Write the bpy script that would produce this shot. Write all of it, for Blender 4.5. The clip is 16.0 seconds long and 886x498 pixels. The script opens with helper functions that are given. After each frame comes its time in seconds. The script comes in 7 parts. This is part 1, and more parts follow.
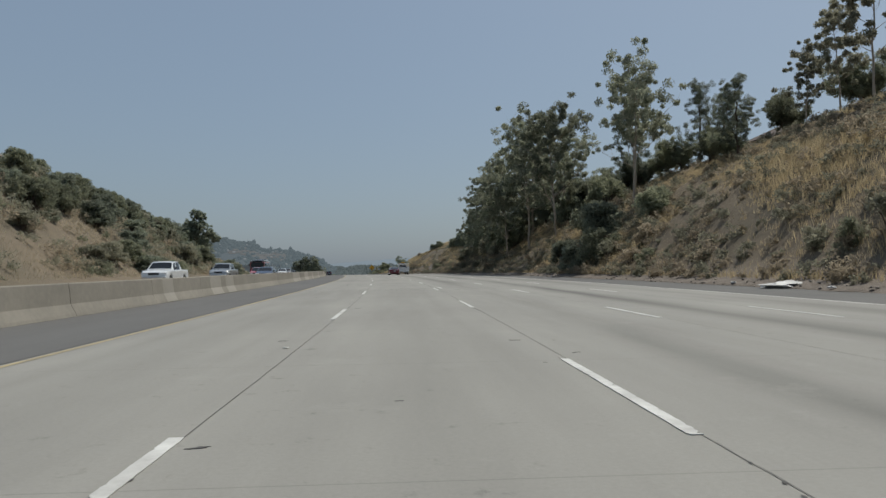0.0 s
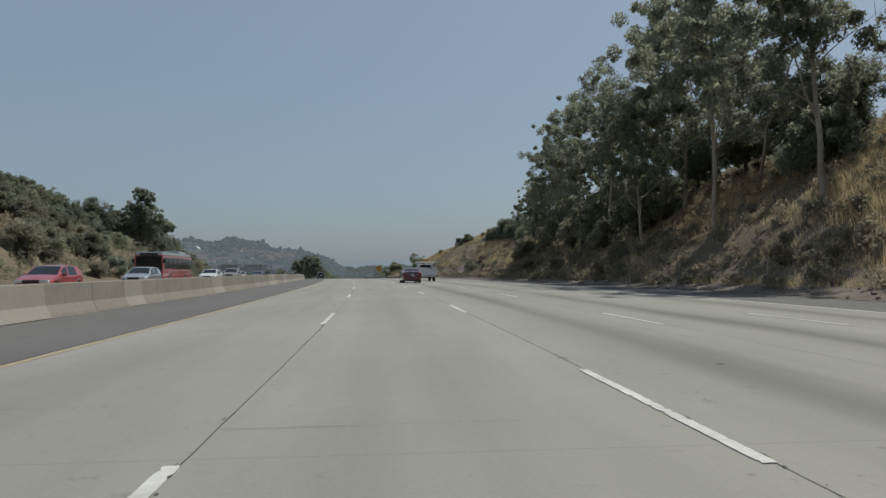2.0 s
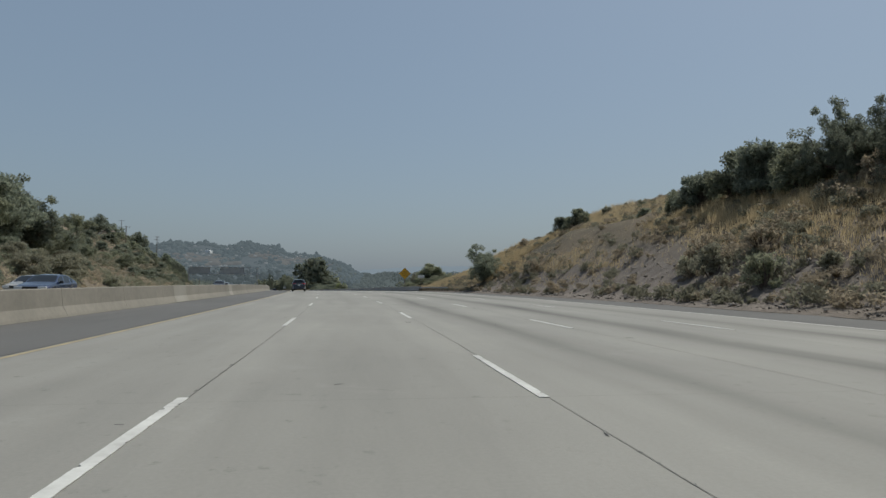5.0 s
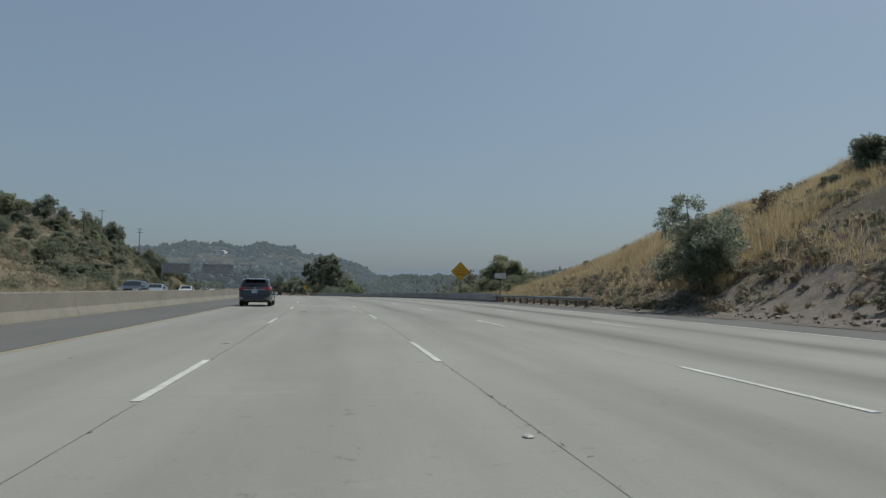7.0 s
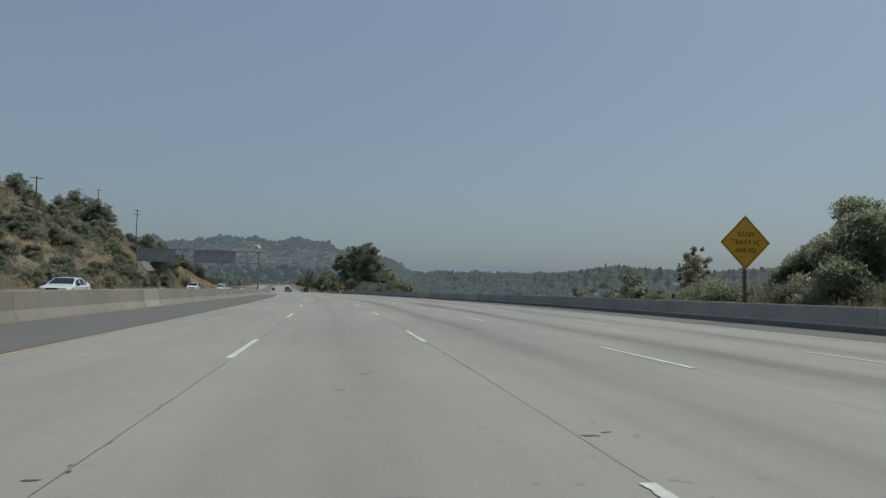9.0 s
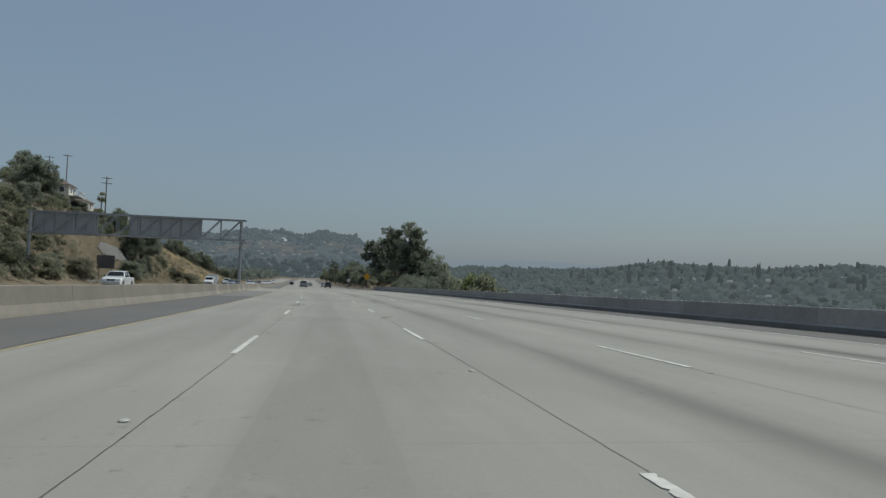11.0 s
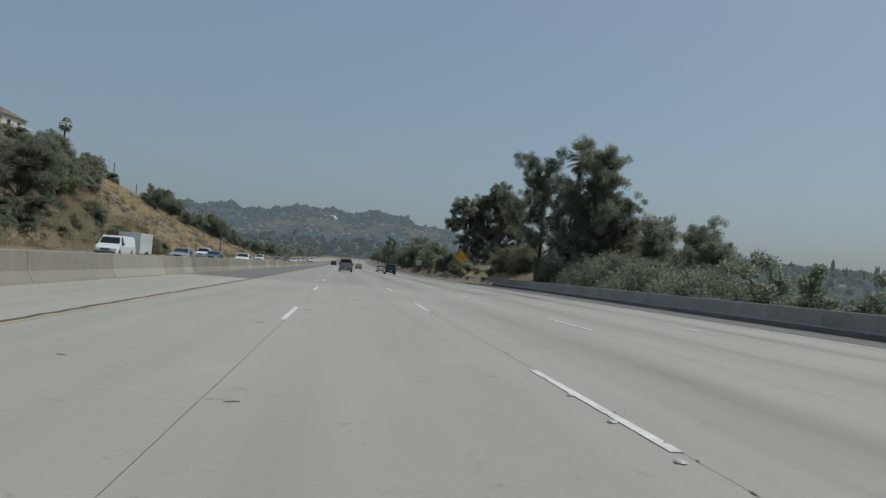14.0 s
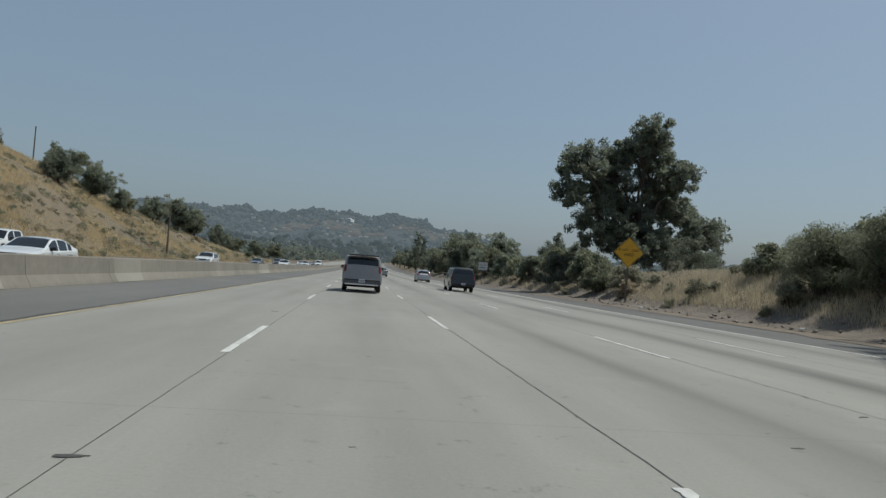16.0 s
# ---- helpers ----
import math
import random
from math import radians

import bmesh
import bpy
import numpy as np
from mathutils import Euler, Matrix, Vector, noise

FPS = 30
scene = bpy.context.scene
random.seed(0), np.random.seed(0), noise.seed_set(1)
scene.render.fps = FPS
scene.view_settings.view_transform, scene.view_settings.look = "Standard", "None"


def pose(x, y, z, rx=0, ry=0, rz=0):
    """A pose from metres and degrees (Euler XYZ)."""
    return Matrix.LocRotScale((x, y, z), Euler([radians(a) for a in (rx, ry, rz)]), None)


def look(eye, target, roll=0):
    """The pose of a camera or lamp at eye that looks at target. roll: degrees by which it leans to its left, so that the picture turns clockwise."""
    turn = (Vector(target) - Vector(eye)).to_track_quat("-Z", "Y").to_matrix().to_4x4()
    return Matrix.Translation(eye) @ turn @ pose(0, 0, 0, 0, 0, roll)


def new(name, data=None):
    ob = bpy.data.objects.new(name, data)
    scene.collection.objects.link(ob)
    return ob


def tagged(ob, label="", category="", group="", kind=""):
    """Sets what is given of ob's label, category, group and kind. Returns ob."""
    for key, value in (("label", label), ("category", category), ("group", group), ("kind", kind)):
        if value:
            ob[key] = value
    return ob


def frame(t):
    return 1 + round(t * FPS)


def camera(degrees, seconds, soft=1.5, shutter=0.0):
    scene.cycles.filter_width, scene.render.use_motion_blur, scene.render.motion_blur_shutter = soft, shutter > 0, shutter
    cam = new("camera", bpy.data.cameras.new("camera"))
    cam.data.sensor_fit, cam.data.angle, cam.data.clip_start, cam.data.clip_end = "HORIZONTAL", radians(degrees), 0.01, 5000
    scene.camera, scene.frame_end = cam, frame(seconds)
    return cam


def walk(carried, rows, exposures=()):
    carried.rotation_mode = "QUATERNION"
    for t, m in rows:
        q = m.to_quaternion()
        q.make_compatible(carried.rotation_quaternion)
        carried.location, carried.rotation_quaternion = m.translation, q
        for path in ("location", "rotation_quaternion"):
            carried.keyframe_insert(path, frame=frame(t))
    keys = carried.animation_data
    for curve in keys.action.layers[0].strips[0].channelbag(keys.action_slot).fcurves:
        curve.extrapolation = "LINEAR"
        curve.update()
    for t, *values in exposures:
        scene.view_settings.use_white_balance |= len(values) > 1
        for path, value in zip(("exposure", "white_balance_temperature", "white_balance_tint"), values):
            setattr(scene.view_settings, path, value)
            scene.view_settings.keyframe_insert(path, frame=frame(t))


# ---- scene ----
cam = camera(66.67, 16.0, soft=1.45)
walk(cam, [
    (0.0, pose(1.21, 30.74, 1.713, 92.365, 0.830, -1.518)),
    (0.5, pose(0.65, 45.65, 1.950, 92.258, 0.711, -1.326)),
    (1.0, pose(-0.06, 60.33, 2.175, 92.226, 0.802, -0.886)),
    (1.5, pose(-1.05, 75.19, 2.394, 92.430, 0.277, -0.799)),
    (2.0, pose(-2.10, 89.87, 2.600, 92.492, 0.323, -0.584)),
    (2.5, pose(-3.23, 104.17, 2.791, 92.608, 0.385, -0.280)),
    (3.0, pose(-4.50, 118.50, 2.972, 92.705, 0.106, -0.049)),
    (3.5, pose(-5.92, 132.73, 3.141, 92.908, -0.109, 0.171)),
    (4.0, pose(-7.43, 146.73, 3.292, 92.910, -0.104, 0.359)),
    (4.5, pose(-9.14, 160.70, 3.428, 93.012, -0.220, 0.588)),
    (5.0, pose(-11.01, 174.46, 3.549, 93.108, -0.349, 0.867)),
    (5.5, pose(-13.03, 188.04, 3.653, 93.192, -0.481, 1.185)),
    (6.0, pose(-15.18, 201.50, 3.735, 93.260, -0.606, 1.538)),
    (6.5, pose(-17.45, 214.90, 3.796, 93.305, -0.714, 1.916)),
    (7.0, pose(-19.82, 228.33, 3.836, 93.335, -0.790, 2.231)),
    (7.5, pose(-22.42, 241.59, 3.855, 93.370, -0.905, 2.694)),
    (8.0, pose(-25.25, 254.83, 3.852, 93.286, -0.903, 3.449)),
    (8.5, pose(-28.28, 268.05, 3.825, 93.162, -0.936, 4.356)),
    (9.0, pose(-31.67, 281.60, 3.775, 93.030, -1.327, 5.059)),
    (9.5, pose(-35.13, 295.17, 3.699, 92.929, -1.469, 5.748)),
    (10.0, pose(-38.80, 309.14, 3.598, 92.848, -1.537, 6.275)),
    (10.5, pose(-42.71, 323.44, 3.471, 92.739, -1.632, 6.743)),
    (11.0, pose(-46.88, 337.99, 3.319, 92.554, -1.853, 7.258)),
    (11.5, pose(-51.35, 352.73, 3.139, 92.245, -2.300, 7.926)),
    (12.0, pose(-56.01, 367.46, 2.945, 91.798, -2.776, 8.580)),
    (12.5, pose(-60.88, 382.23, 2.751, 91.470, -3.488, 9.508)),
    (13.0, pose(-65.84, 396.85, 2.561, 91.179, -3.744, 10.358)),
    (13.5, pose(-70.89, 411.56, 2.373, 91.381, -4.353, 10.954)),
    (14.0, pose(-76.16, 426.22, 2.183, 91.160, -4.661, 11.324)),
    (14.5, pose(-81.28, 440.91, 1.989, 91.311, -4.537, 11.919)),
    (15.0, pose(-86.78, 455.91, 1.784, 91.326, -4.762, 11.978)),
    (15.5, pose(-91.93, 471.02, 1.576, 91.218, -4.744, 12.379)),
    (16.0, pose(-97.17, 485.76, 1.368, 91.389, -4.484, 12.773)),
], exposures=[(0.0, -0.04, 6350, 7), (4.0, -0.05, 6350, 7), (6.5, -0.18, 6200, 4), (12.5, -0.18, 6200, 4), (16.0, -0.06, 6200, 4)])

# ---------------------------------------------------------------- world and sun
SUN_EL, SUN_AZ = radians(62), radians(52)      # azimuth clockwise from +y
world = bpy.data.worlds.new("world")
scene.world = world
world.use_nodes = True
wn = world.node_tree.nodes
wl = world.node_tree.links
sky = wn.new("ShaderNodeTexSky")
sky.sky_type = "NISHITA"
sky.sun_disc = False
sky.sun_elevation, sky.sun_rotation = SUN_EL, SUN_AZ
sky.altitude, sky.air_density, sky.dust_density, sky.ozone_density = 60, 1.2, 2.8, 1.5
haze = wn.new("ShaderNodeMix")                  # even summer haze over the whole sky
haze.data_type = "RGBA"
haze.inputs["Factor"].default_value = 0.50
haze.inputs[7].default_value = (3.62, 4.50, 5.66, 1)
wn["Background"].inputs["Strength"].default_value = 0.082
wl.new(sky.outputs[0], haze.inputs[6])
wl.new(haze.outputs[2], wn["Background"].inputs["Color"])

sun_data = bpy.data.lights.new("sun", "SUN")
sun_data.energy, sun_data.angle, sun_data.color = 3.6, radians(0.8), (1.0, 0.94, 0.85)
sun_to = Vector((math.sin(SUN_AZ) * math.cos(SUN_EL), math.cos(SUN_AZ) * math.cos(SUN_EL), math.sin(SUN_EL)))
new("sun", sun_data).matrix_world = look(sun_to * 100, (0, 0, 0))

# ---------------------------------------------------------------- road line
KNOT = np.arange(-60.0, 961.0, 60.0)
HEADING = np.radians([-2.861, 0.0, 2.861, 5.662, 8.552, 11.453, 14.322, 17.191, 19.183, 20.105, 19.894, 19.68, 19.466, 19.251, 19.035, 18.819, 18.603, 18.387])
GRADE = 0.01 * np.array([1.868, 1.726, 1.51, 1.22, 0.781, 0.094, -0.653, -1.269, -1.205, -1.32, -1.346, -1.171, -0.91, -0.634, -0.378, -0.15, 0.055, 0.251])
STEP = 2.0
GRID = np.arange(-600.0, 5201.0, STEP)
_h = np.interp(GRID, KNOT, HEADING)
_g = np.interp(GRID, KNOT, GRADE) * np.interp(GRID, [-600, -200, 0, 960, 1300], [0, .6, 1, 1, 0])
_run = lambda v: np.concatenate([[0.0], np.cumsum((v[1:] + v[:-1]) / 2 * STEP)])
_x, _y, _z = _run(-np.sin(_h)), _run(np.cos(_h)), _run(_g)
_i0 = int(600 / STEP)
_x, _y, _z = _x - _x[_i0], _y - _y[_i0], _z - _z[_i0]


def heading(s):
    return np.interp(s, GRID, _h)


def on_road(s, off, up=0.0):
    """World place of a point s metres along the road line, off to its right and up above it (arrays allowed)."""
    h = np.interp(s, GRID, _h)
    near = np.clip(off, -150, 150)
    far = off - near
    x = np.interp(s, GRID, _x) + near * np.cos(h) + far * math.cos(0.17)
    y = np.interp(s, GRID, _y) + near * np.sin(h) + far * math.sin(0.17)
    return np.stack(np.broadcast_arrays(x, y, np.interp(s, GRID, _z) + up), -1)


def stand(s, off, up=0.0, turn=0.0, size=1.0, tilt=True):
    """A pose on the road line, facing along it."""
    p = on_road(s, off, up)
    g = math.atan(float(np.interp(s, KNOT, GRADE))) if tilt else 0.0
    m = Matrix.Translation(Vector(p)) @ Matrix.Rotation(float(heading(s)), 4, "Z") @ Matrix.Rotation(g, 4, "X") @ Matrix.Rotation(radians(turn), 4, "Z")
    return m @ Matrix.Scale(size, 4) if size != 1.0 else m


def smooth(x, a, b):
    t = np.clip((x - a) / (b - a), 0, 1)
    return t * t * (3 - 2 * t)


def setback(s):
    """How far the foot of the far slope draws back where the oncoming lanes widen."""
    return np.interp(s, [440, 465, 540, 585], [0, 6, 6, 0])


def ground_up(s, off):
    """Height of the natural ground over the road line."""
    s, off = np.broadcast_arrays(np.asarray(s, float), np.asarray(off, float))
    # hill on the right: steep cut, then a flatter top
    x = off - 19.0
    a = np.interp(s, [-400, -100, 60, 110, 150, 190, 240, 262, 274, 281, 288, 302, 314, 330], [.6, 1.0, 1.15, 1.05, .95, .85, .89, .90, .84, .71, .63, .42, .24, 0])
    cut = np.interp(x, [-9, 0, 2.5, 7, 12, 24, 45, 90, 200], [-.3, 0, .5, 4.4, 8.0, 13.6, 18.0, 22, 20]) * a
    cut = cut + (.24 * np.sin(s * .62 + off * .25) + .16 * np.sin(s * 1.13 - off * .4)) * smooth(off, 22, 28) * smooth(s, 255, 268) * (1 - smooth(s, 300, 312))
    # past the hill the ground falls away into a valley, then meets the road again
    v = np.interp(s, [-400, 296, 340, 380, 470, 500, 516, 640, 900], [0, 0, -5, -14, -14, -7, 0, 0, 0])
    v = v * smooth(off, 18.6, 34) + np.interp(s, [300, 380, 640, 900, 1400], [0, -16, -20, -22, -24]) * smooth(off, 38, 130)
    bank = np.interp(x, [0, 1.5, 6, 12, 22], [0, .2, 2.4, 2.6, .5]) * np.interp(s, [505, 522, 640, 700], [0, 1, 1, .4])
    right = cut + v + bank
    # hill on the left
    f = setback(s)
    y = -off - 27.5 - f
    y = y + f * smooth(y, 0, 14)
    b = np.interp(s, [-400, -100, 140, 175, 205, 240, 285, 325, 355, 400, 430, 560, 610, 650, 690, 730, 770, 820], [.6, 1, 1.11, 1.02, .87, .63, .48, .34, .5, .88, 1.05, 1.04, .96, .72, .50, .24, .06, 0])
    left = np.interp(y, [-9, 0, 3, 12, 24, 34, 60, 110, 240], [-.3, 0, .8, 7.6, 15.0, 18.2, 24, 29, 24]) * b
    left = left + np.interp(s, [600, 900, 1400], [0, -12, -24]) * smooth(-off, 40, 200)
    up = np.where(off > 0, right, left)
    flat = (off > -27.5) & (off < 19.0)
    return np.where(flat, -0.30, up)


# ---------------------------------------------------------------- materials
def nodes_of(name):
    m = bpy.data.materials.new(name)
    m.use_nodes = True
    nt = m.node_tree
    return m, nt, nt.nodes["Principled BSDF"]


def node(nt, kind, **inputs):
    n = nt.nodes.new(kind)
    for k, v in inputs.items():
        n.inputs[k.replace("_", " ")].default_value = v
    return n


def mix_rgb(nt, fac, a, b, how="MIX"):
    n = nt.nodes.new("ShaderNodeMix")
    n.data_type, n.blend_type = "RGBA", how
    for socket, value in ((n.inputs["Factor"], fac), (n.inputs[6], a), (n.inputs[7], b)):
        if isinstance(value, bpy.types.NodeSocket):
            nt.links.new(value, socket)
        elif isinstance(value, tuple):
            socket.default_value = (*value, 1)
        else:
            socket.default_value = value
    return n.outputs[2]


def math_node(nt, op, a, b=0.0, clamp=False):
    n = nt.nodes.new("ShaderNodeMath")
    n.operation, n.use_clamp = op, clamp
    for socket, value in zip(n.inputs, (a, b)):
        if isinstance(value, bpy.types.NodeSocket):
            nt.links.new(value, socket)
        else:
            socket.default_value = value
    return n.outputs[0]


def ramp(nt, fac, lo, hi):
    n = nt.nodes.new("ShaderNodeMapRange")
    n.inputs["From Min"].default_value, n.inputs["From Max"].default_value = lo, hi
    nt.links.new(fac, n.inputs["Value"])
    return n.outputs["Result"]


def noise_fac(nt, vec, scale, detail=4.0, rough=0.6):
    n = node(nt, "ShaderNodeTexNoise", Scale=scale, Detail=detail, Roughness=rough)
    if vec is not None:
        nt.links.new(vec, n.inputs["Vector"])
    return n.outputs["Fac"]


def coords(nt, kind="Object", scale=None):
    out = nt.nodes.new("ShaderNodeTexCoord").outputs[kind]
    if scale:
        mp = nt.nodes.new("ShaderNodeMapping")
        mp.inputs["Scale"].default_value = scale
        nt.links.new(out, mp.inputs["Vector"])
        out = mp.outputs["Vector"]
    return out


def mat(name, color, rough=0.6, metal=0.0, vary=0.25, big=0.5, fine=8.0, bump=0.2, kind="Object", tint=None, coat=0.0, random_amount=0.0, spec=0.5):
    """A plain painted, stone or metal surface with stains at two scales and a little relief."""
    m, nt, p = nodes_of(name)
    vec = coords(nt, kind)
    n1, n2 = noise_fac(nt, vec, big), noise_fac(nt, vec, fine, 6)
    f = math_node(nt, "ADD", math_node(nt, "MULTIPLY", ramp(nt, n1, .3, .7), .6), math_node(nt, "MULTIPLY", ramp(nt, n2, .3, .7), .4))
    dark = tint or tuple(c * (1 - vary) for c in color)
    light = tuple(min(1.0, c * (1 + vary * .6)) for c in color)
    col = mix_rgb(nt, f, dark, light)
    if random_amount:
        r = nt.nodes.new("ShaderNodeObjectInfo").outputs["Random"]
        hsv = node(nt, "ShaderNodeHueSaturation")
        nt.links.new(col, hsv.inputs["Color"])
        nt.links.new(math_node(nt, "ADD", math_node(nt, "MULTIPLY", r, 2 * random_amount), 1 - random_amount), hsv.inputs["Value"])
        col = hsv.outputs["Color"]
    nt.links.new(col, p.inputs["Base Color"])
    nt.links.new(math_node(nt, "ADD", math_node(nt, "MULTIPLY", n2, .25), rough - .12, True), p.inputs["Roughness"])
    p.inputs["Metallic"].default_value = metal
    p.inputs["Coat Weight"].default_value = coat
    p.inputs["Specular IOR Level"].default_value = spec
    if bump:
        b = node(nt, "ShaderNodeBump", Strength=bump, Distance=0.02)
        nt.links.new(n2, b.inputs["Height"])
        nt.links.new(b.outputs["Normal"], p.inputs["Normal"])
    return m


def road_mat(name, light, dark, track, joints, grain):
    """Worn paving in metres: u across the road, v along it."""
    m, nt, p = nodes_of(name)
    uv = coords(nt, "UV")
    sep = nt.nodes.new("ShaderNodeSeparateXYZ")
    nt.links.new(uv, sep.inputs[0])
    u, v = sep.outputs[0], sep.outputs[1]
    mp = nt.nodes.new("ShaderNodeMapping")
    mp.inputs["Scale"].default_value = (1.0, .12, 1.0)
    nt.links.new(uv, mp.inputs["Vector"])
    streak, blot, fine = noise_fac(nt, mp.outputs["Vector"], 1.1, 5), noise_fac(nt, uv, .09, 5), noise_fac(nt, uv, grain, 8, .7)
    pits = noise_fac(nt, uv, 3.2, 6, .75)
    f = math_node(nt, "ADD", math_node(nt, "MULTIPLY", ramp(nt, blot, .3, .7), .45), math_node(nt, "MULTIPLY", ramp(nt, streak, .3, .7), .35))
    f = math_node(nt, "ADD", f, math_node(nt, "MULTIPLY", ramp(nt, fine, .3, .7), .32))
    col = mix_rgb(nt, f, dark, light)
    if track:
        # oil and rubber: one band in the middle of each lane, drifting with the traffic
        wob = math_node(nt, "MULTIPLY", math_node(nt, "SUBTRACT", noise_fac(nt, mp.outputs["Vector"], .35, 3), .5), 1.6)
        lane = math_node(nt, "FRACT", math_node(nt, "DIVIDE", math_node(nt, "ADD", math_node(nt, "ADD", u, wob), 36.4), 3.64))
        mid = math_node(nt, "ABSOLUTE", math_node(nt, "SUBTRACT", lane, .5))
        band = math_node(nt, "SUBTRACT", 1.0, math_node(nt, "MULTIPLY", mid, 4.2), True)
        amount = math_node(nt, "MULTIPLY", band, ramp(nt, noise_fac(nt, mp.outputs["Vector"], .22, 4), .28, .62), True)
        right = math_node(nt, "ADD", .25, math_node(nt, "MULTIPLY", ramp(nt, u, 3.0, 6.5), .75), True)
        right.node.use_clamp = True
        col = mix_rgb(nt, math_node(nt, "MULTIPLY", math_node(nt, "MULTIPLY", amount, right, True), track, True), col, tuple(c * .36 for c in dark))
        # polished wheel paths, spalls and rubber specks
        path = math_node(nt, "ABSOLUTE", math_node(nt, "SUBTRACT", mid, .25))
        polish = math_node(nt, "MULTIPLY", math_node(nt, "SUBTRACT", 1.0, math_node(nt, "MULTIPLY", path, 9.0), True), ramp(nt, noise_fac(nt, mp.outputs["Vector"], .5, 4), .35, .75), True)
        col = mix_rgb(nt, math_node(nt, "MULTIPLY", polish, .30, True), col, tuple(c * .62 for c in dark))
        speck = math_node(nt, "MULTIPLY", ramp(nt, pits, .60, .68), ramp(nt, noise_fac(nt, mp.outputs["Vector"], .3, 3), .36, .60), True)
        speck.node.use_clamp = True
        col = mix_rgb(nt, math_node(nt, "MULTIPLY", speck, .62, True), col, tuple(c * .5 for c in dark))
        dots = node(nt, "ShaderNodeTexVoronoi", Scale=4.5)
        nt.links.new(uv, dots.inputs["Vector"])
        pit = math_node(nt, "MULTIPLY", math_node(nt, "LESS_THAN", math_node(nt, "MULTIPLY", pits, .26)), ramp(nt, noise_fac(nt, mp.outputs["Vector"], .9, 4), .46, .56), True)
        pit.node.use_clamp = True
        col = mix_rgb(nt, math_node(nt, "MULTIPLY", pit, .72, True), col, tuple(c * .35 for c in dark))
        pale = ramp(nt, noise_fac(nt, uv, .55, 7, .75), .58, .72)
        col = mix_rgb(nt, math_node(nt, "MULTIPLY", pale, .22, True), col, tuple(min(1, c * 1.25) for c in light))
    if joints:
        saw = math_node(nt, "ABSOLUTE", math_node(nt, "SUBTRACT", math_node(nt, "FRACT", math_node(nt, "DIVIDE", v, joints)), .5))
        line = math_node(nt, "LESS_THAN", saw, .0016)
        col = mix_rgb(nt, math_node(nt, "MULTIPLY", line, .3), col, (.08, .075, .07))
    nt.links.new(col, p.inputs["Base Color"])
    p.inputs["Roughness"].default_value = .82
    p.inputs["Specular IOR Level"].default_value = .3
    b = node(nt, "ShaderNodeBump", Strength=.25, Distance=0.012)
    nt.links.new(fine, b.inputs["Height"])
    nt.links.new(b.outputs["Normal"], p.inputs["Normal"])
    return m


def leaf_mat(name, a, b, through_light=.5):
    m, nt, p = nodes_of(name)
    r = nt.nodes.new("ShaderNodeNewGeometry").outputs["Random Per Island"]
    o = nt.nodes.new("ShaderNodeObjectInfo").outputs["Random"]
    col = mix_rgb(nt, r, a, b)
    hsv = node(nt, "ShaderNodeHueSaturation")
    nt.links.new(col, hsv.inputs["Color"])
    nt.links.new(math_node(nt, "ADD", math_node(nt, "MULTIPLY", o, .5), .75), hsv.inputs["Value"])
    col = hsv.outputs["Color"]
    nt.links.new(col, p.inputs["Base Color"])
    p.inputs["Roughness"].default_value = .7
    p.inputs["Specular IOR Level"].default_value = .2
    t = nt.nodes.new("ShaderNodeBsdfTranslucent")
    glow = node(nt, "ShaderNodeHueSaturation", Saturation=.95, Value=1.5)     # light that comes through a leaf is stronger and yellower
    nt.links.new(col, glow.inputs["Color"])
    nt.links.new(glow.outputs["Color"], t.inputs["Color"])
    mx = nt.nodes.new("ShaderNodeMixShader")
    mx.inputs[0].default_value = through_light
    nt.links.new(p.outputs[0], mx.inputs[1])
    nt.links.new(t.outputs[0], mx.inputs[2])
    nt.links.new(mx.outputs[0], nt.nodes["Material Output"].inputs["Surface"])
    return m


# Haze painted in: the colour emits, and takes little of the sun.
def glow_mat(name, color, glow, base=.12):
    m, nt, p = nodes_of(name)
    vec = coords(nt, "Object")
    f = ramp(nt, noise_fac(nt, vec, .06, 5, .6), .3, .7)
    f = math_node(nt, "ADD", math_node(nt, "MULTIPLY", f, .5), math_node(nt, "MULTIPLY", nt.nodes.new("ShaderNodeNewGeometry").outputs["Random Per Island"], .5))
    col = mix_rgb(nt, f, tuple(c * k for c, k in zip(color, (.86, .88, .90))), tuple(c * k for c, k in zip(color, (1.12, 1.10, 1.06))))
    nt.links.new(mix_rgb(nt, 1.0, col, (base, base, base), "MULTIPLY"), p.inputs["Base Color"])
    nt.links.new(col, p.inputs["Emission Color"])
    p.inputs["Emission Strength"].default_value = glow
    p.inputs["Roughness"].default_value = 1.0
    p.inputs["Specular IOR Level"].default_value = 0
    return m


CONCRETE = road_mat("worn_concrete", (.296, .287, .258), (.192, .186, .17), .85, 4.6, 26.0)
ASPHALT = road_mat("old_asphalt", (.136, .133, .126), (.088, .086, .082), 0, 0, 38.0)
MID_ASPHALT = road_mat("greyed_asphalt", (.158, .155, .147), (.100, .098, .093), 0, 0, 34.0)
OLD_ASPHALT = road_mat("pale_worn_asphalt", (.205, .20, .188), (.125, .122, .115), 0, 0, 30.0)
TRACK = road_mat("polished_wheel_track", (.284, .275, .247), (.176, .17, .155), .7, 0, 24.0)
DECK = road_mat("bridge_deck_concrete", (.31, .30, .27), (.232, .225, .204), .5, 0, 22.0)
WALL_CONCRETE = mat("barrier_concrete", (.215, .198, .165), .85, vary=.3, big=.35, fine=5, bump=.3, random_amount=.05)
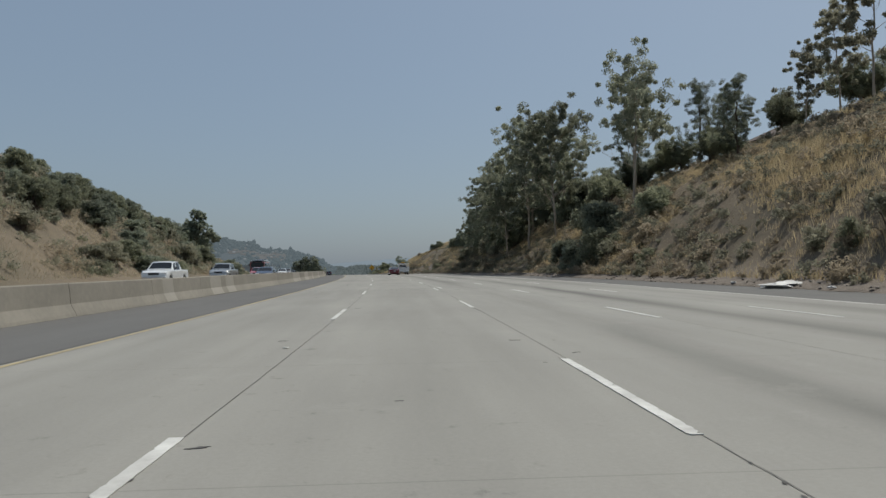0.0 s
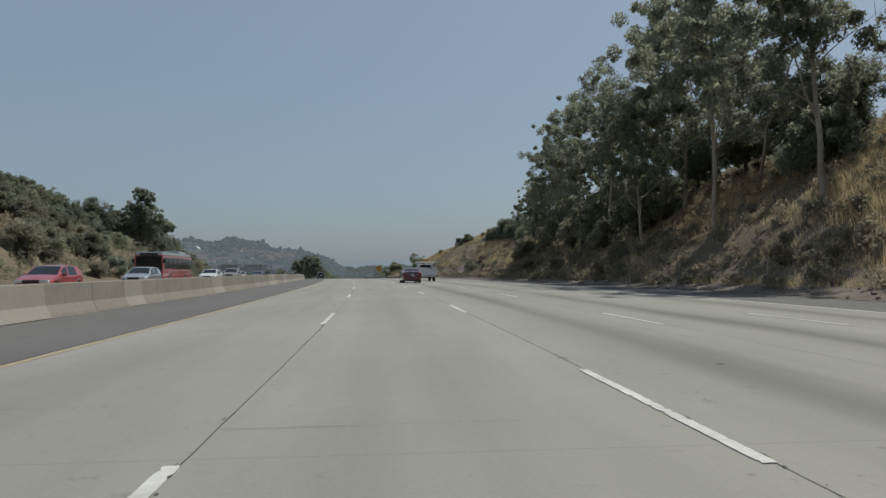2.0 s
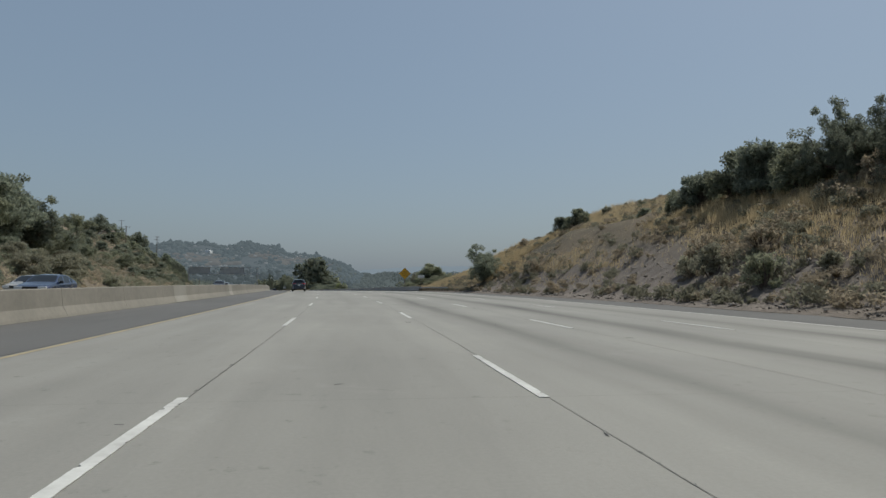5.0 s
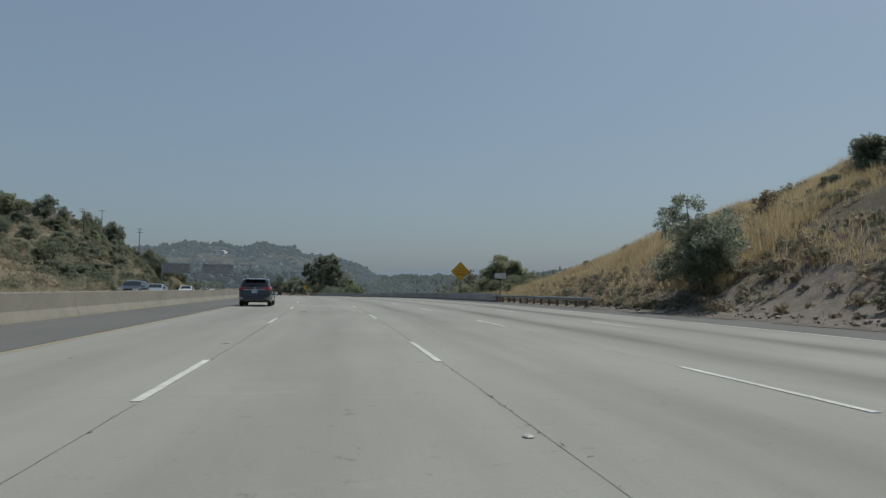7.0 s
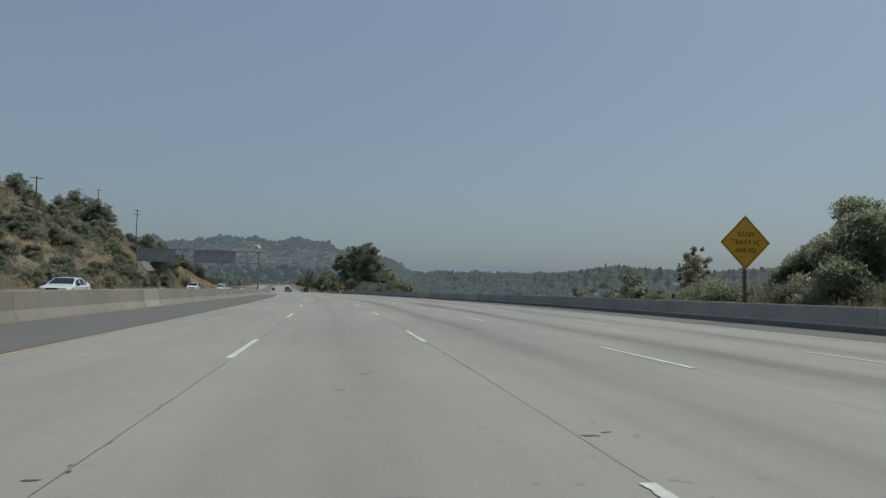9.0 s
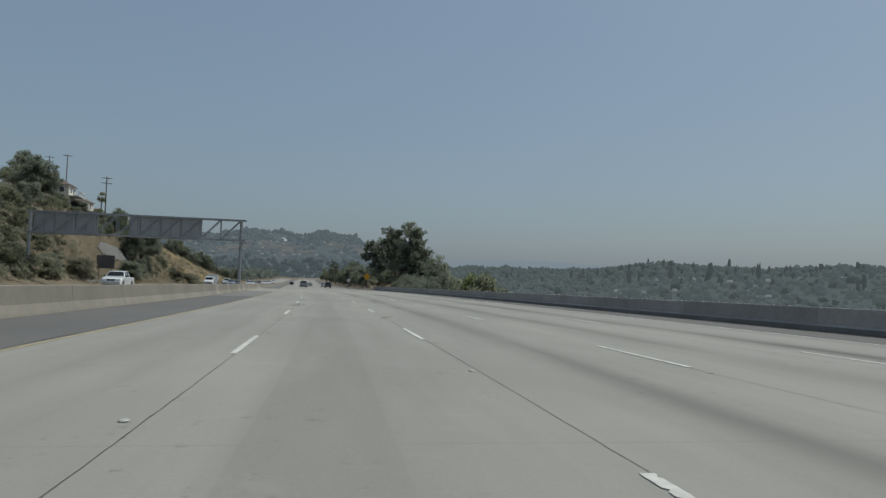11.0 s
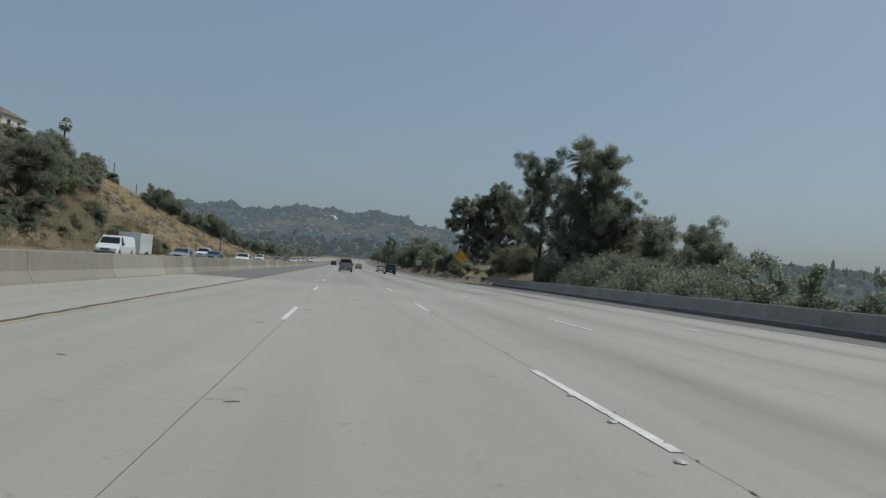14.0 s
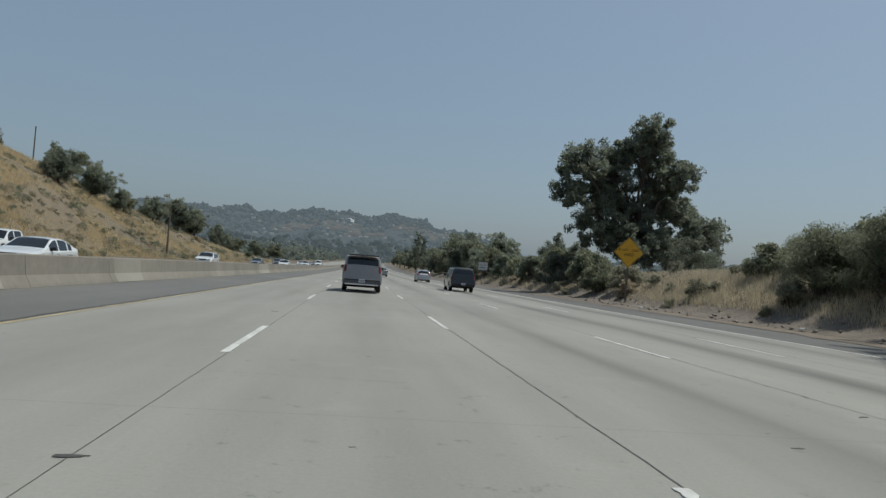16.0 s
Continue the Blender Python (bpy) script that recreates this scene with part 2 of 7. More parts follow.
PATCH_PAINT = mat("cover_paint", (.275, .257, .218), .8, vary=.18, big=.5, fine=6, bump=.1)
SIGN_BACK = mat("dull_grey_sign_back", (.10, .10, .105), .7, vary=.2, big=.5, fine=6, bump=.05)
APRON = mat("weathered_apron_concrete", (.135, .132, .122), .9, vary=.3, big=.25, fine=4, bump=.3)
GREY_WALL = mat("grey_barrier_concrete", (.34, .325, .30), .85, vary=.3, big=.3, fine=5, bump=.3, random_amount=.12)
# kerb concrete, a darker tone than the parapet above it
DARK_KERB = mat("dirty_kerb_concrete", (.20, .192, .178), .9, vary=.35, big=.4, fine=5, bump=.3)
WHITE_LINE = mat("white_road_paint", (.54, .54, .51), .7, vary=.3, big=1.2, fine=9, bump=.2, tint=(.33, .32, .30))
YELLOW_LINE = mat("yellow_road_paint", (.40, .32, .16), .7, vary=.3, big=.8, fine=8, bump=.2, tint=(.21, .18, .13))
SEAL = mat("joint_sealant", (.06, .057, .053), .8, vary=.4, big=1.0, fine=12, bump=.3)
DOT = mat("ceramic_marker", (.38, .375, .35), .5, vary=.3, big=5, fine=30, bump=.1)
STEEL = mat("galvanised_steel", (.34, .35, .36), .5, metal=.7, vary=.25, big=.7, fine=9, bump=.1)
PANEL = mat("bare_aluminium_panel", (.40, .41, .41), .55, metal=.5, vary=.15, big=.4, fine=6, bump=.05)
POST_WOOD = mat("weathered_wood", (.15, .12, .09), .85, vary=.35, big=1.5, fine=16, bump=.4)
SIGN_YELLOW = mat("yellow_sign_sheeting", (.70, .37, .025), .45, vary=.1, big=1.5, fine=9, bump=.02)
SIGN_WHITE = mat("white_sign_sheeting", (.62, .63, .62), .5, vary=.15, big=2, fine=9, bump=.02)
SIGN_BLACK = mat("black_sign_paint", (.02, .02, .02), .5, vary=.2, bump=.02)
BARK_PALE = mat("pale_eucalyptus_bark", (.40, .34, .27), .85, vary=.4, big=.8, fine=7, bump=.4, tint=(.20, .16, .12))
BARK_DARK = mat("dark_bark", (.11, .085, .065), .9, vary=.4, big=1.2, fine=9, bump=.6)
LEAF_EUC = leaf_mat("eucalyptus_leaves", (.155, .17, .12), (.29, .295, .21))
LEAF_PINE = leaf_mat("pine_needles", (.135, .152, .115), (.225, .242, .178), .5)
LEAF_OAK = leaf_mat("oak_leaves", (.142, .154, .104), (.245, .252, .168))
LEAF_SAGE = leaf_mat("grey_sage_leaves", (.185, .18, .13), (.27, .26, .19))
LEAF_DRY = leaf_mat("dry_brown_leaves", (.225, .19, .14), (.33, .28, .20))
LEAF_BRIGHT = leaf_mat("bright_shrub_leaves", (.10, .125, .055), (.19, .21, .09))
# leaf green greyed to carry the valley's haze in its colour
LEAF_HAZED = leaf_mat("dusty_valley_leaves", (.12, .14, .12), (.19, .21, .175))
STRAW_PALE = leaf_mat("weathered_dry_grass", (.33, .285, .20), (.52, .455, .335), .40)
STRAW = leaf_mat("dry_grass", (.39, .31, .185), (.57, .465, .285), .45)
HOUSE_WALL = mat("pale_stucco", (.58, .54, .47), .85, vary=.15, big=.4, fine=4, bump=.1)
HOUSE_ROOF = mat("brown_shingle", (.13, .10, .085), .9, vary=.3, big=.6, fine=7, bump=.4)
TRASH = mat("white_plastic_litter", (.46, .46, .45), .5, vary=.15, big=3, fine=14, bump=.4)
RUBBER = mat("tyre_rubber", (.018, .018, .018), .8, vary=.3, big=4, fine=20, bump=.2)
RIM = mat("wheel_alloy", (.74, .75, .76), .32, metal=.6, vary=.15, big=5, fine=20, bump=.05)
CHROME = mat("chrome_trim", (.62, .63, .64), .18, metal=1.0, vary=.08, big=4, fine=20, bump=0)
BLACK_TRIM = mat("black_plastic_trim", (.016, .016, .017), .55, vary=.3, big=3, fine=18, bump=.1)
GLASS = mat("tinted_car_glass", (.012, .014, .016), .06, vary=.2, big=1, fine=6, bump=0, spec=.6)
LAMP_RED = mat("red_lamp_lens", (.17, .006, .009), .2, vary=.2, big=5, fine=20, bump=0, coat=.6)
LAMP_CLEAR = mat("clear_lamp_lens", (.62, .63, .64), .15, vary=.1, big=5, fine=20, bump=0, coat=.6)
PLATE = mat("number_plate", (.60, .61, .63), .5, vary=.08, big=6, fine=20, bump=0)
PLATE_INK = mat("number_plate_ink", (.04, .05, .14), .5, vary=.1, bump=0)
UNDER = mat("underbody", (.012, .012, .012), .9, vary=.2, bump=.2)


def ground_mat():
    """Dry hillside: bare earth low down the cut, straw grass and grey scrub patches above."""
    m, nt, p = nodes_of("dry_hillside")
    vec = coords(nt, "Object")
    big, mid, fine = noise_fac(nt, vec, .045, 5), noise_fac(nt, vec, .35, 6), noise_fac(nt, vec, 2.6, 8, .7)
    col = mix_rgb(nt, ramp(nt, mid, .35, .65), (.205, .168, .12), (.165, .138, .104))
    col = mix_rgb(nt, ramp(nt, big, .48, .62), col, (.125, .112, .085))
    col = mix_rgb(nt, math_node(nt, "MULTIPLY", ramp(nt, fine, .35, .75), .5, True), col, (.10, .08, .058))
    # stony grey-brown soil where nothing grows
    soil = mix_rgb(nt, ramp(nt, noise_fac(nt, vec, 1.1, 8, .7), .32, .68), (.125, .108, .094), (.235, .205, .178))
    where = nt.nodes.new("ShaderNodeAttribute")
    where.attribute_name = "bare_soil"
    col = mix_rgb(nt, where.outputs["Fac"], col, soil)
    nt.links.new(col, p.inputs["Base Color"])
    p.inputs["Roughness"].default_value = .95
    p.inputs["Specular IOR Level"].default_value = .1
    b = node(nt, "ShaderNodeBump", Strength=.8, Distance=0.15)
    nt.links.new(fine, b.inputs["Height"])
    nt.links.new(b.outputs["Normal"], p.inputs["Normal"])
    return m


GROUND = ground_mat()
EARTH_PALE = mat("pale_clods", (.25, .22, .19), .95, vary=.3, big=.4, fine=4, bump=.4)
EARTH = mat("bare_roadside_dirt", (.16, .13, .10), .95, vary=.35, big=.4, fine=4, bump=.6)


# ---------------------------------------------------------------- mesh helpers
def mesh_of(name, verts, faces, material, soft_angle=None, uv=None):
    me = bpy.data.meshes.new(name)
    me.from_pydata([tuple(v) for v in verts], [], [tuple(f) for f in faces])
    if uv is not None:
        layer = me.uv_layers.new(name="metres")
        idx = np.empty(len(me.loops), dtype=np.int32)
        me.loops.foreach_get("vertex_index", idx)
        layer.data.foreach_set("uv", np.asarray(uv, dtype=np.float32)[idx].ravel())
    if soft_angle is not None:
        me.polygons.foreach_set("use_smooth", np.ones(len(me.polygons), dtype=bool))
        me.set_sharp_from_angle(angle=radians(soft_angle))
    me.materials.append(material)
    me.update()
    return me


def fast_mesh(name, verts, quads, material):
    """Many loose quads or triangles from arrays."""
    me = bpy.data.meshes.new(name)
    n, k = quads.shape
    me.vertices.add(len(verts))
    me.vertices.foreach_set("co", np.asarray(verts, dtype=np.float32).ravel())
    me.loops.add(n * k)
    me.loops.foreach_set("vertex_index", quads.astype(np.int32).ravel())
    me.polygons.add(n)
    me.polygons.foreach_set("loop_start", np.arange(0, n * k, k, dtype=np.int32))
    me.materials.append(material)
    me.update(calc_edges=True)
    return me


def child(name, me, parent, label="", m=None):
    ob = new(name, me)
    ob.parent = parent
    if m is not None:
        ob.matrix_basis = m
    if label:
        ob["label"] = label
    return ob


def part(name, bm, material, parent, label="", soft_angle=None):
    me = bpy.data.meshes.new(name)
    bm.to_mesh(me)
    bm.free()
    if soft_angle is not None:
        me.polygons.foreach_set("use_smooth", np.ones(len(me.polygons), dtype=bool))
        me.set_sharp_from_angle(angle=radians(soft_angle))
    me.materials.append(material)
    return child(name, me, parent, label)


def thing(name, label, category, m=None, group="", kind=""):
    ob = new(name)
    if m is not None:
        ob.matrix_basis = m
    return tagged(ob, label, category, group, kind)


def box(bm, x0, x1, y0, y1, z0, z1, bevel=0.0):
    r = bmesh.ops.create_cube(bm, size=1, matrix=Matrix.Translation(((x0 + x1) / 2, (y0 + y1) / 2, (z0 + z1) / 2)) @ Matrix.Diagonal((x1 - x0, y1 - y0, z1 - z0, 1)))
    if bevel:
        edges = list({e for v in r["verts"] for e in v.link_edges})
        bmesh.ops.bevel(bm, geom=edges, offset=bevel, segments=2, affect="EDGES", profile=.6)
    return bm


def boxed(*args, bevel=0.0):
    return box(bmesh.new(), *args, bevel=bevel)


def rod(bm, a, b, r0, r1=None, seg=8):
    a, b = Vector(a), Vector(b)
    d = b - a
    m = Matrix.Translation((a + b) / 2) @ d.to_track_quat("Z", "Y").to_matrix().to_4x4()
    bmesh.ops.create_cone(bm, cap_ends=True, segments=seg, radius1=r0, radius2=r0 if r1 is None else r1, depth=d.length, matrix=m)
    return bm


def strip(name, s0, s1, off0, off1, up, material, step=4.0, jitter=0.0, thick=0.0, cols=1, seed=0):
    """A ribbon of paving along the road, with metres as its UV; thick gives it sides."""
    rng = np.random.default_rng(seed)
    n = max(2, int(math.ceil((s1 - s0) / step)) + 1)
    s = np.linspace(s0, s1, n)
    a = off0(s) if callable(off0) else np.full(n, off0)
    b = off1(s) if callable(off1) else np.full(n, off1)
    S = np.repeat(s[:, None], cols + 1, 1)
    O = a[:, None] + (b - a)[:, None] * np.linspace(0, 1, cols + 1)[None]
    Oj = O + (rng.normal(0, jitter, (n, 1)) if jitter else 0)
    v = on_road(S.ravel(), Oj.ravel(), up)
    uv = np.stack([O.ravel(), S.ravel()], -1)
    c = cols + 1
    faces = [(i * c + j, i * c + j + 1, (i + 1) * c + j + 1, (i + 1) * c + j) for i in range(n - 1) for j in range(cols)]
    if thick:
        base = len(v)
        v = np.concatenate([v, v - np.array([0, 0, thick])])
        uv = np.concatenate([uv, uv])
        for i in range(n - 1):
            a, b = i * c, (i + 1) * c
            faces.append((a, b, b + base, a + base))
            a, b = i * c + cols, (i + 1) * c + cols
            faces.append((b, a, a + base, b + base))
        faces.append(tuple(range(c)[::-1]) + tuple(base + j for j in range(c)))
        e = (n - 1) * c
        faces.append(tuple(e + j for j in range(c)) + tuple(base + e + j for j in range(c))[::-1])
    return mesh_of(name, v, faces, material, uv=uv)


def sweep(name, s0, s1, profile, material, step=3.0, closed=True):
    """A profile of (off, up) points drawn along the road line, ends capped."""
    n = max(2, int(math.ceil((s1 - s0) / step)) + 1)
    k = len(profile)
    v = np.concatenate([on_road(np.full(k, s), np.array([q[0] for q in profile]), np.array([q[1] for q in profile])) for s in np.linspace(s0, s1, n)])
    faces = [(i * k + j, (i + 1) * k + j, (i + 1) * k + (j + 1) % k, i * k + (j + 1) % k) for i in range(n - 1) for j in range(k if closed else k - 1)]
    faces += [tuple(range(k)), tuple((n - 1) * k + j for j in range(k))[::-1]]
    return mesh_of(name, v, faces, material)


# ---------------------------------------------------------------- ground
def spaced(*runs):
    """Numbers from runs of (start, end, step)."""
    return np.unique(np.concatenate([np.arange(a, b + .001, c) for a, b, c in runs]).round(3))


def lumpy(S, O):
    """Unevenness of the open hillside."""
    return np.array([noise.fractal(Vector((a * .09, b * .12, 3)), .8, 2.2, 4) + .35 * noise.noise(Vector((a * .7, b * .7, 9))) for a, b in zip(S.ravel(), O.ravel())]).reshape(S.shape)


def build_ground():
    s = spaced((-600, -60, 30), (-60, 0, 6), (0, 780, 2), (780, 1100, 10), (1100, 5200, 60))
    o = spaced((-3000, -600, 200), (-600, -160, 40), (-160, -80, 8), (-80, -29, 1.5), (-29, -26.5, .5), (-26, 18, 4), (18, 21, .5),
               (21, 60, 1.5), (60, 160, 8), (160, 600, 40), (600, 3000, 200))
    S, O = np.meshgrid(s, o, indexing="ij")
    up = ground_up(S, O)
    wild = np.clip((np.maximum(O - 20.5, -28.8 - setback(S) - O)) / 6, 0, 1) * (np.abs(O) < 170)
    lump = lumpy(S, O)
    up = up + wild * lump * .75
    v = on_road(S.ravel(), O.ravel(), up.ravel())
    c = len(o)
    bare = np.clip((1 - smooth(O + 2.5 * lump, 23.5, 29)) * smooth(S, 185, 205) * (1 - smooth(S, 268, 284)), 0, 1) * (O > 0)
    bare = np.maximum(bare, .8 * (1 - smooth(O + 1.2 * lump, 20.6, 22.6)) * (O > 0))
    i, j = np.meshgrid(np.arange(len(s) - 1), np.arange(c - 1), indexing="ij")
    a = (i * c + j).ravel()
    me = fast_mesh("ground", v, np.stack([a, a + 1, a + c + 1, a + c], -1), GROUND)
    me.polygons.foreach_set("use_smooth", np.ones(len(me.polygons), dtype=bool))
    me.attributes.new("bare_soil", "FLOAT", "POINT").data.foreach_set("value", bare.ravel().astype(np.float32))
    return tagged(new("ground", me), "dry grassy hillside cut with bare brown earth beside the freeway", "ground", kind="structure")


build_ground()

# ---------------------------------------------------------------- freeway
S0, S1 = -150.0, 1150.0
LANE = 3.64
road = thing("road", "worn pale concrete freeway with white dashed lane lines", "road", kind="structure")


def drift(base, scale=1.0):
    """A line that swings outward where the outer lanes widen."""
    return lambda s: base + scale * np.interp(s, [60, 120, 240, 380, 450, 500, 520, 560], [0, 0, 1.05, 1.6, 1.6, .2, -.6, -.5])


lanes = [-3.62, 0.0, 3.64, 7.28, 10.92, 14.62]
for k in range(5):
    for a, b, stuff in ((S0, 425.7, CONCRETE), (425.73, 473.1, DECK), (473.13, S1, CONCRETE)):
        child("lane", strip("lane", a, b, lanes[k] + .0015, drift(14.70) if k == 4 else lanes[k + 1] - .0015, 0.0, stuff, thick=.25), road)
child("joint_bed", strip("joint_bed", S0, S1, -3.6, 14.6, -.018, SEAL), road)
for k in range(1, 5):
    for n, (a, b, w) in enumerate(((S0, 140, .0034), (140, 205, .0030), (205, 300, .0016), (300, 425, .0034), (427, 472, .0012), (475, 500, .003 if k < 2 else .0045), (500, 520, .002 if k < 2 else .005), (520, 760, .0025))):
        child("joint_seal", strip("joint_seal", a, b, lanes[k] - w, lanes[k] + w, .005, SEAL, step=.3, jitter=w, seed=k * 7 + n), road, "dark cracked joint sealant")
for s, w in ((425.7, .014), (473.1, .009), (488.2, .04)):
    child("bridge_joint", strip("bridge_joint", s - w, s + w, -6.9, 17.8, .007, SEAL, step=.1, cols=12), road, "dark transverse expansion joint")
left_shoulder = thing("left_shoulder", "dark grey asphalt shoulder beside the median barrier", "road shoulder", kind="structure")
for a, b, stuff in ((S0, 398.0, ASPHALT), (398.02, 432.6, OLD_ASPHALT), (432.63, 472.0, DECK), (472.03, S1, MID_ASPHALT)):
    child("paving", strip("paving", a, b, -7.3, -3.645, -.004, stuff, thick=.2), left_shoulder)
right_shoulder = thing("right_shoulder", "narrow dark asphalt shoulder along the outer lane", "road shoulder", kind="structure")
child("paving", strip("paving", S0, S1, drift(14.72), 19.2, -.006, ASPHALT, thick=.2), right_shoulder)
child("dirt_strip", strip("dirt_strip", S0, 272, 18.9, 20.4, .012, EARTH, step=1.5, jitter=.12), right_shoulder, "bare dirt with gravel at the foot of the hill")
child("dirt_strip", strip("dirt_strip", 515, 760, 17.4, 20.2, .012, EARTH, step=1.5, jitter=.12, seed=2), right_shoulder, "bare dirt with gravel at the foot of the bank")
far_road = thing("opposite_carriageway", "pale concrete carriageway for oncoming traffic", "road", kind="structure")
for k in range(4):
    child("lane", strip("lane", S0, S1, -24.9 + k * 3.64, -24.9 + (k + 1) * 3.64 - .02, -.01, CONCRETE, thick=.25), far_road)
child("paving", strip("paving", S0, S1, lambda s: -28.3 - setback(s), -24.93, -.02, ASPHALT, thick=.2), far_road)
child("paving", strip("paving", S0, S1, -10.32, -8.0, -.02, ASPHALT, thick=.2), far_road)

# painted lines: solid edges, then the dashes one by one
for name, off, w, m, a, b, host in (("yellow_edge_line", -3.50, .09, YELLOW_LINE, S0, S1, road), ):
    child(name, strip(name, a, b, off - w / 2, off + w / 2, .006, m, step=2.0, jitter=.006), host, "worn yellow edge line" if "yellow" in name else "thin white edge line")
child("edge_joint", strip("edge_joint", S0, S1, -3.66, -3.615, .004, SEAL, step=.9, jitter=.012, seed=3), road, "dark cracked joint along the shoulder")
child("edge_joint", strip("edge_joint", 396, 760, -3.70, -3.60, .0045, SEAL, step=.35, jitter=.02, seed=5), road, "wide broken dark joint along the shoulder")
child("white_edge_line", strip("white_edge_line", S0, S1, drift(14.47), drift(14.58), .006, WHITE_LINE, step=3.0), road, "thin white edge line")
child("white_edge_line", strip("white_edge_line", S0, S1, -24.7, -24.58, .005, WHITE_LINE), far_road)
PITCH = 14.63


def ragged(base, seed):
    """A worn paint edge: mostly straight, with chips broken out of it."""
    def edge(s):
        r = np.random.default_rng(seed)
        inward = -1 if seed >= 500 else 1
        return base + inward * (r.uniform(0, .006, len(s)) + .035 * r.random(len(s)) * (r.random(len(s)) < .10))
    return edge


for off, first, again in ((-.04, 35.63, 28.10), (3.60, 39.17, 33.96), (7.22, 34.43, 30.72), (10.90, 48.3, 32.5)):
    ends = [first + PITCH * n for n in range(-10, 60)]
    ends = [e for e in ends if e < 424] + [e for e in [again + PITCH * n for n in range(60)] if 427 < e]
    for n, e in enumerate(ends):
        if e > 760:
            break
        w = float(drift(0.0, .6 if off > 8 else .08 if off > 7 else 0.0)(e)) + off
        child("lane_dash", strip("lane_dash", e - 3.85, e, ragged(w - .058, n), ragged(w + .058, n + 500), .009, WHITE_LINE, step=.045, thick=.006), road)


def marker_mesh():
    bm = bmesh.new()
    bmesh.ops.create_cone(bm, cap_ends=True, segments=10, radius1=.05, radius2=.034, depth=.012, matrix=Matrix.Translation((0, 0, .016)))
    me = bpy.data.meshes.new("lane_marker")
    bm.to_mesh(me)
    bm.free()
    me.materials.append(DOT)
    return me


dot = marker_mesh()
rng = random.Random(4)
for off, first in ((-.16, 35.63), (3.50, 39.17)):
    for n in range(0, 46):
        e = first + PITCH * n + 5.3
        for q in ((0.0,) if e < 427 or e > 476 else (-1.2, 0, 1.2, 2.4)):
            if rng.random() < .45:
                child("lane_marker", dot, road, m=Matrix.Translation(Vector(on_road(e + q, off + rng.uniform(-.03, .03)))))


def chip_mesh(name, seed, size, material):
    """A flat broken scrap lying on the road."""
    r = random.Random(seed)
    bm = bmesh.new()
    n = 13
    ring = [bm.verts.new((size * r.uniform(.45, 1.25) * math.cos(6.283 * k / n), .36 * size * r.uniform(.3, 1.3) * math.sin(6.283 * k / n), 0.0)) for k in range(n)]
    f = bm.faces.new(ring)
    ex = bmesh.ops.extrude_face_region(bm, geom=[f])
    bmesh.ops.translate(bm, vec=(0, 0, .004), verts=[v for v in ex["geom"] if isinstance(v, bmesh.types.BMVert)])
    me = bpy.data.meshes.new(name)
    bm.to_mesh(me)
    bm.free()
    me.materials.append(material)
    return me


chips = [chip_mesh("patch_spall", k, .11, SEAL) for k in range(4)]
for k in range(260):
    s, line = rng.uniform(25, 540), rng.choice((0.0, 0.0, 3.64, 3.64, 7.28, -1.9, 1.8, 5.4))
    child("tar_patch", chips[k % 4], road, m=stand(s, line + rng.uniform(-.45, .35), .001, rng.uniform(-25, 25), .25 + .6 * rng.random() ** 2))


def joint_spalls():
    """Chipped edges and caught grit along the lane joints."""
    r = np.random.default_rng(17)
    v, n = [], 5200
    s = r.uniform(25, 545, n)
    o = r.choice([0.0, 3.64, 7.28, 10.92], n, p=[.4, .36, .14, .1]) + np.abs(r.normal(0, .022, n)) * r.choice([-1, 1], n)
    keep = np.sin(s * .31 + o) + np.sin(s * .083 + 2 * o) + r.normal(0, .5, n) > .1
    s, o = s[keep], o[keep]
    ln, wd = r.uniform(.015, .10, len(s)) * r.random(len(s)), r.uniform(.004, .016, len(s))
    for a, b in ((-.5, -.2), (-.1, -.6), (.5, .1), (.2, .6)):
        v.append(on_road(s + 2 * a * ln, o + 2 * b * wd, .0065))
    return fast_mesh("joint_spall", np.stack(v, 1).reshape(-1, 3), np.arange(4 * len(s)).reshape(-1, 4), SEAL)


# broken joint filled with tar before the bridge, and scraps lying about
for a, b, x0, x1, j in ((410.6, 413.3, -.10, -.02, .010), (413.3, 417.5, -.055, -.01, .006), (417.5, 423.0, -.03, -.005, .005), (423.6, 425.6, -.03, .012, .008)):
    child("tar_fill", strip("tar_fill", a, b, x0, x1, .0062, SEAL, step=.12, jitter=j, seed=int(a)), road, "ragged black tar in a broken joint")
for n, (a, o, size, turn) in enumerate(((378.6, -.12, 2.6, 10), (379.7, .26, 2.0, -8), (381.4, .02, 1.5, 15), (425.5, .62, 3.2, 0), (261.6, .67, 2.4, 50), (263.1, 2.84, 1.4, 20), (367.7, 3.75, 1.6, 0), (366.6, 3.56, 1.5, 30), (502.3, .0, .9, 5), (475.6, -.1, 1.2, 0))):
    child("tar_patch", chips[n % 4], road, m=stand(a, o, .002, turn, size))
child("joint_spall", joint_spalls(), road, "chipped dark edges along the lane joints")
# sealed wandering crack along the lane
for k, (a, b, o) in enumerate(((374, 392, 2.03),)):
    child("sealed_crack", strip("sealed_crack", a, b, o - .001, o + .001, .0075, SEAL, step=.35, jitter=.006, seed=k), road)


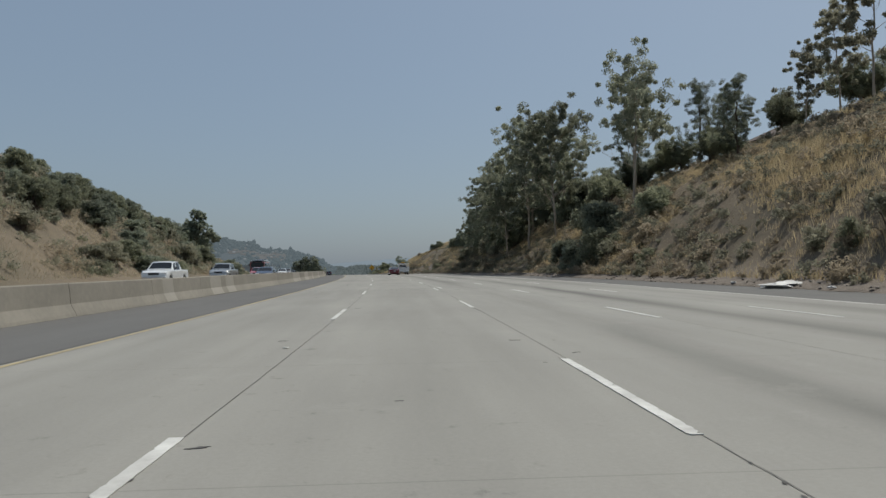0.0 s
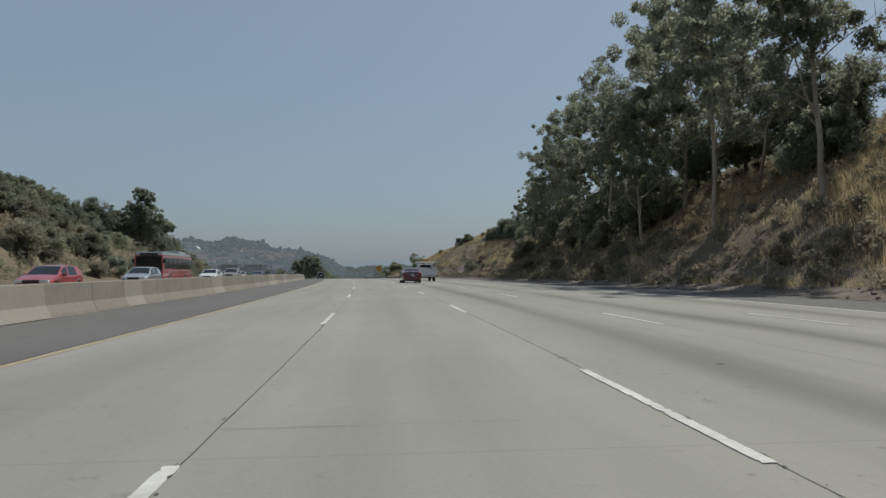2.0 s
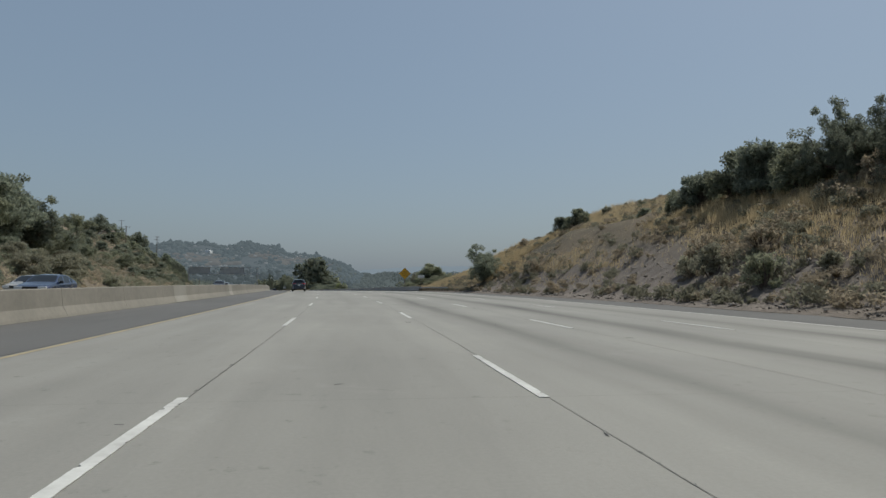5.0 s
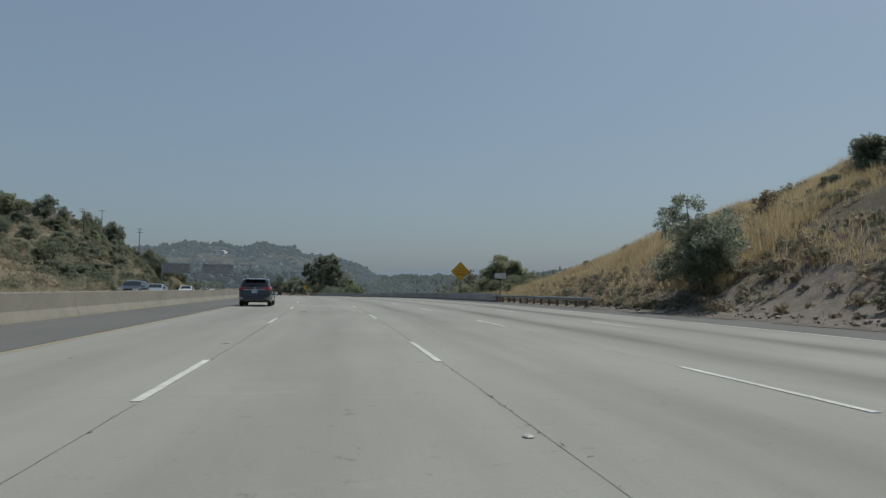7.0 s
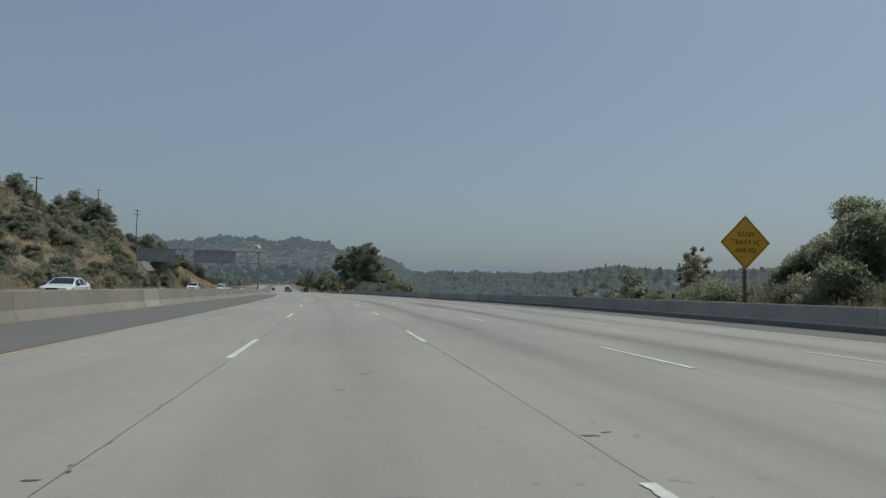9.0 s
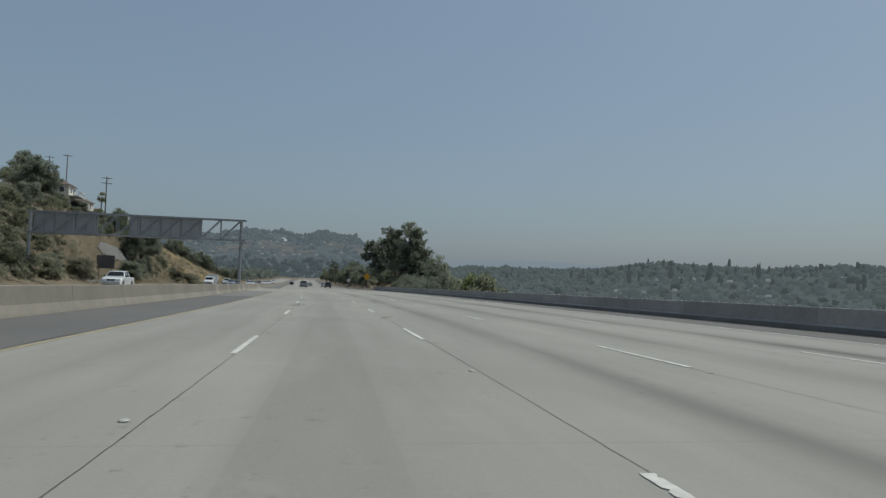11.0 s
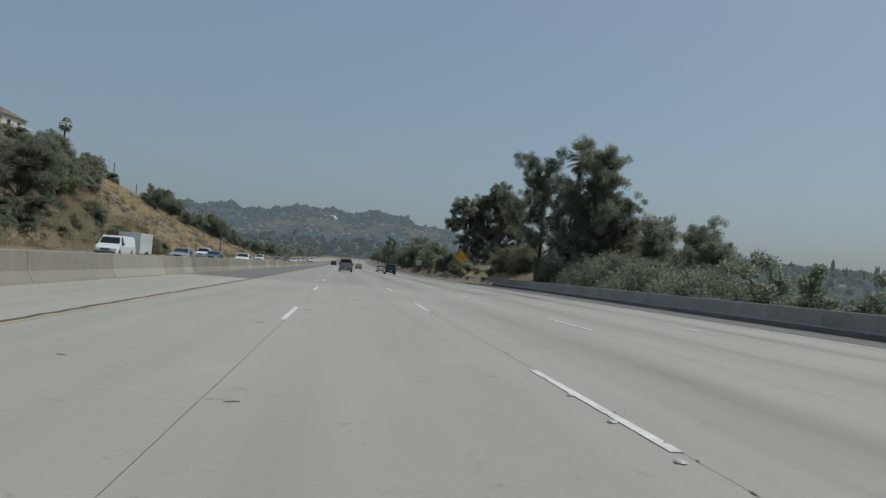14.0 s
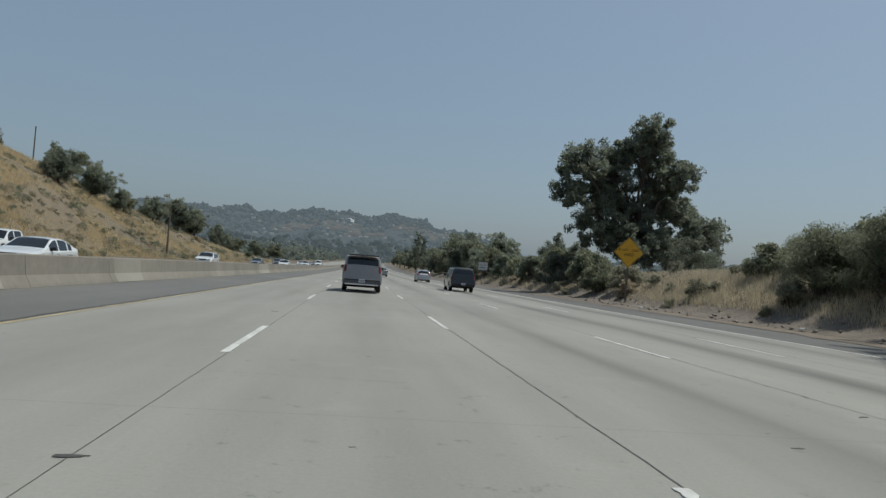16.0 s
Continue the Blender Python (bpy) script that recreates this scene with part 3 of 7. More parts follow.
def skid_mesh():
    """Thin rubber rings left by spinning tyres, a pair in each lane."""
    r = random.Random(8)
    bm = bmesh.new()
    for cx, cy, rad, sweep_by in ((.18, .87, .92, 6.5), (.14, .93, .86, 4.4), (-.13, -.25, .95, 6.3), (-3.95, .55, 1.0, 5.2), (-4.1, -.5, .96, 6.0), (-4.0, .48, .95, 3.4), (3.75, 1.15, .84, 4.6), (3.7, -.4, .98, 4.9), (3.9, 1.05, .80, 3.0)):
        n, a0, last = 64, r.uniform(0, 6), None
        for k in range(n + 1):
            a = a0 + sweep_by * k / n
            w = .0045 + .006 * abs(math.sin(1.3 * a + cx))
            q = rad * (1 + .03 * math.sin(2 * a + cx) + .02 * k / n)
            p = [bm.verts.new((cx + (q + d) * math.cos(a), cy + (q + d) * 1.03 * math.sin(a), 0)) for d in (-w, w)]
            if last:
                bm.faces.new((last[0], last[1], p[1], p[0]))
            last = p
    me = bpy.data.meshes.new("skid_ring")
    bm.to_mesh(me)
    bm.free()
    me.materials.append(SEAL)
    return me


child("skid_ring", skid_mesh(), road, "thin dark rubber rings left by spinning tyres", m=stand(66.4, 2.0, .007))


def crack(a, b, w, seed):
    """A thin wandering crack between two spots (s, off) of the paving."""
    r = random.Random(seed)
    n = max(6, int(math.hypot(b[0] - a[0], b[1] - a[1]) * 3))
    v, wander = [], 0.0
    along_s = abs(b[0] - a[0]) > abs(b[1] - a[1])
    for k in range(n + 1):
        wander = .8 * wander + r.gauss(0, .012)
        s, o = a[0] + (b[0] - a[0]) * k / n, a[1] + (b[1] - a[1]) * k / n
        h = w * r.uniform(.4, 1.3)
        for d in (-h, h):
            v.append(on_road(s + (0 if along_s else wander + d), o + (wander + d if along_s else 0), .0075))
    return mesh_of("crack", v, [(2 * k, 2 * k + 1, 2 * k + 3, 2 * k + 2) for k in range(n)], SEAL)


for k, (a, b) in enumerate((((64.85, -3.6), (65.42, 6.0)), ((64.62, -1.4), (65.15, 7.2)), ((65.42, -1.43), (64.57, -.22)), ((66.67, 1.8), (64.64, 2.94)), ((65.6, 2.18), (64.4, 2.82)), ((64.08, 3.4), (64.25, 5.6)), ((425.32, -3.2), (425.5, .05)), ((425.45, .9), (425.2, 3.4)), ((69.62, 7.12), (67.4, 7.34)), ((66.9, 1.5), (65.2, 3.3)))):
    child("crack", crack(a, b, .009, k), road)
rng = random.Random(31)
for k in range(34):
    # shrinkage cracks across single slabs
    s, lane, part_way = rng.uniform(75, 560), rng.choice((-3.62, 0, 0, 3.64, 3.64, 7.28)), rng.uniform(.5, 1.0)
    child("crack", crack((s, lane + .02), (s + rng.uniform(-.3, .3), lane + 3.6 * part_way), .0035, 40 + k), road)
child("lane_dash", strip("lane_dash", 67.25, 70.1, 3.94, 4.04, .009, WHITE_LINE, step=.4, jitter=.006, thick=.005, seed=91), road)
child("wheel_track", strip("wheel_track", 338, 425.6, lambda s: .95 + .10 * np.sin(s * .07), 2.03, .0035, TRACK), road, "darker polished wheel track with exposed grit")

# ---------------------------------------------------------------- barriers
def barrier_profile(c, lean=1):
    return [(c - .33, 0), (c - .30, .08), (c - .17, .33), (c - .11, .86), (c - .09, .885), (c + .09, .885), (c + .11, .86), (c + .17, .33), (c + .30, .08), (c + .33, 0)]


median = thing("median_barrier", "sloped pale concrete median barrier with painted-over patches", "barrier", kind="structure")
s, n = -60.0, 0
rng = random.Random(12)
while s < 900:
    length = rng.choice((6.1, 6.1, 9.1, 3.6))
    child("barrier_section", sweep("barrier_section", s, s + length - .02, barrier_profile(-7.35), WALL_CONCRETE), median)
    s += length
for a, b in ((56.4, 57.6), (63, 65), (66, 67.8), (92.6, 98.4), (103.4, 107.8), (113.3, 115.0), (126, 128.5), (148, 153), (161, 163), (212, 215), (232, 234), (318, 321), (402, 404), (411.0, 412.2), (422.2, 424.0), (428.5, 431.3), (438, 441), (446, 448), (461, 468), (472, 474), (497, 500), (512, 516), (524, 527), (560, 566)):
    prof = barrier_profile(-7.35)
    skin = [(o + .006, u) for o, u in prof[6:]]
    v = np.concatenate([on_road(np.full(4, t), np.array([q[0] for q in skin]), np.array([max(q[1], .02) for q in skin])) for t in (a, b)])
    child("cover_patch", mesh_of("cover_patch", v, [(j, j + 1, j + 5, j + 4) for j in range(3)], PATCH_PAINT), median, "lighter beige rectangle of covering paint")
right_wall = thing("bridge_barrier", "grey concrete parapet along the outer shoulder", "barrier", kind="structure")
s = 294.4
while s < 512:
    length = rng.choice((6.1, 9.1))
    e = min(s + length, 514.3) - .02
    child("barrier_section", sweep("barrier_section", s, e, [(19.19, .20), (19.22, .235), (19.31, .275), (19.355, .855), (19.375, .885), (19.55, .885), (19.57, .855), (19.62, .20)], GREY_WALL), right_wall)
    child("kerb", sweep("kerb", s, e + .02, [(19.16, 0), (19.175, .198), (19.63, .198), (19.63, 0)], DARK_KERB), right_wall, "dark dirt-stained kerb under the parapet")
    s += length
child("footing", sweep("footing", 294.4, 514.3, [(19.2, -2.5), (19.2, -.02), (19.9, -.02), (19.9, -2.5)], GREY_WALL), right_wall)


def guard_rail():
    g = thing("guard_rail", "galvanised steel guard rail on dark wooden posts", "guard rail")
    w = [(19.05, .52), (18.98, .555), (19.05, .60), (19.05, .64), (18.98, .685), (19.05, .72), (19.08, .72), (19.02, .685), (19.08, .64), (19.08, .60), (19.02, .555), (19.08, .52)]
    child("rail", sweep("rail", 271.0, 295.2, w, STEEL, step=1.5), g)
    bm = boxed(-.075, .075, -.075, .075, -.3, .74)
    me = bpy.data.meshes.new("post")
    box(bm, -.22, -.075, -.06, .06, .50, .74)
    bm.to_mesh(me)
    bm.free()
    me.materials.append(POST_WOOD)
    for k in range(13):
        child("post", me, g, m=stand(272.5 + 1.8 * k, 19.3))


guard_rail()


def verge_rail(s0, s1, off):
    g = thing("guard_rail", "low steel guard rail at the foot of the far slope", "guard rail")
    w = [(off + x, z) for x, z in ((-.05, .42), (.03, .47), (-.03, .56), (.03, .66), (-.05, .71), (-.08, .71), (-.08, .42))]
    child("rail", sweep("rail", s0, s1, w, STEEL, step=1.5), g)
    bm = boxed(-.075, .075, -.075, .075, -.3, .73)
    me = bpy.data.meshes.new("post")
    bm.to_mesh(me)
    bm.free()
    me.materials.append(POST_WOOD)
    k = s0 + .4
    while k < s1:
        child("post", me, g, m=stand(k, off - .17))
        k += 1.9


verge_rail(440.0, 473.4, -33.3)
verge_rail(475.2, 489.5, -33.6)


def paved_slope():
    """A tapering concrete apron laid on the cut, on the lumps of the hill."""
    s = np.linspace(493, 527, 31)
    top, low = np.interp(s, [493, 500, 510, 527], [-41.0, -42.2, -41.9, -40.3]), np.interp(s, [493, 500, 510, 527], [-40.2, -39.2, -39.2, -40.0])
    S = np.repeat(s[:, None], 7, 1)
    O = low[:, None] + (top - low)[:, None] * np.linspace(0, 1, 7)[None]
    v = on_road(S.ravel(), O.ravel(), (ground_up(S, O) + .75 * lumpy(S, O) + .16).ravel())
    a = (np.arange(30)[:, None] * 7 + np.arange(6)[None]).ravel()
    me = fast_mesh("paved_slope", v, np.stack([a, a + 1, a + 8, a + 7], -1), APRON)
    tagged(new("paved_slope", me), "smooth grey concrete apron laid on the dry slope", "paved slope", kind="structure").modifiers.new("depth", "SOLIDIFY").thickness = .5


paved_slope()


# ---------------------------------------------------------------- overhead sign bridge
def gantry():
    base = stand(426.0, -.12, 0, tilt=False)
    g = thing("sign_gantry", "grey steel truss sign bridge over the oncoming lanes", "sign gantry", base)
    lo, hi, x0, x1 = 6.05, 8.42, -30.5, -7.15
    for y in (-.45, .45):
        for z in (lo, hi):
            part("chord", boxed(x0, x1 + .35, y - .09, y + .09, z - .09, z + .09, bevel=.01), STEEL, g)
    n = 10
    for y in (-.45, .45):
        for k in range(n):
            xa, xb = x1 - .25 - (x1 - x0 - .5) * k / n, x1 - .25 - (x1 - x0 - .5) * (k + 1) / n
            part("strut", rod(bmesh.new(), (xb, y, lo), (xb, y, hi), .045), STEEL, g)
            part("brace", rod(bmesh.new(), (xa, y, hi), (xb, y, lo), .055), STEEL, g)
    for x in (-7.35, -30.3):
        part("post", rod(bmesh.new(), (x, 0, .85 if x > -20 else 0), (x, 0, hi + .1), .185, .175, 16), STEEL, g, soft_angle=40)
        part("footing", boxed(x - .21, x + .21, -1.1, 1.1, .87 if x > -20 else -.4, .98 if x > -20 else .3, bevel=.03), GREY_WALL, g)
    part("crossbeam", boxed(-7.6, -6.8, -.55, .55, lo - .22, lo - .06), STEEL, g)
    part("junction_box", boxed(-12.1, -11.6, -.85, -.5, lo - .45, lo + .25, bevel=.02), PANEL, g)
    for a, b in ((-20.0, -11.9), (-30.2, -23.4)):
        panel = part("sign_panel", boxed(a, b, .62, .68, lo - .15, hi + .05), PANEL, g, "bare grey back of a large sign panel")
        m = int((b - a) / 1.1)
        for k in range(m + 1):
            x = a + .1 + (b - a - .2) * k / m
            part("rib", boxed(x - .03, x + .03, .545, .615, lo - .1, hi), STEEL, panel)
    bm = bmesh.new()
    ring = [(-6.9 + .26 * math.cos(k * .524), 0, lo - .42 + .26 * math.sin(k * .524)) for k in range(13)]
    for a, b in zip(ring, ring[1:]):
        rod(bm, a, b, .022, seg=6)
    part("conduit_loop", bm, STEEL, g, "loop of bent grey conduit")
    return g


gantry()


# ---------------------------------------------------------------- road signs
def letters(text, size, material, parent, x, z, y):
    """One mesh a letter, set side by side."""
    pitch = size * .66
    for k, c in enumerate(text):
        if c != " ":
            letter(c, size, material, parent, x + (k - (len(text) - 1) / 2) * pitch, z, y)


def letter(text, size, material, parent, x, z, y, label=""):
    cu = bpy.data.curves.new("lettering", "FONT")
    cu.body, cu.size, cu.align_x, cu.align_y, cu.extrude = text, size, "CENTER", "CENTER", .002
    ob = bpy.data.objects.new("lettering", cu)
    me = bpy.data.meshes.new_from_object(ob)
    bpy.data.objects.remove(ob)
    me.materials.append(material)
    return child("letter", me, parent, label, m=pose(x, y, z, 90, 0, 0))


def diamond_sign(s, off, centre, half, lines, back, posts):
    """A diamond warning sign facing the traffic that comes from behind."""
    g = thing("warning_sign", "yellow diamond warning sign with black lettering on a post", "road sign", stand(s, off, back, tilt=False))
    bm = bmesh.new()
    r = math.sqrt(2) * half
    rings = [[bm.verts.new((x * k, y, centre + z * k)) for x, z in ((-r, 0), (0, -r), (r, 0), (0, r))] for k, y in ((1, 0), (1, .02))]
    bm.faces.new(rings[0])
    bm.faces.new(rings[1][::-1])
    for k in range(4):
        bm.faces.new((rings[0][k], rings[1][k], rings[1][(k + 1) % 4], rings[0][(k + 1) % 4]))
    plate = part("plate", bm, SIGN_YELLOW, g)
    bm = bmesh.new()
    for k in range(4):
        c = [((-1, 0), (0, -1)), ((0, -1), (1, 0)), ((1, 0), (0, 1)), ((0, 1), (-1, 0))][k]
        q = [(c[0], .955), (c[1], .955), (c[1], .925), (c[0], .925)]
        bm.faces.new([bm.verts.new((p[0] * r * f, -.004, centre + p[1] * r * f)) for p, f in q])
    part("border", bm, SIGN_BLACK, plate)
    for k, text in enumerate(lines):
        z = centre + (len(lines) - 1) * half * .21 - k * half * .42
        letters(text, half * (.30 if len(text) > 8 else .36), SIGN_BLACK, plate, 0, z, -.006)
    for x in posts:
        part("post", boxed(x - .06, x + .06, .02, .14, -1.5 if back < 0 else -.3, centre + (r * .7 if x == 0 else r * .4)), POST_WOOD, g)
    return g


diamond_sign(311.0, 19.66, 3.55, .86, ("SLOW", "TRAFFIC", "AHEAD"), 0.0, (0.0,))
diamond_sign(544.0, 20.5, 3.75, .78, ("RIGHT LANE", "ENDS"), 0.0, (0.0,))


def small_sign(s, off, z0, z1, w, label, post_r=.04, up=0.0, blank=False):
    g = thing("road_sign", label, "road sign", stand(s, off, up, tilt=False))
    part("plate", boxed(-w / 2, w / 2, -.01, .01, z0, z1, bevel=.004), SIGN_WHITE, g)
    if not blank:
        bm = bmesh.new()
        for k in range(2):
            z = z0 + (z1 - z0) * (.33 + .3 * k)
            box(bm, -w * .38, w * .38, -.016, -.011, z - .045, z + .045)
        part("lettering_bars", bm, STEEL, g)
    part("post", rod(bmesh.new(), (0, .05, -.2), (0, .05, z1 - .05), post_r), POST_WOOD, g)
    return g


small_sign(293.2, 19.32, 2.35, 2.88, 1.15, "small blank whitish sign beside the guard rail", .06, blank=True)
small_sign(592.0, 18.9, 2.2, 3.3, 1.3, "white rectangular sign on a post at the roadside")
sgn = thing("road_sign", "grey back of a roadside sign on two wooden posts", "road sign", stand(474.0, -34.4, .55, tilt=False))
part("plate", boxed(-1.5, 1.5, -.02, .02, 2.25, 4.6, bevel=.004), SIGN_BACK, sgn)
for x in (-1.05, 1.05):
    part("post", boxed(x - .08, x + .08, -.19, -.03, -.6, 4.4), POST_WOOD, sgn)
# white plaques on the barrier
for s in (149.6, 482.0, 300.0):
    g = thing("barrier_plaque", "small white plaque fixed to the median barrier", "plaque", stand(s, -7.17, .52))
    part("plate", boxed(-.012, .012, -.18, .18, 0, .22, bevel=.003), SIGN_WHITE, g)
    part("lettering_bars", boxed(.012, .016, -.12, .12, .07, .15), SIGN_BLACK, g)


def litter(s, off, up, size, label, seed):
    r = random.Random(seed)
    bm = bmesh.new()
    bmesh.ops.create_icosphere(bm, subdivisions=3, radius=1)
    for v in bm.verts:
        v.co *= 1 + .45 * noise.noise(v.co * 2.3 + Vector((seed, 0, 0))) + .2 * noise.noise(v.co * 6)
        v.co = Vector((v.co.x * size[0], v.co.y * size[1], max(v.co.z, -.4) * size[2]))
    me = bpy.data.meshes.new("litter")
    bm.to_mesh(me)
    bm.free()
    me.materials.append(TRASH)
    ob = new("litter", me)
    ob.matrix_basis = stand(s, off, up + size[2] * .4, r.uniform(0, 180))
    return tagged(ob, label, "litter", "roadside litter")


litter(60.6, 19.6, .0, (1.5, .8, .22), "large crumpled white plastic sheet lying in the dirt", 1)
for k, (s, o) in enumerate(((57, 19.2), (65, 19.3), (98.5, 18.6), (101, 19), (262, 19), (268, 18.7), (531, 18.8), (534, 18.6), (538, 19), (528.5, 18.5), (523, 19.2))):
    litter(s, o, float(ground_up(s, o)) + .05, (.16, .12, .07), "scrap of white litter in the roadside dirt", 20 + k)
litter(264, 25.5, float(ground_up(264, 25.5)), (.5, .4, .25), "white plastic bag caught on the hillside", 50)


# ---------------------------------------------------------------- plants
def tube(points, radii, seg=7):
    """A tapered tube along a bent line: vertices and quads."""
    pts = [Vector(p) for p in points]
    v, f = [], []
    for i, p in enumerate(pts):
        d = (pts[min(i + 1, len(pts) - 1)] - pts[max(i - 1, 0)]).normalized()
        a = d.orthogonal().normalized()
        b = d.cross(a)
        for k in range(seg):
            t = 6.2832 * k / seg
            v.append(p + (a * math.cos(t) + b * math.sin(t)) * radii[i])
    for i in range(len(pts) - 1):
        for k in range(seg):
            f.append((i * seg + k, i * seg + (k + 1) % seg, (i + 1) * seg + (k + 1) % seg, (i + 1) * seg + k))
    return v, f


def join_tubes(tubes):
    v, f = [], []
    for a, b in tubes:
        n = len(v)
        v += a
        f += [tuple(q + n for q in face) for face in b]
    return v, f


def leaf_quads(clumps, per, size, rng, squash=.75, narrow=.45, droop=0.0):
    """Loose leaves in clumps of (x, y, z, radius)."""
    c = np.asarray(clumps, float)
    c = np.repeat(c, per, axis=0)
    n = len(c)
    d = rng.normal(size=(n, 3))
    d /= np.linalg.norm(d, axis=1)[:, None]
    r = c[:, 3:] * rng.random((n, 1)) ** .45
    p = c[:, :3] + d * r * np.array([1, 1, squash])
    a = rng.normal(size=(n, 3))
    a[:, 2] -= droop
    a /= np.linalg.norm(a, axis=1)[:, None]
    b = np.cross(a, rng.normal(size=(n, 3)))
    b /= np.linalg.norm(b, axis=1)[:, None] + 1e-9
    ln = size * rng.uniform(.6, 1.4, (n, 1))
    a, b = a * ln, b * ln * narrow
    v = np.stack([p - a * .5 - b * .4, p - a * .3 + b * .6, p + a * .6], 1).reshape(-1, 3)
    return v, np.arange(3 * n).reshape(-1, 3)


def ball(detail):
    bm = bmesh.new()
    bmesh.ops.create_icosphere(bm, subdivisions=detail, radius=1)
    bm.verts.ensure_lookup_table()
    v = np.array([tuple(q.co) for q in bm.verts])
    f = np.array([[q.index for q in face.verts] for face in bm.faces])
    bm.free()
    return v, f


def crowns(name, places, radii, material, label, category, tall, seed, detail=2, rough=.30):
    """Uneven lumps in one object, each with dents and knobs of its own: far crowns, clods and stones."""
    rng = np.random.default_rng(seed)
    bv, bf = ball(detail)
    n, m = len(places), len(bv)
    radii = np.asarray(radii)[:, None, None]
    wob = 1 + rng.normal(0, rough, (n, m, 1))
    wide = rng.uniform(.75, 1.25, (n, 1, 2))
    high = np.broadcast_to(np.asarray(tall, float).reshape(-1, 1, 1), (n, 1, 1)) * rng.uniform(.75, 1.3, (n, 1, 1))
    v = bv[None] * wob * np.concatenate([wide, high], 2) * radii
    v[:, :, 2] += .7 * radii[:, :, 0] * high[:, :, 0]
    v += np.asarray(places)[:, None, :]
    f = bf[None] + (np.arange(n) * m)[:, None, None]
    return tagged(new(name, fast_mesh(name, v.reshape(-1, 3), f.reshape(-1, 3), material)), label, category, kind="stuff")


def branch_line(rng, a, direction, length, n=4, wander=.16, rise=.15):
    p, d = Vector(a), Vector(direction).normalized()
    out = [p.copy()]
    for _ in range(n):
        d = (d + Vector(rng.normal(0, wander, 3)) + Vector((0, 0, rise * .5))).normalized()
        p = p + d * (length / n)
        out.append(p.copy())
    return out


def eucalyptus(seed, h, lean=.06, low=.32, dense=1.0, bark=None, leaf=None, spread=.24, leaf_size=.31):
    """Tall trunk, rising limbs, open crown of hanging leaf clumps."""
    rng = np.random.default_rng(seed)
    top = Vector((rng.normal(0, lean) * h, rng.normal(0, lean) * h, h * .88))
    n = 9
    trunk = [Vector((top.x * (k / n) ** 1.3 + rng.normal(0, .006) * h, top.y * (k / n) ** 1.3 + rng.normal(0, .006) * h, top.z * k / n - .4)) for k in range(n + 1)]
    rad = [max(.03, .0092 * h * (1 - .84 * k / n)) for k in range(n + 1)]
    tubes, clumps = [tube(trunk, rad, 9)], []
    for k in range(int(21 * dense)):
        t = low + (1 - low) * (k + rng.random()) / (21 * dense)
        i = min(int(t * n), n - 1)
        base = trunk[i].lerp(trunk[i + 1], t * n - i)
        a = rng.uniform(0, 6.283)
        length = h * spread * (1.15 - .65 * t) * rng.uniform(.6, 1.25)
        line = branch_line(rng, base, (math.cos(a), math.sin(a), rng.uniform(.25, 1.1)), length)
        r0 = rad[i] * .45
        tubes.append(tube(line, [r0, r0 * .8, r0 * .6, r0 * .4, r0 * .2], 5))
        for p in line[2:]:
            for _ in range(int(rng.integers(2, 4))):
                q = p + Vector(rng.normal(0, .05 * h, 3))
                tubes.append(tube([p, p.lerp(q, .5) + Vector((0, 0, .02 * h)), q], [r0 * .3, r0 * .2, r0 * .1], 4))
                clumps.append((*q, h * rng.uniform(.020, .042)))
    clumps += [(*(trunk[-1] + Vector(rng.normal(0, .04 * h, 3))), h * .05) for _ in range(5)]
    v, f = join_tubes(tubes)
    trunk_me = mesh_of("trunk", v, f, bark or BARK_PALE, 60)
    lv, lf = leaf_quads(clumps, int(115 * dense ** .3), leaf_size, rng, .85, .5, .8)
    return trunk_me, fast_mesh("crown", lv, lf, leaf or LEAF_EUC)


def pine(seed, h, leaf=None, spread=.27, rise=(-.05, .4), limbs=34, loose=False):
    """Straight trunk with level, uneven limbs and flat needle pads."""
    rng = np.random.default_rng(seed)
    n = 10
    trunk = [Vector((rng.normal(0, .008) * h, rng.normal(0, .008) * h, h * .96 * k / n - .4)) for k in range(n + 1)]
    rad = [max(.03, .018 * h * (1 - .9 * k / n)) for k in range(n + 1)]
    tubes, clumps = [tube(trunk, rad, 8)], []
    for k in range(limbs):
        t = .16 + .82 * (k + rng.random()) / limbs
        i = min(int(t * n), n - 1)
        base = trunk[i].lerp(trunk[i + 1], t * n - i)
        a = rng.uniform(0, 6.283)
        length = h * spread * (1.12 - .80 * t) * (rng.uniform(.25, 1.45) if loose else rng.uniform(.5, 1.3))
        line = branch_line(rng, base, (math.cos(a), math.sin(a), rng.uniform(*rise)), length, 4, .12, .1)
        r0 = rad[i] * .35
        tubes.append(tube(line, [r0, r0 * .8, r0 * .6, r0 * .4, r0 * .2], 5))
        if t < .42 and loose and rng.random() < .45:
            continue                                # a bare lower limb
        for p in line[2:]:
            for _ in range(3 if loose else 2):
                clumps.append((*(p + Vector(rng.normal(0, .024 * h, 3))), h * rng.uniform(.022, .036)))
        for _ in range(3):
            # plumes turned up at the limb's end
            q = line[-1] + Vector((rng.normal(0, .03 * h), rng.normal(0, .03 * h), rng.uniform(.01, .055) * h))
            tubes.append(tube([line[-1], q], [r0 * .2, r0 * .1], 4))
            clumps.append((*q, h * rng.uniform(.020, .034)))
    v, f = join_tubes(tubes)
    lv, lf = leaf_quads(clumps, 165 if loose else 150, .25, rng, 1.05 if loose else .9, .17)
    return mesh_of("trunk", v, f, BARK_DARK, 60), fast_mesh("crown", lv, lf, leaf or LEAF_PINE)


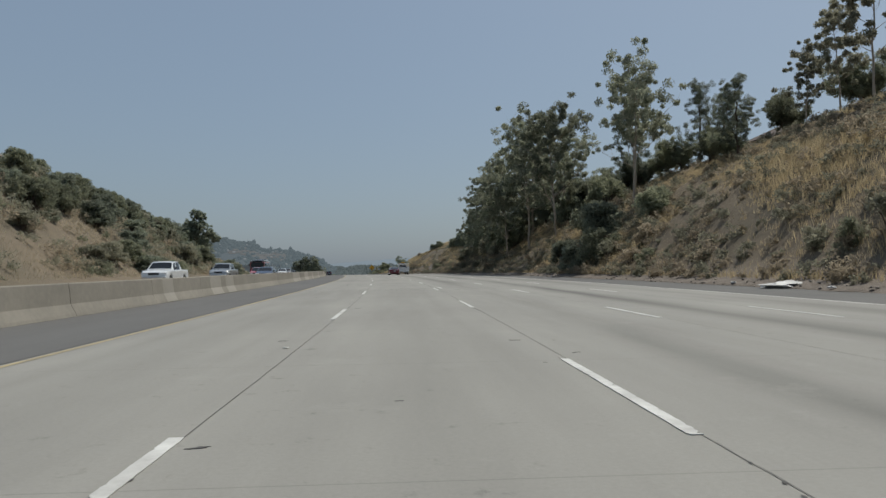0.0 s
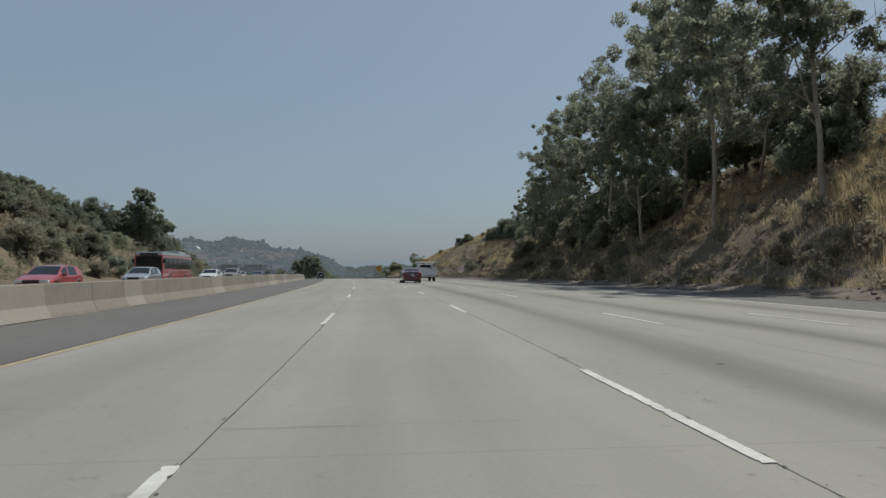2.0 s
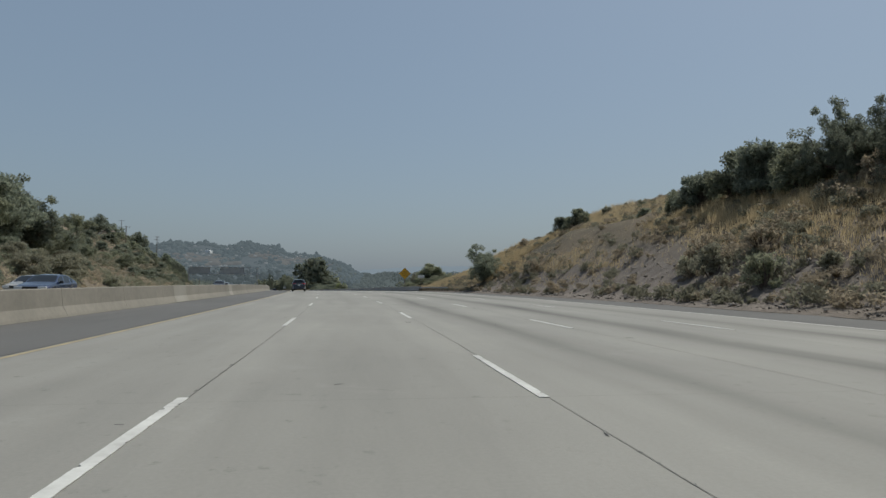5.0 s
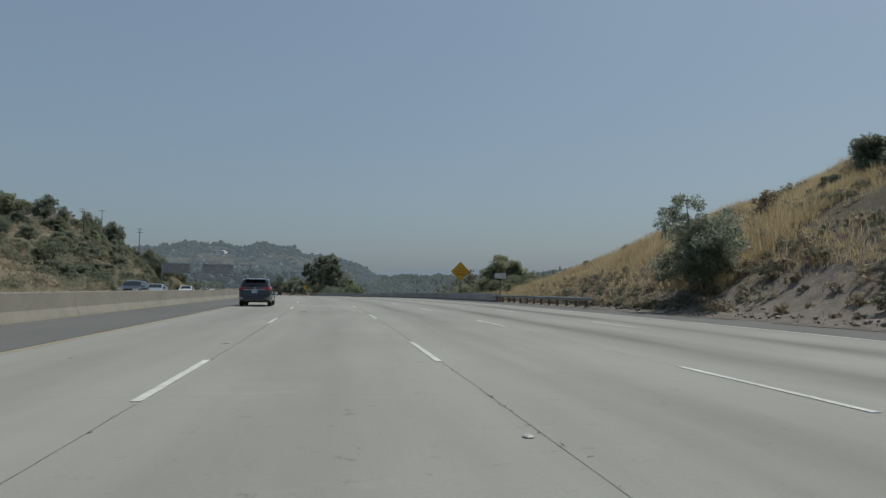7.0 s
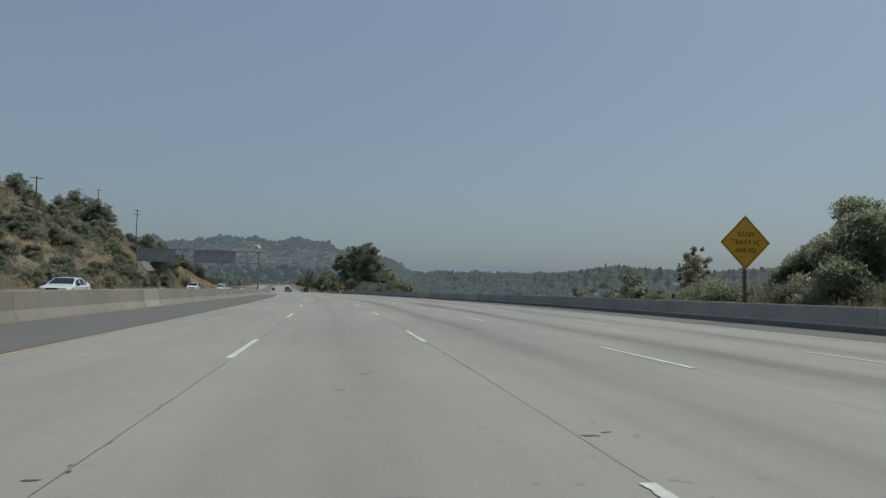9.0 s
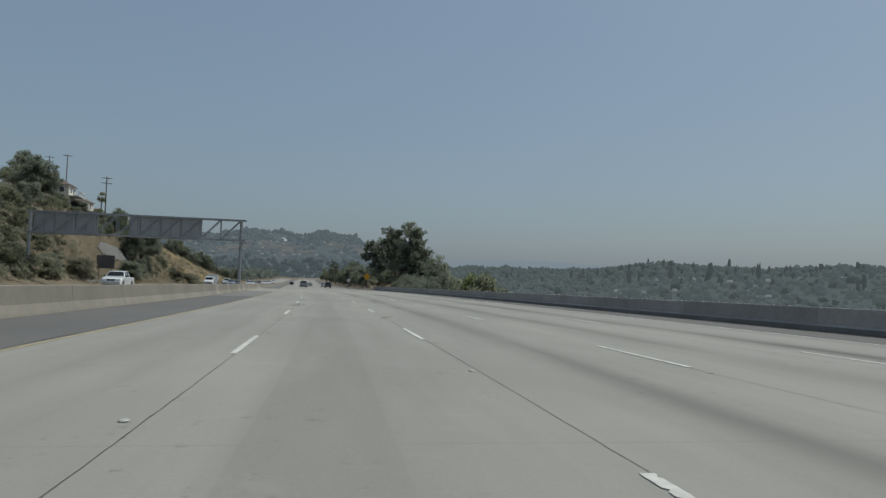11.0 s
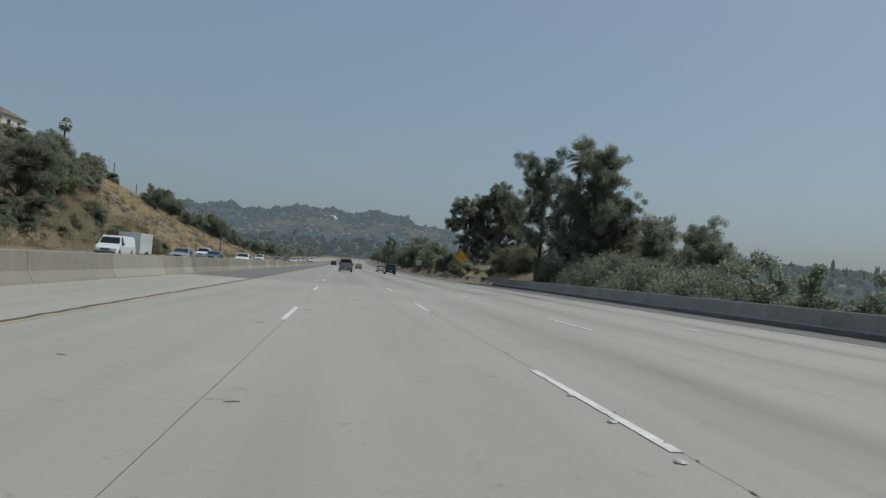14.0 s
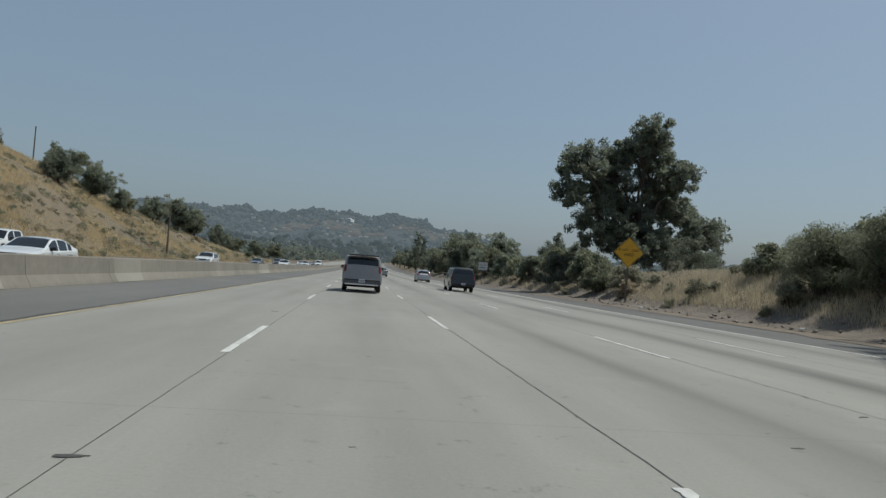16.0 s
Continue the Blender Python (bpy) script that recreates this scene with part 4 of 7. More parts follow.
def broad_tree(seed, h, leaf, wide=.42, per=150, size=.27, low=.22):
    rng = np.random.default_rng(seed)
    tubes, clumps = [], []
    fork = Vector((rng.normal(0, .03) * h, rng.normal(0, .03) * h, h * low))
    r = .026 * h
    tubes.append(tube([Vector((0, 0, -.5)), fork * .5, fork], [r * 1.2, r, r * .85], 9))
    for k in range(11):
        a = 6.283 * (k + rng.random() * .8) / 11
        steep = rng.uniform(.35, 1.9)
        line = branch_line(rng, fork, (math.cos(a), math.sin(a), steep), h * rng.uniform(.42, .72) * (1.0 if steep > .9 else wide / .45), 6, .2, .2)
        tubes.append(tube(line, [r * .55 * (1 - .14 * q) for q in range(len(line))], 6))
        for p in line[2:]:
            for _ in range(4):
                q = p + Vector(rng.normal(0, .075 * h, 3))
                q.z = max(q.z, h * .12)
                tubes.append(tube([p, q], [r * .14, r * .05], 4))
                clumps.append((*q, h * rng.uniform(.056, .096)))
    v, f = join_tubes(tubes)
    lv, lf = leaf_quads(clumps, per, size, rng, .8, .5)
    return mesh_of("trunk", v, f, BARK_DARK, 60), fast_mesh("crown", lv, lf, leaf)


def lobed_tree(seed, h, lobes, leaf, per=95, size=.30, puff=1.0):
    """A big tree whose crown hangs in separate lobes of (x, z, radius), as parts of h, each on its own limb."""
    rng = np.random.default_rng(seed)
    r = .022 * h
    fork = Vector((0, 0, .16 * h))
    tubes, clumps = [tube([Vector((0, 0, -.5)), fork * .5, fork], [r * 1.25, r, r * .85], 9)], []
    for x, z, rad in lobes:
        c = Vector((x * h, rng.uniform(-.22, .22) * h * (1 - z * .6), z * h))
        line = [fork.lerp(c, k / 5) + Vector((0, 0, .05 * h * math.sin(math.pi * k / 5))) + Vector(rng.normal(0, .008 * h, 3)) for k in range(6)]
        tubes.append(tube(line, [r * (.6 - .09 * k) for k in range(6)], 6))
        for _ in range(int(46 * (rad / .15) ** 1.6) + 12):
            d = Vector(rng.normal(0, 1, 3)).normalized() * (rad * h * rng.random() ** .45)
            q = c + Vector((d.x, d.y, d.z * .85))
            tubes.append(tube([line[4], line[4].lerp(q, .6) + Vector((0, 0, .01 * h)), q], [r * .12, r * .08, r * .03], 4))
            clumps.append((*q, h * puff * rng.uniform(.022, .042)))
    v, f = join_tubes(tubes)
    lv, lf = leaf_quads(clumps, per, size, rng, .85, .5, .4)
    return mesh_of("trunk", v, f, BARK_DARK, 60), fast_mesh("crown", lv, lf, leaf)


def shrub(seed, leaf, h=1.0, per=80, size=.10, clumps_n=26, wide=.62):
    """A low mound of twigs and small leaves, one unit high."""
    rng = np.random.default_rng(seed)
    tubes, clumps = [], []
    for k in range(clumps_n):
        a, r, z = rng.uniform(0, 6.283), wide * rng.random() ** .5, h * rng.uniform(.12, .9)
        r *= math.sqrt(max(.05, 1 - (z / h) ** 2.2))
        q = Vector((r * math.cos(a), r * math.sin(a), z))
        tubes.append(tube([Vector((q.x * .15, q.y * .15, -.12)), q * .55 + Vector((0, 0, .05)), q], [.022, .014, .006], 4))
        clumps.append((*q, rng.uniform(.13, .25)))
    v, f = join_tubes(tubes)
    lv, lf = leaf_quads(clumps, per, size, rng, .85, .5)
    return mesh_of("stem", v, f, BARK_DARK), fast_mesh("foliage", lv, lf, leaf)


def palm(seed, h):
    """Fan palm: a slim trunk, a skirt of dead fans and a head of stalked fans with narrow blades."""
    rng = np.random.default_rng(seed)
    v, f = tube([Vector((.02 * h * math.sin(k), 0, h * k / 6 - .4)) for k in range(7)], [.30, .26, .24, .23, .22, .22, .24], 10)
    lv = []
    top = Vector((.02 * h * math.sin(6), 0, h - .4))
    for k in range(64):
        a, e = rng.uniform(0, 6.283), rng.uniform(-1.1, 1.35)
        d = Vector((math.cos(a) * math.cos(e), math.sin(a) * math.cos(e), math.sin(e)))
        side = d.cross(Vector((0, 0, 1))).normalized()
        hub = top + d * rng.uniform(.9, 1.5)
        lv += [top + side * .02, top - side * .02, hub]
        for q in np.linspace(-1.25, 1.25, 13):
            out = d * math.cos(q) + side * math.sin(q)
            tip = hub + out * rng.uniform(.85, 1.2) - Vector((0, 0, .22 * rng.random() + .1))
            w = (d * -math.sin(q) + side * math.cos(q)) * .07
            mid = hub.lerp(tip, .5) + Vector((0, 0, .05))
            lv += [hub, mid - w, mid + w, mid - w, tip, mid + w]
    n = len(lv) // 3
    return mesh_of("trunk", v, f, BARK_DARK, 60), fast_mesh("fronds", np.array([tuple(p) for p in lv]), np.arange(3 * n).reshape(-1, 3), LEAF_OAK)


def plant(name, meshes, s, off, turn, size, label, category, group="", tall=1.0, sink=.15, up=None):
    h = float(ground_up(s, off)) if up is None else up
    t = thing(name, label, category, Matrix.Translation(Vector(on_road(s, off, h - sink))) @ Matrix.Rotation(radians(turn), 4, "Z") @ Matrix.Diagonal((size, size, size * tall, 1)), group)
    for me in meshes:
        child(me.name.split(".")[0], me, t)
    return t


EUC = [eucalyptus(k, 20.0, lean=(.03, .06, .05, .08, .04)[k], low=(.30, .24, .36, .30, .22)[k], dense=(1.0, 1.1, .8, .9, 1.25)[k], spread=(.40, .38, .34, .42, .42)[k]) for k in range(5)]
EUC_DRY = eucalyptus(31, 14.0, .08, .3, .55, leaf=LEAF_SAGE, spread=.3)
PINE = [pine(40, 18.0, spread=.30), pine(41, 15.0, spread=.27)]
FAR = [broad_tree(54, 10.0, LEAF_OAK, .45, 64, .36), broad_tree(55, 10.0, LEAF_OAK, .5, 64, .36), broad_tree(56, 10.0, LEAF_EUC, .42, 64, .36), broad_tree(57, 10.0, LEAF_PINE, .45, 70, .34)]
BROAD = [broad_tree(50, 10.0, LEAF_OAK), broad_tree(51, 10.0, LEAF_OAK, .5), broad_tree(52, 12.0, LEAF_PINE, .4, 140, .29, .14), broad_tree(53, 10.0, LEAF_PINE, .45, 150, .27)]
SHRUB = {"green": [shrub(60, LEAF_OAK), shrub(61, LEAF_OAK)], "dark": [shrub(62, LEAF_PINE, per=90), shrub(63, LEAF_PINE, per=90)],
         "sage": [shrub(64, LEAF_SAGE, per=75), shrub(65, LEAF_SAGE, per=70)], "dry": [shrub(66, LEAF_DRY, per=60, clumps_n=20), shrub(67, LEAF_DRY, per=60)],
         "bright": [shrub(68, LEAF_BRIGHT)]}
BIG = {"green": [shrub(70, LEAF_OAK, per=170, size=.075, clumps_n=48), shrub(71, LEAF_OAK, per=170, size=.075, clumps_n=48)],
       "dark": [shrub(72, LEAF_PINE, per=170, size=.075, clumps_n=48)], "sage": [shrub(73, LEAF_SAGE, per=150, size=.075, clumps_n=44)], "bright": [shrub(74, LEAF_BRIGHT, per=150, size=.075, clumps_n=46)]}

# eucalyptus grove on the near cut
for n, (k, s, o, size, tall, turn) in enumerate((
        (0, 135.2, 25.6, 1.06, 1.0, 20), (1, 126.0, 27.2, 1.02, 1.0, 110), (4, 147.0, 29.5, 1.06, 1.0, 200), (2, 157.0, 26.5, .93, 1.0, 60), (3, 167.0, 27.5, .84, 1.0, 300),
        (1, 174.5, 25.8, .74, 1.0, 250), (0, 181.5, 29.5, .86, 1.0, 170), (2, 105.0, 30.2, .90, 1.05, 80), (3, 152.0, 38.0, .75, 1.0, 140),
        (4, 163.0, 36.0, .72, 1.0, 15), (2, 171.0, 33.0, .70, 1.0, 95), (0, 116.0, 35.0, .80, 1.0, 290), (1, 187.0, 33.0, .52, 1.0, 35), (3, 139.0, 31.5, .80, 1.0, 45), (1, 145.0, 24.5, .72, 1.0, 75), (4, 161.0, 24.6, .62, 1.0, 130), (0, 188.5, 28.0, .50, 1.0, 120), (3, 183.5, 25.5, .55, 1.0, 10))):
    plant("eucalyptus_tree", EUC[k], s, o, turn, size, "tall eucalyptus with pale trunk and open grey-green crown", "tree", "eucalyptus grove", tall)
for k, s, o, size, turn in ((0, 118.0, 45.5, .70, 0), (1, 112.0, 46.0, .62, 90), (1, 96.0, 37.5, .6, 200)):
    plant("pine_tree", PINE[k], s, o, turn, size, "dark pine standing on top of the near cut", "tree", "pines")
for s, o, size, turn in ((92.0, 46.0, .85, 10), (84.0, 43.0, 1.0, 130), (88.0, 39.5, .6, 210)):
    plant("bare_tree", EUC_DRY, s, o, turn, size, "thin half-bare tree with grey leaves on the hilltop", "tree", "half-bare trees")
for k, s, o, size, turn in ((0, 101.0, 46.0, .62, 40), (1, 108.0, 41.0, .5, 100), (0, 99.0, 38.0, .45, 10), (1, 96.0, 52.0, .7, 10), (2, 131.0, 41.0, .62, 70), (3, 126.0, 40.0, .62, 140), (0, 122.0, 42.5, .6, 200), (1, 116.0, 41.5, .55, 20), (2, 134.0, 34.5, .70, 15), (3, 140.0, 35.5, .75, 80), (0, 146.0, 35.0, .7, 160), (3, 152.5, 34.0, .72, 220), (2, 159.0, 33.0, .66, 300), (0, 128.0, 35.5, .62, 30), (3, 165.0, 31.5, .6, 120)):
    plant("broadleaf_tree", BROAD[k], s, o, turn, size, "rounded green broadleaf tree behind the hill crest", "tree", "hilltop trees")
# ivy-dark thicket at the foot of the cut
for n, (s, o, size, tall, kind) in enumerate(((97, 23.0, 3.4, .95, "green"), (101, 21.8, 3.0, .9, "dark"), (103, 25.5, 4.2, 1.0, "dark"), (107, 22.5, 3.2, .9, "dark"), (109, 26.5, 4.0, 1.0, "green"), 
                                              (94, 27.5, 3.4, .9, "green"), (149, 27.0, 4.6, 1.2, "green"), (155, 25.5, 3.0, .9, "sage"), (160, 27.0, 4.6, 1.1, "green"),
                                              (166, 26.0, 3.4, 1.0, "sage"), (171, 27.5, 5.0, 1.1, "green"), (176, 26.0, 3.4, 1.0, "sage"), (180, 27.5, 4.6, 1.1, "green"), (184, 25.0, 3.2, .9, "sage"), (131, 31.0, 4.0, 1.1, "dark"),
                                              (121, 33.0, 4.2, 1.1, "green"), (162, 22.5, 1.7, .8, "sage"), (173, 22.5, 1.8, .8, "sage"))):
    pool = BIG[kind] if kind in BIG else SHRUB[kind]
    plant("tall_shrub", pool[n % len(pool)], s, o, 47 * n, size, "dense dark green thicket shrub on the cut slope", "shrub", "thicket on the near cut", tall)
for k, s, o, size, tall, turn in ((2, 207.5, 32.2, .34, 1.35, 0), (3, 210.5, 32.0, .32, 1.3, 70), (2, 213.5, 33.5, .38, 1.4, 70)):
    plant("small_tree", BROAD[k], s, o, turn, size, "slim young tree on the dry hill crest", "tree", "young trees on the crest", tall)
for n, (s, o, size) in enumerate(((289.6, 31.0, 1.0), (281.5, 30.6, 1.2), (282.6, 31.4, 1.0), (275.6, 31.2, .8), (294.5, 29.0, .6))):
    plant("shrub", BIG["green" if n % 2 else "sage"][0], s, o, 67 * n, size, "single leggy shrub in tall dry grass on the crest", "shrub", "shrubs on the crest", 1.15)
for n, (s, o, size) in enumerate(((216, 33, 3.4), (220, 33, 4.2), (224, 33.5, 4.0), (228, 32.5, 3.4), (232, 33, 2.4), (240, 33.5, 1.2), (203, 31, 2.6), (264, 34, 2.3), (262, 35.5, 2.6), (267.5, 34, 1.2))):
    plant("tall_shrub", BIG["dark" if n % 2 else "green"][0], s, o, 61 * n, size, "dark rounded shrub on the dry hill crest", "shrub", "shrubs on the crest")
plant("small_tree", BROAD[2], 263.5, 22.6, 20, .54, "small grey-green tree at the foot of the dry cut", "tree")
plant("small_tree", EUC_DRY, 322.5, 24.2, 20, .46, "small wispy brownish tree beyond the parapet", "tree", up=-2.2)
plant("small_tree", EUC_DRY, 324.5, 25.6, 140, .42, "small wispy brownish tree beyond the parapet", "tree", up=-2.6)
plant("pine_tree", PINE[1], 333.5, 25.4, 70, .42, "small dark conifer rising behind the parapet", "tree", "pines", up=-3.0)
for k, s, o, size, up in ((1, 313.0, 28.5, .62, -2.2),):
    plant("broadleaf_tree", BROAD[k], s, o, 50 * k + s, size, "round leafy tree beside the yellow warning sign", "tree", "trees beyond the parapet", up=up)
for k, s, o, size, up in ((2, 333, 25.5, .58, -3.0), (3, 341, 26, .52, -3.0), (3, 350, 30, .45, -5.5)):
    plant("broadleaf_tree", BROAD[k], s, o, 50 * k + s, size, "thin tree rising from below the parapet", "tree", "trees below the parapet", up=up)
OLIVE_MOUND = shrub(75, LEAF_OAK, per=420, size=.03, clumps_n=80, wide=.62)
SPREADING = lobed_tree(82, 7.4, ((.0, .88, .13), (-.14, .80, .13), (.15, .80, .12), (-.27, .66, .13), (.0, .68, .17), (.28, .64, .13), (-.36, .50, .12), (.37, .47, .12), (-.14, .48, .17), (.16, .46, .17), (-.30, .32, .15), (.30, .30, .15), (.0, .28, .17)), LEAF_OAK, 110, .15, 2.0)
for s, o, size, up, turn in ((309.6, 24.8, 1.0, -1.5, 20), (317.5, 28.5, .9, -2.2, 140)):
    plant("spreading_tree", SPREADING, s, o, turn, size, "spreading olive-green tree beside the yellow warning sign", "tree", "trees beyond the parapet", up=up)
for n, (s, o, size, up) in enumerate(((308.0, 22.8, 2.7, -.7), (310.5, 28.4, 4.0, -1.2), (302.5, 23.6, 2.0, None), (303.5, 26.0, 1.9, None), (306.0, 25.0, 2.3, None), (307.0, 28.0, 2.0, None), (300.0, 22.4, 1.6, None),
                                      (309.0, 25.2, 2.5, None), (299.5, 24.6, 1.3, None), (305.0, 22.5, 2.2, None), (301.5, 27.6, 1.4, None), (312.0, 22.4, 2.8, -.9), (316.0, 23.0, 3.6, -1.8), (316.8, 21.8, 3.0, -.9), (319.5, 22.6, 3.2, -1.5), (325.5, 23.2, 2.8, -1.4), (330.0, 24.0, 3.2, -2.0))):
    plant("rounded_shrub", OLIVE_MOUND, s, o, 77 * n, size, "rounded dusty olive shrub at the end of the cut", "shrub", "shrubs at the end of the cut", up=up)
# trees at the far end of the parapet
PLUMED = [pine(46, 17.0, spread=.43, rise=(.1, .75), limbs=44, loose=True), pine(47, 17.0, spread=.29, rise=(.1, .75), limbs=42, loose=True)]
plant("pine_tree", PLUMED[0], 512.7, 24.3, 22, 1.0, "tall dark pine with foliage in separate plumes", "tree", "pines", up=-1.0)
plant("pine_tree", PLUMED[1], 502.5, 27.0, 205, 1.15, "tall dark pine with foliage in separate plumes", "tree", "pines", up=-3.4)
for k, s, o, turn, size, tall, up in ((1, 501.0, 28.5, 10, 1.15, .90, -4.0), (1, 508.0, 30.0, 160, 1.15, .90, -2.5), (0, 507.6, 26.2, 300, .92, .92, -2.0), (1, 505.6, 27.3, 75, 1.0, .90, -2.6)):
    plant("pine_tree", PINE[k], s, o, turn, size, "tall spreading dark pine beside the end of the parapet", "tree", "pines", tall, up=up)
plant("broadleaf_tree", lobed_tree(58, 18.2, ((-.37, .72, .15), (-.44, .54, .10), (-.14, .70, .17), (.06, .93, .13), (.15, .80, .12), (.0, .47, .22), (-.26, .34, .16), (.22, .52, .14), (.38, .33, .15), (.12, .24, .17), (-.08, .25, .15), (-.22, .54, .16), (.10, .64, .16), (.0, .82, .12), (-.02, .33, .2), (.28, .28, .15), (-.09, .82, .12), (.22, .68, .12), (.36, .48, .12)), LEAF_PINE),
      567.6, 30.6, 20, 1.0, "big dark tree with a lobed uneven crown", "tree", "large roadside trees", up=1.2)
for k, s, o, turn, size in ((0, 487.5, 27.2, 80, .70), (1, 483.6, 28.4, 10, .70), (1, 480.5, 27.6, 150, .62)):
    plant("pine_tree", PLUMED[k], s, o, turn, size, "low loose-crowned pine rising from below the parapet", "tree", "pines", up=-5.2)
THICKET = shrub(77, LEAF_PINE, per=460, size=.024, clumps_n=84, wide=.66)
for n, (s, o, size) in enumerate(((478.0, 25.4, 7.2), (483.5, 25.0, 7.8), (488.5, 25.2, 8.1), (493.5, 25.0, 8.0), (498.5, 25.3, 7.8), (491.0, 29.5, 9.0), (497.5, 29.8, 8.4))):
    plant("tall_shrub", THICKET, s, o, 83 * n, size, "dense dark thicket growing up behind the parapet", "shrub", "thicket behind the parapet", up=-4.2)
plant("palm_tree", palm(5, 18.6), 508.9, 27.4, 0, 1.0, "fan palm rising among dark pines", "tree", up=-2.6)
for k, s, o, size, up in ((2, 558.0, 33.5, .55, 1.0), (0, 503.0, 33.0, 1.5, -5), (3, 594.0, 30.5, .8, 1.0), (2, 479.0, 28.2, .92, -5), (3, 472.5, 29.0, .95, -5.5)):
    plant("broadleaf_tree", BROAD[k], s, o, 77 * k + 3 * s, size, "large dark-leaved tree with an uneven open crown", "tree", "large roadside trees", up=up)
for n, (s, o, size, kind, tall) in enumerate(((522.5, 25.5, 3.0, "sage", .9), (529, 27.5, 3.0, "green", 1.1), (535, 25.5, 2.2, "green", 1.0), (514, 26.0, 2.2, "sage", .9), (508, 24.0, 2.6, "sage", 1.0),
                                                (549, 22.5, 2.2, "sage", .9), (553, 22.0, 2.6, "green", .9), (559, 23.0, 3.2, "green", 1.0), (566, 22.5, 3.2, "dark", 1.0), (573, 24, 3.4, "green", 1.0), (580, 23, 3.2, "dark", 1.0), (588, 23, 3.0, "green", 1.0), (598, 23.5, 3.6, "dark", 1.0),
                                                (610, 24, 4.0, "green", 1.1), (624, 24, 4.2, "dark", 1.1), (640, 25, 4.8, "green", 1.2), (660, 25, 5.0, "dark", 1.2), (685, 26, 5.2, "green", 1.2), (712, 26, 5.6, "dark", 1.2),
                                                (452, 27.0, 5.0, "bright", 1.0), (458, 26.0, 5.2, "bright", 1.0), (463, 27.5, 5.6, "green", 1.0), (355, 26, 3.4, "green", 1.1), (362, 27, 3.4, "green", 1.1), (330, 24, 3.0, "green", 1.0))):
    pool = BIG[kind] if kind in BIG else SHRUB[kind]
    plant("tall_shrub", pool[n % len(pool)], s, o, 53 * n, size, "leafy green shrub growing along the roadside bank", "shrub", "roadside shrubs", tall, up=None if s > 505 or s < 345 else -5.2)
for n, (s, o, size) in enumerate(((527.5, 23.5, 3.3), (523.5, 23.7, 3.5), (519.5, 24.2, 3.7), (531.5, 25.6, 2.6), (525.0, 27.0, 3.8))):
    plant("rounded_shrub", OLIVE_MOUND, s, o, 59 * n, size, "rounded olive shrub on the roadside bank", "shrub", "roadside shrubs")
for n, (s, o, size, k) in enumerate(((615, 26, .95, 3), (628, 29, 1.0, 0), (642, 27, 1.1, 2), (660, 28, 1.2, 3), (678, 27, 1.3, 0), (694, 28, 1.35, 3), (716, 29, 1.2, 0), (745, 27, 1.0, 3), (770, 26, 1.0, 0), (800, 25, 1.1, 3), (840, 24, 1.1, 0), (880, 24, 1.2, 3), (930, 23, 1.3, 0))):
    plant("broadleaf_tree", FAR[k], s, o, 81 * n, size, "dark evergreen tree far down the roadside", "tree", "far roadside trees", up=.2)
for s, o, size in ((728, 19.8, .62), (731, 22.0, .56)):
    plant("cypress_tree", PINE[1], s, o, 0, size, "slim dark cypress standing by the far roadside", "tree", "cypresses", 1.55, up=.1)

# far hills
plant("pine_tree", lobed_tree(59, 16.0, ((.02, .92, .13), (.12, .86, .10), (-.10, .74, .13), (.08, .68, .16), (-.22, .56, .15), (.26, .56, .15), (.0, .50, .18), (-.34, .42, .13), (.38, .44, .11), (.14, .36, .18), (-.14, .34, .17)), LEAF_PINE, 80, .34),
      267.0, -46.0, 12, 1.0, "big dark pine with spreading tiers on the hillside", "tree", "pines")
rng = random.Random(63)
for n in range(26):
    s, o = rng.uniform(158, 196), -rng.uniform(38, 47)
    plant("tall_shrub", rng.choice(BIG["green"] + BIG["dark"] + BIG["sage"]), s, o, 67 * n, rng.uniform(2.4, 4.0), "tall rounded shrub crowding the hill across the freeway", "shrub", "tall scrub across the freeway", rng.uniform(.8, 1.05))
for n, (s, o, size, k) in enumerate(((203, -43, .46, 3), (208, -44, .5, 0), (214, -43, .42, 3), (196, -44, .42, 1))):
    plant("broadleaf_tree", FAR[k], s, o, 71 * n, size, "dark small tree on the hillside across the freeway", "tree", "trees on the far hills")
for n, (s, o, size, k) in enumerate(((254, -53, 1.0, 3), (283, -50, 1.35, 3), (290, -53, 1.4, 0), (298, -50, 1.35, 3), (306, -53, 1.35, 1), (314, -51, 1.3, 3), (322, -50, 1.15, 0), (330, -48, .8, 3), (262, -55, 1.0, 0), (340, -52, .75, 1), (350, -54, .62, 3),
                                     (358, -50, .42, 0), (366, -55, .35, 1), (374, -53, .42, 3), (382, -56, .42, 0), (392, -58, .3, 3), (446, -72, .66, 0), (440, -70, .5, 3), (528, -67, 1.25, 3), (511, -82, 1.2, 0), (430, -60, .8, 3), (405, -62, .8, 0), (452, -60, .75, 3), (476, -58, .7, 0), (494, -53, 1.0, 3), (500, -57, .9, 0),
                                     (534, -43, .65, 3), (541, -41, .62, 0), (548, -42, .68, 3), (556, -43, .64, 0), (563, -45, .62, 3), (571, -47, .55, 1), (579, -50, .5, 3), (605, -44, .58, 3), (610, -46, .68, 0), (616, -43, .60, 3), (622, -45, .66, 1), (619, -40, .45, 3), (627, -42, .5, 0), (648, -43, .6, 3), (653, -45, .62, 0), (664, -42, .85, 3), (670, -44, .85, 1), (676, -41, .8, 3), (684, -44, .8, 0), (716, -44, .8, 3), (760, -48, .9, 0), (800, -46, .9, 3), (850, -44, 1.0, 0))):
    plant("broadleaf_tree", FAR[k], s, o, 61 * n, size, "dark evergreen tree on the hillside across the freeway", "tree", "trees on the far hills")
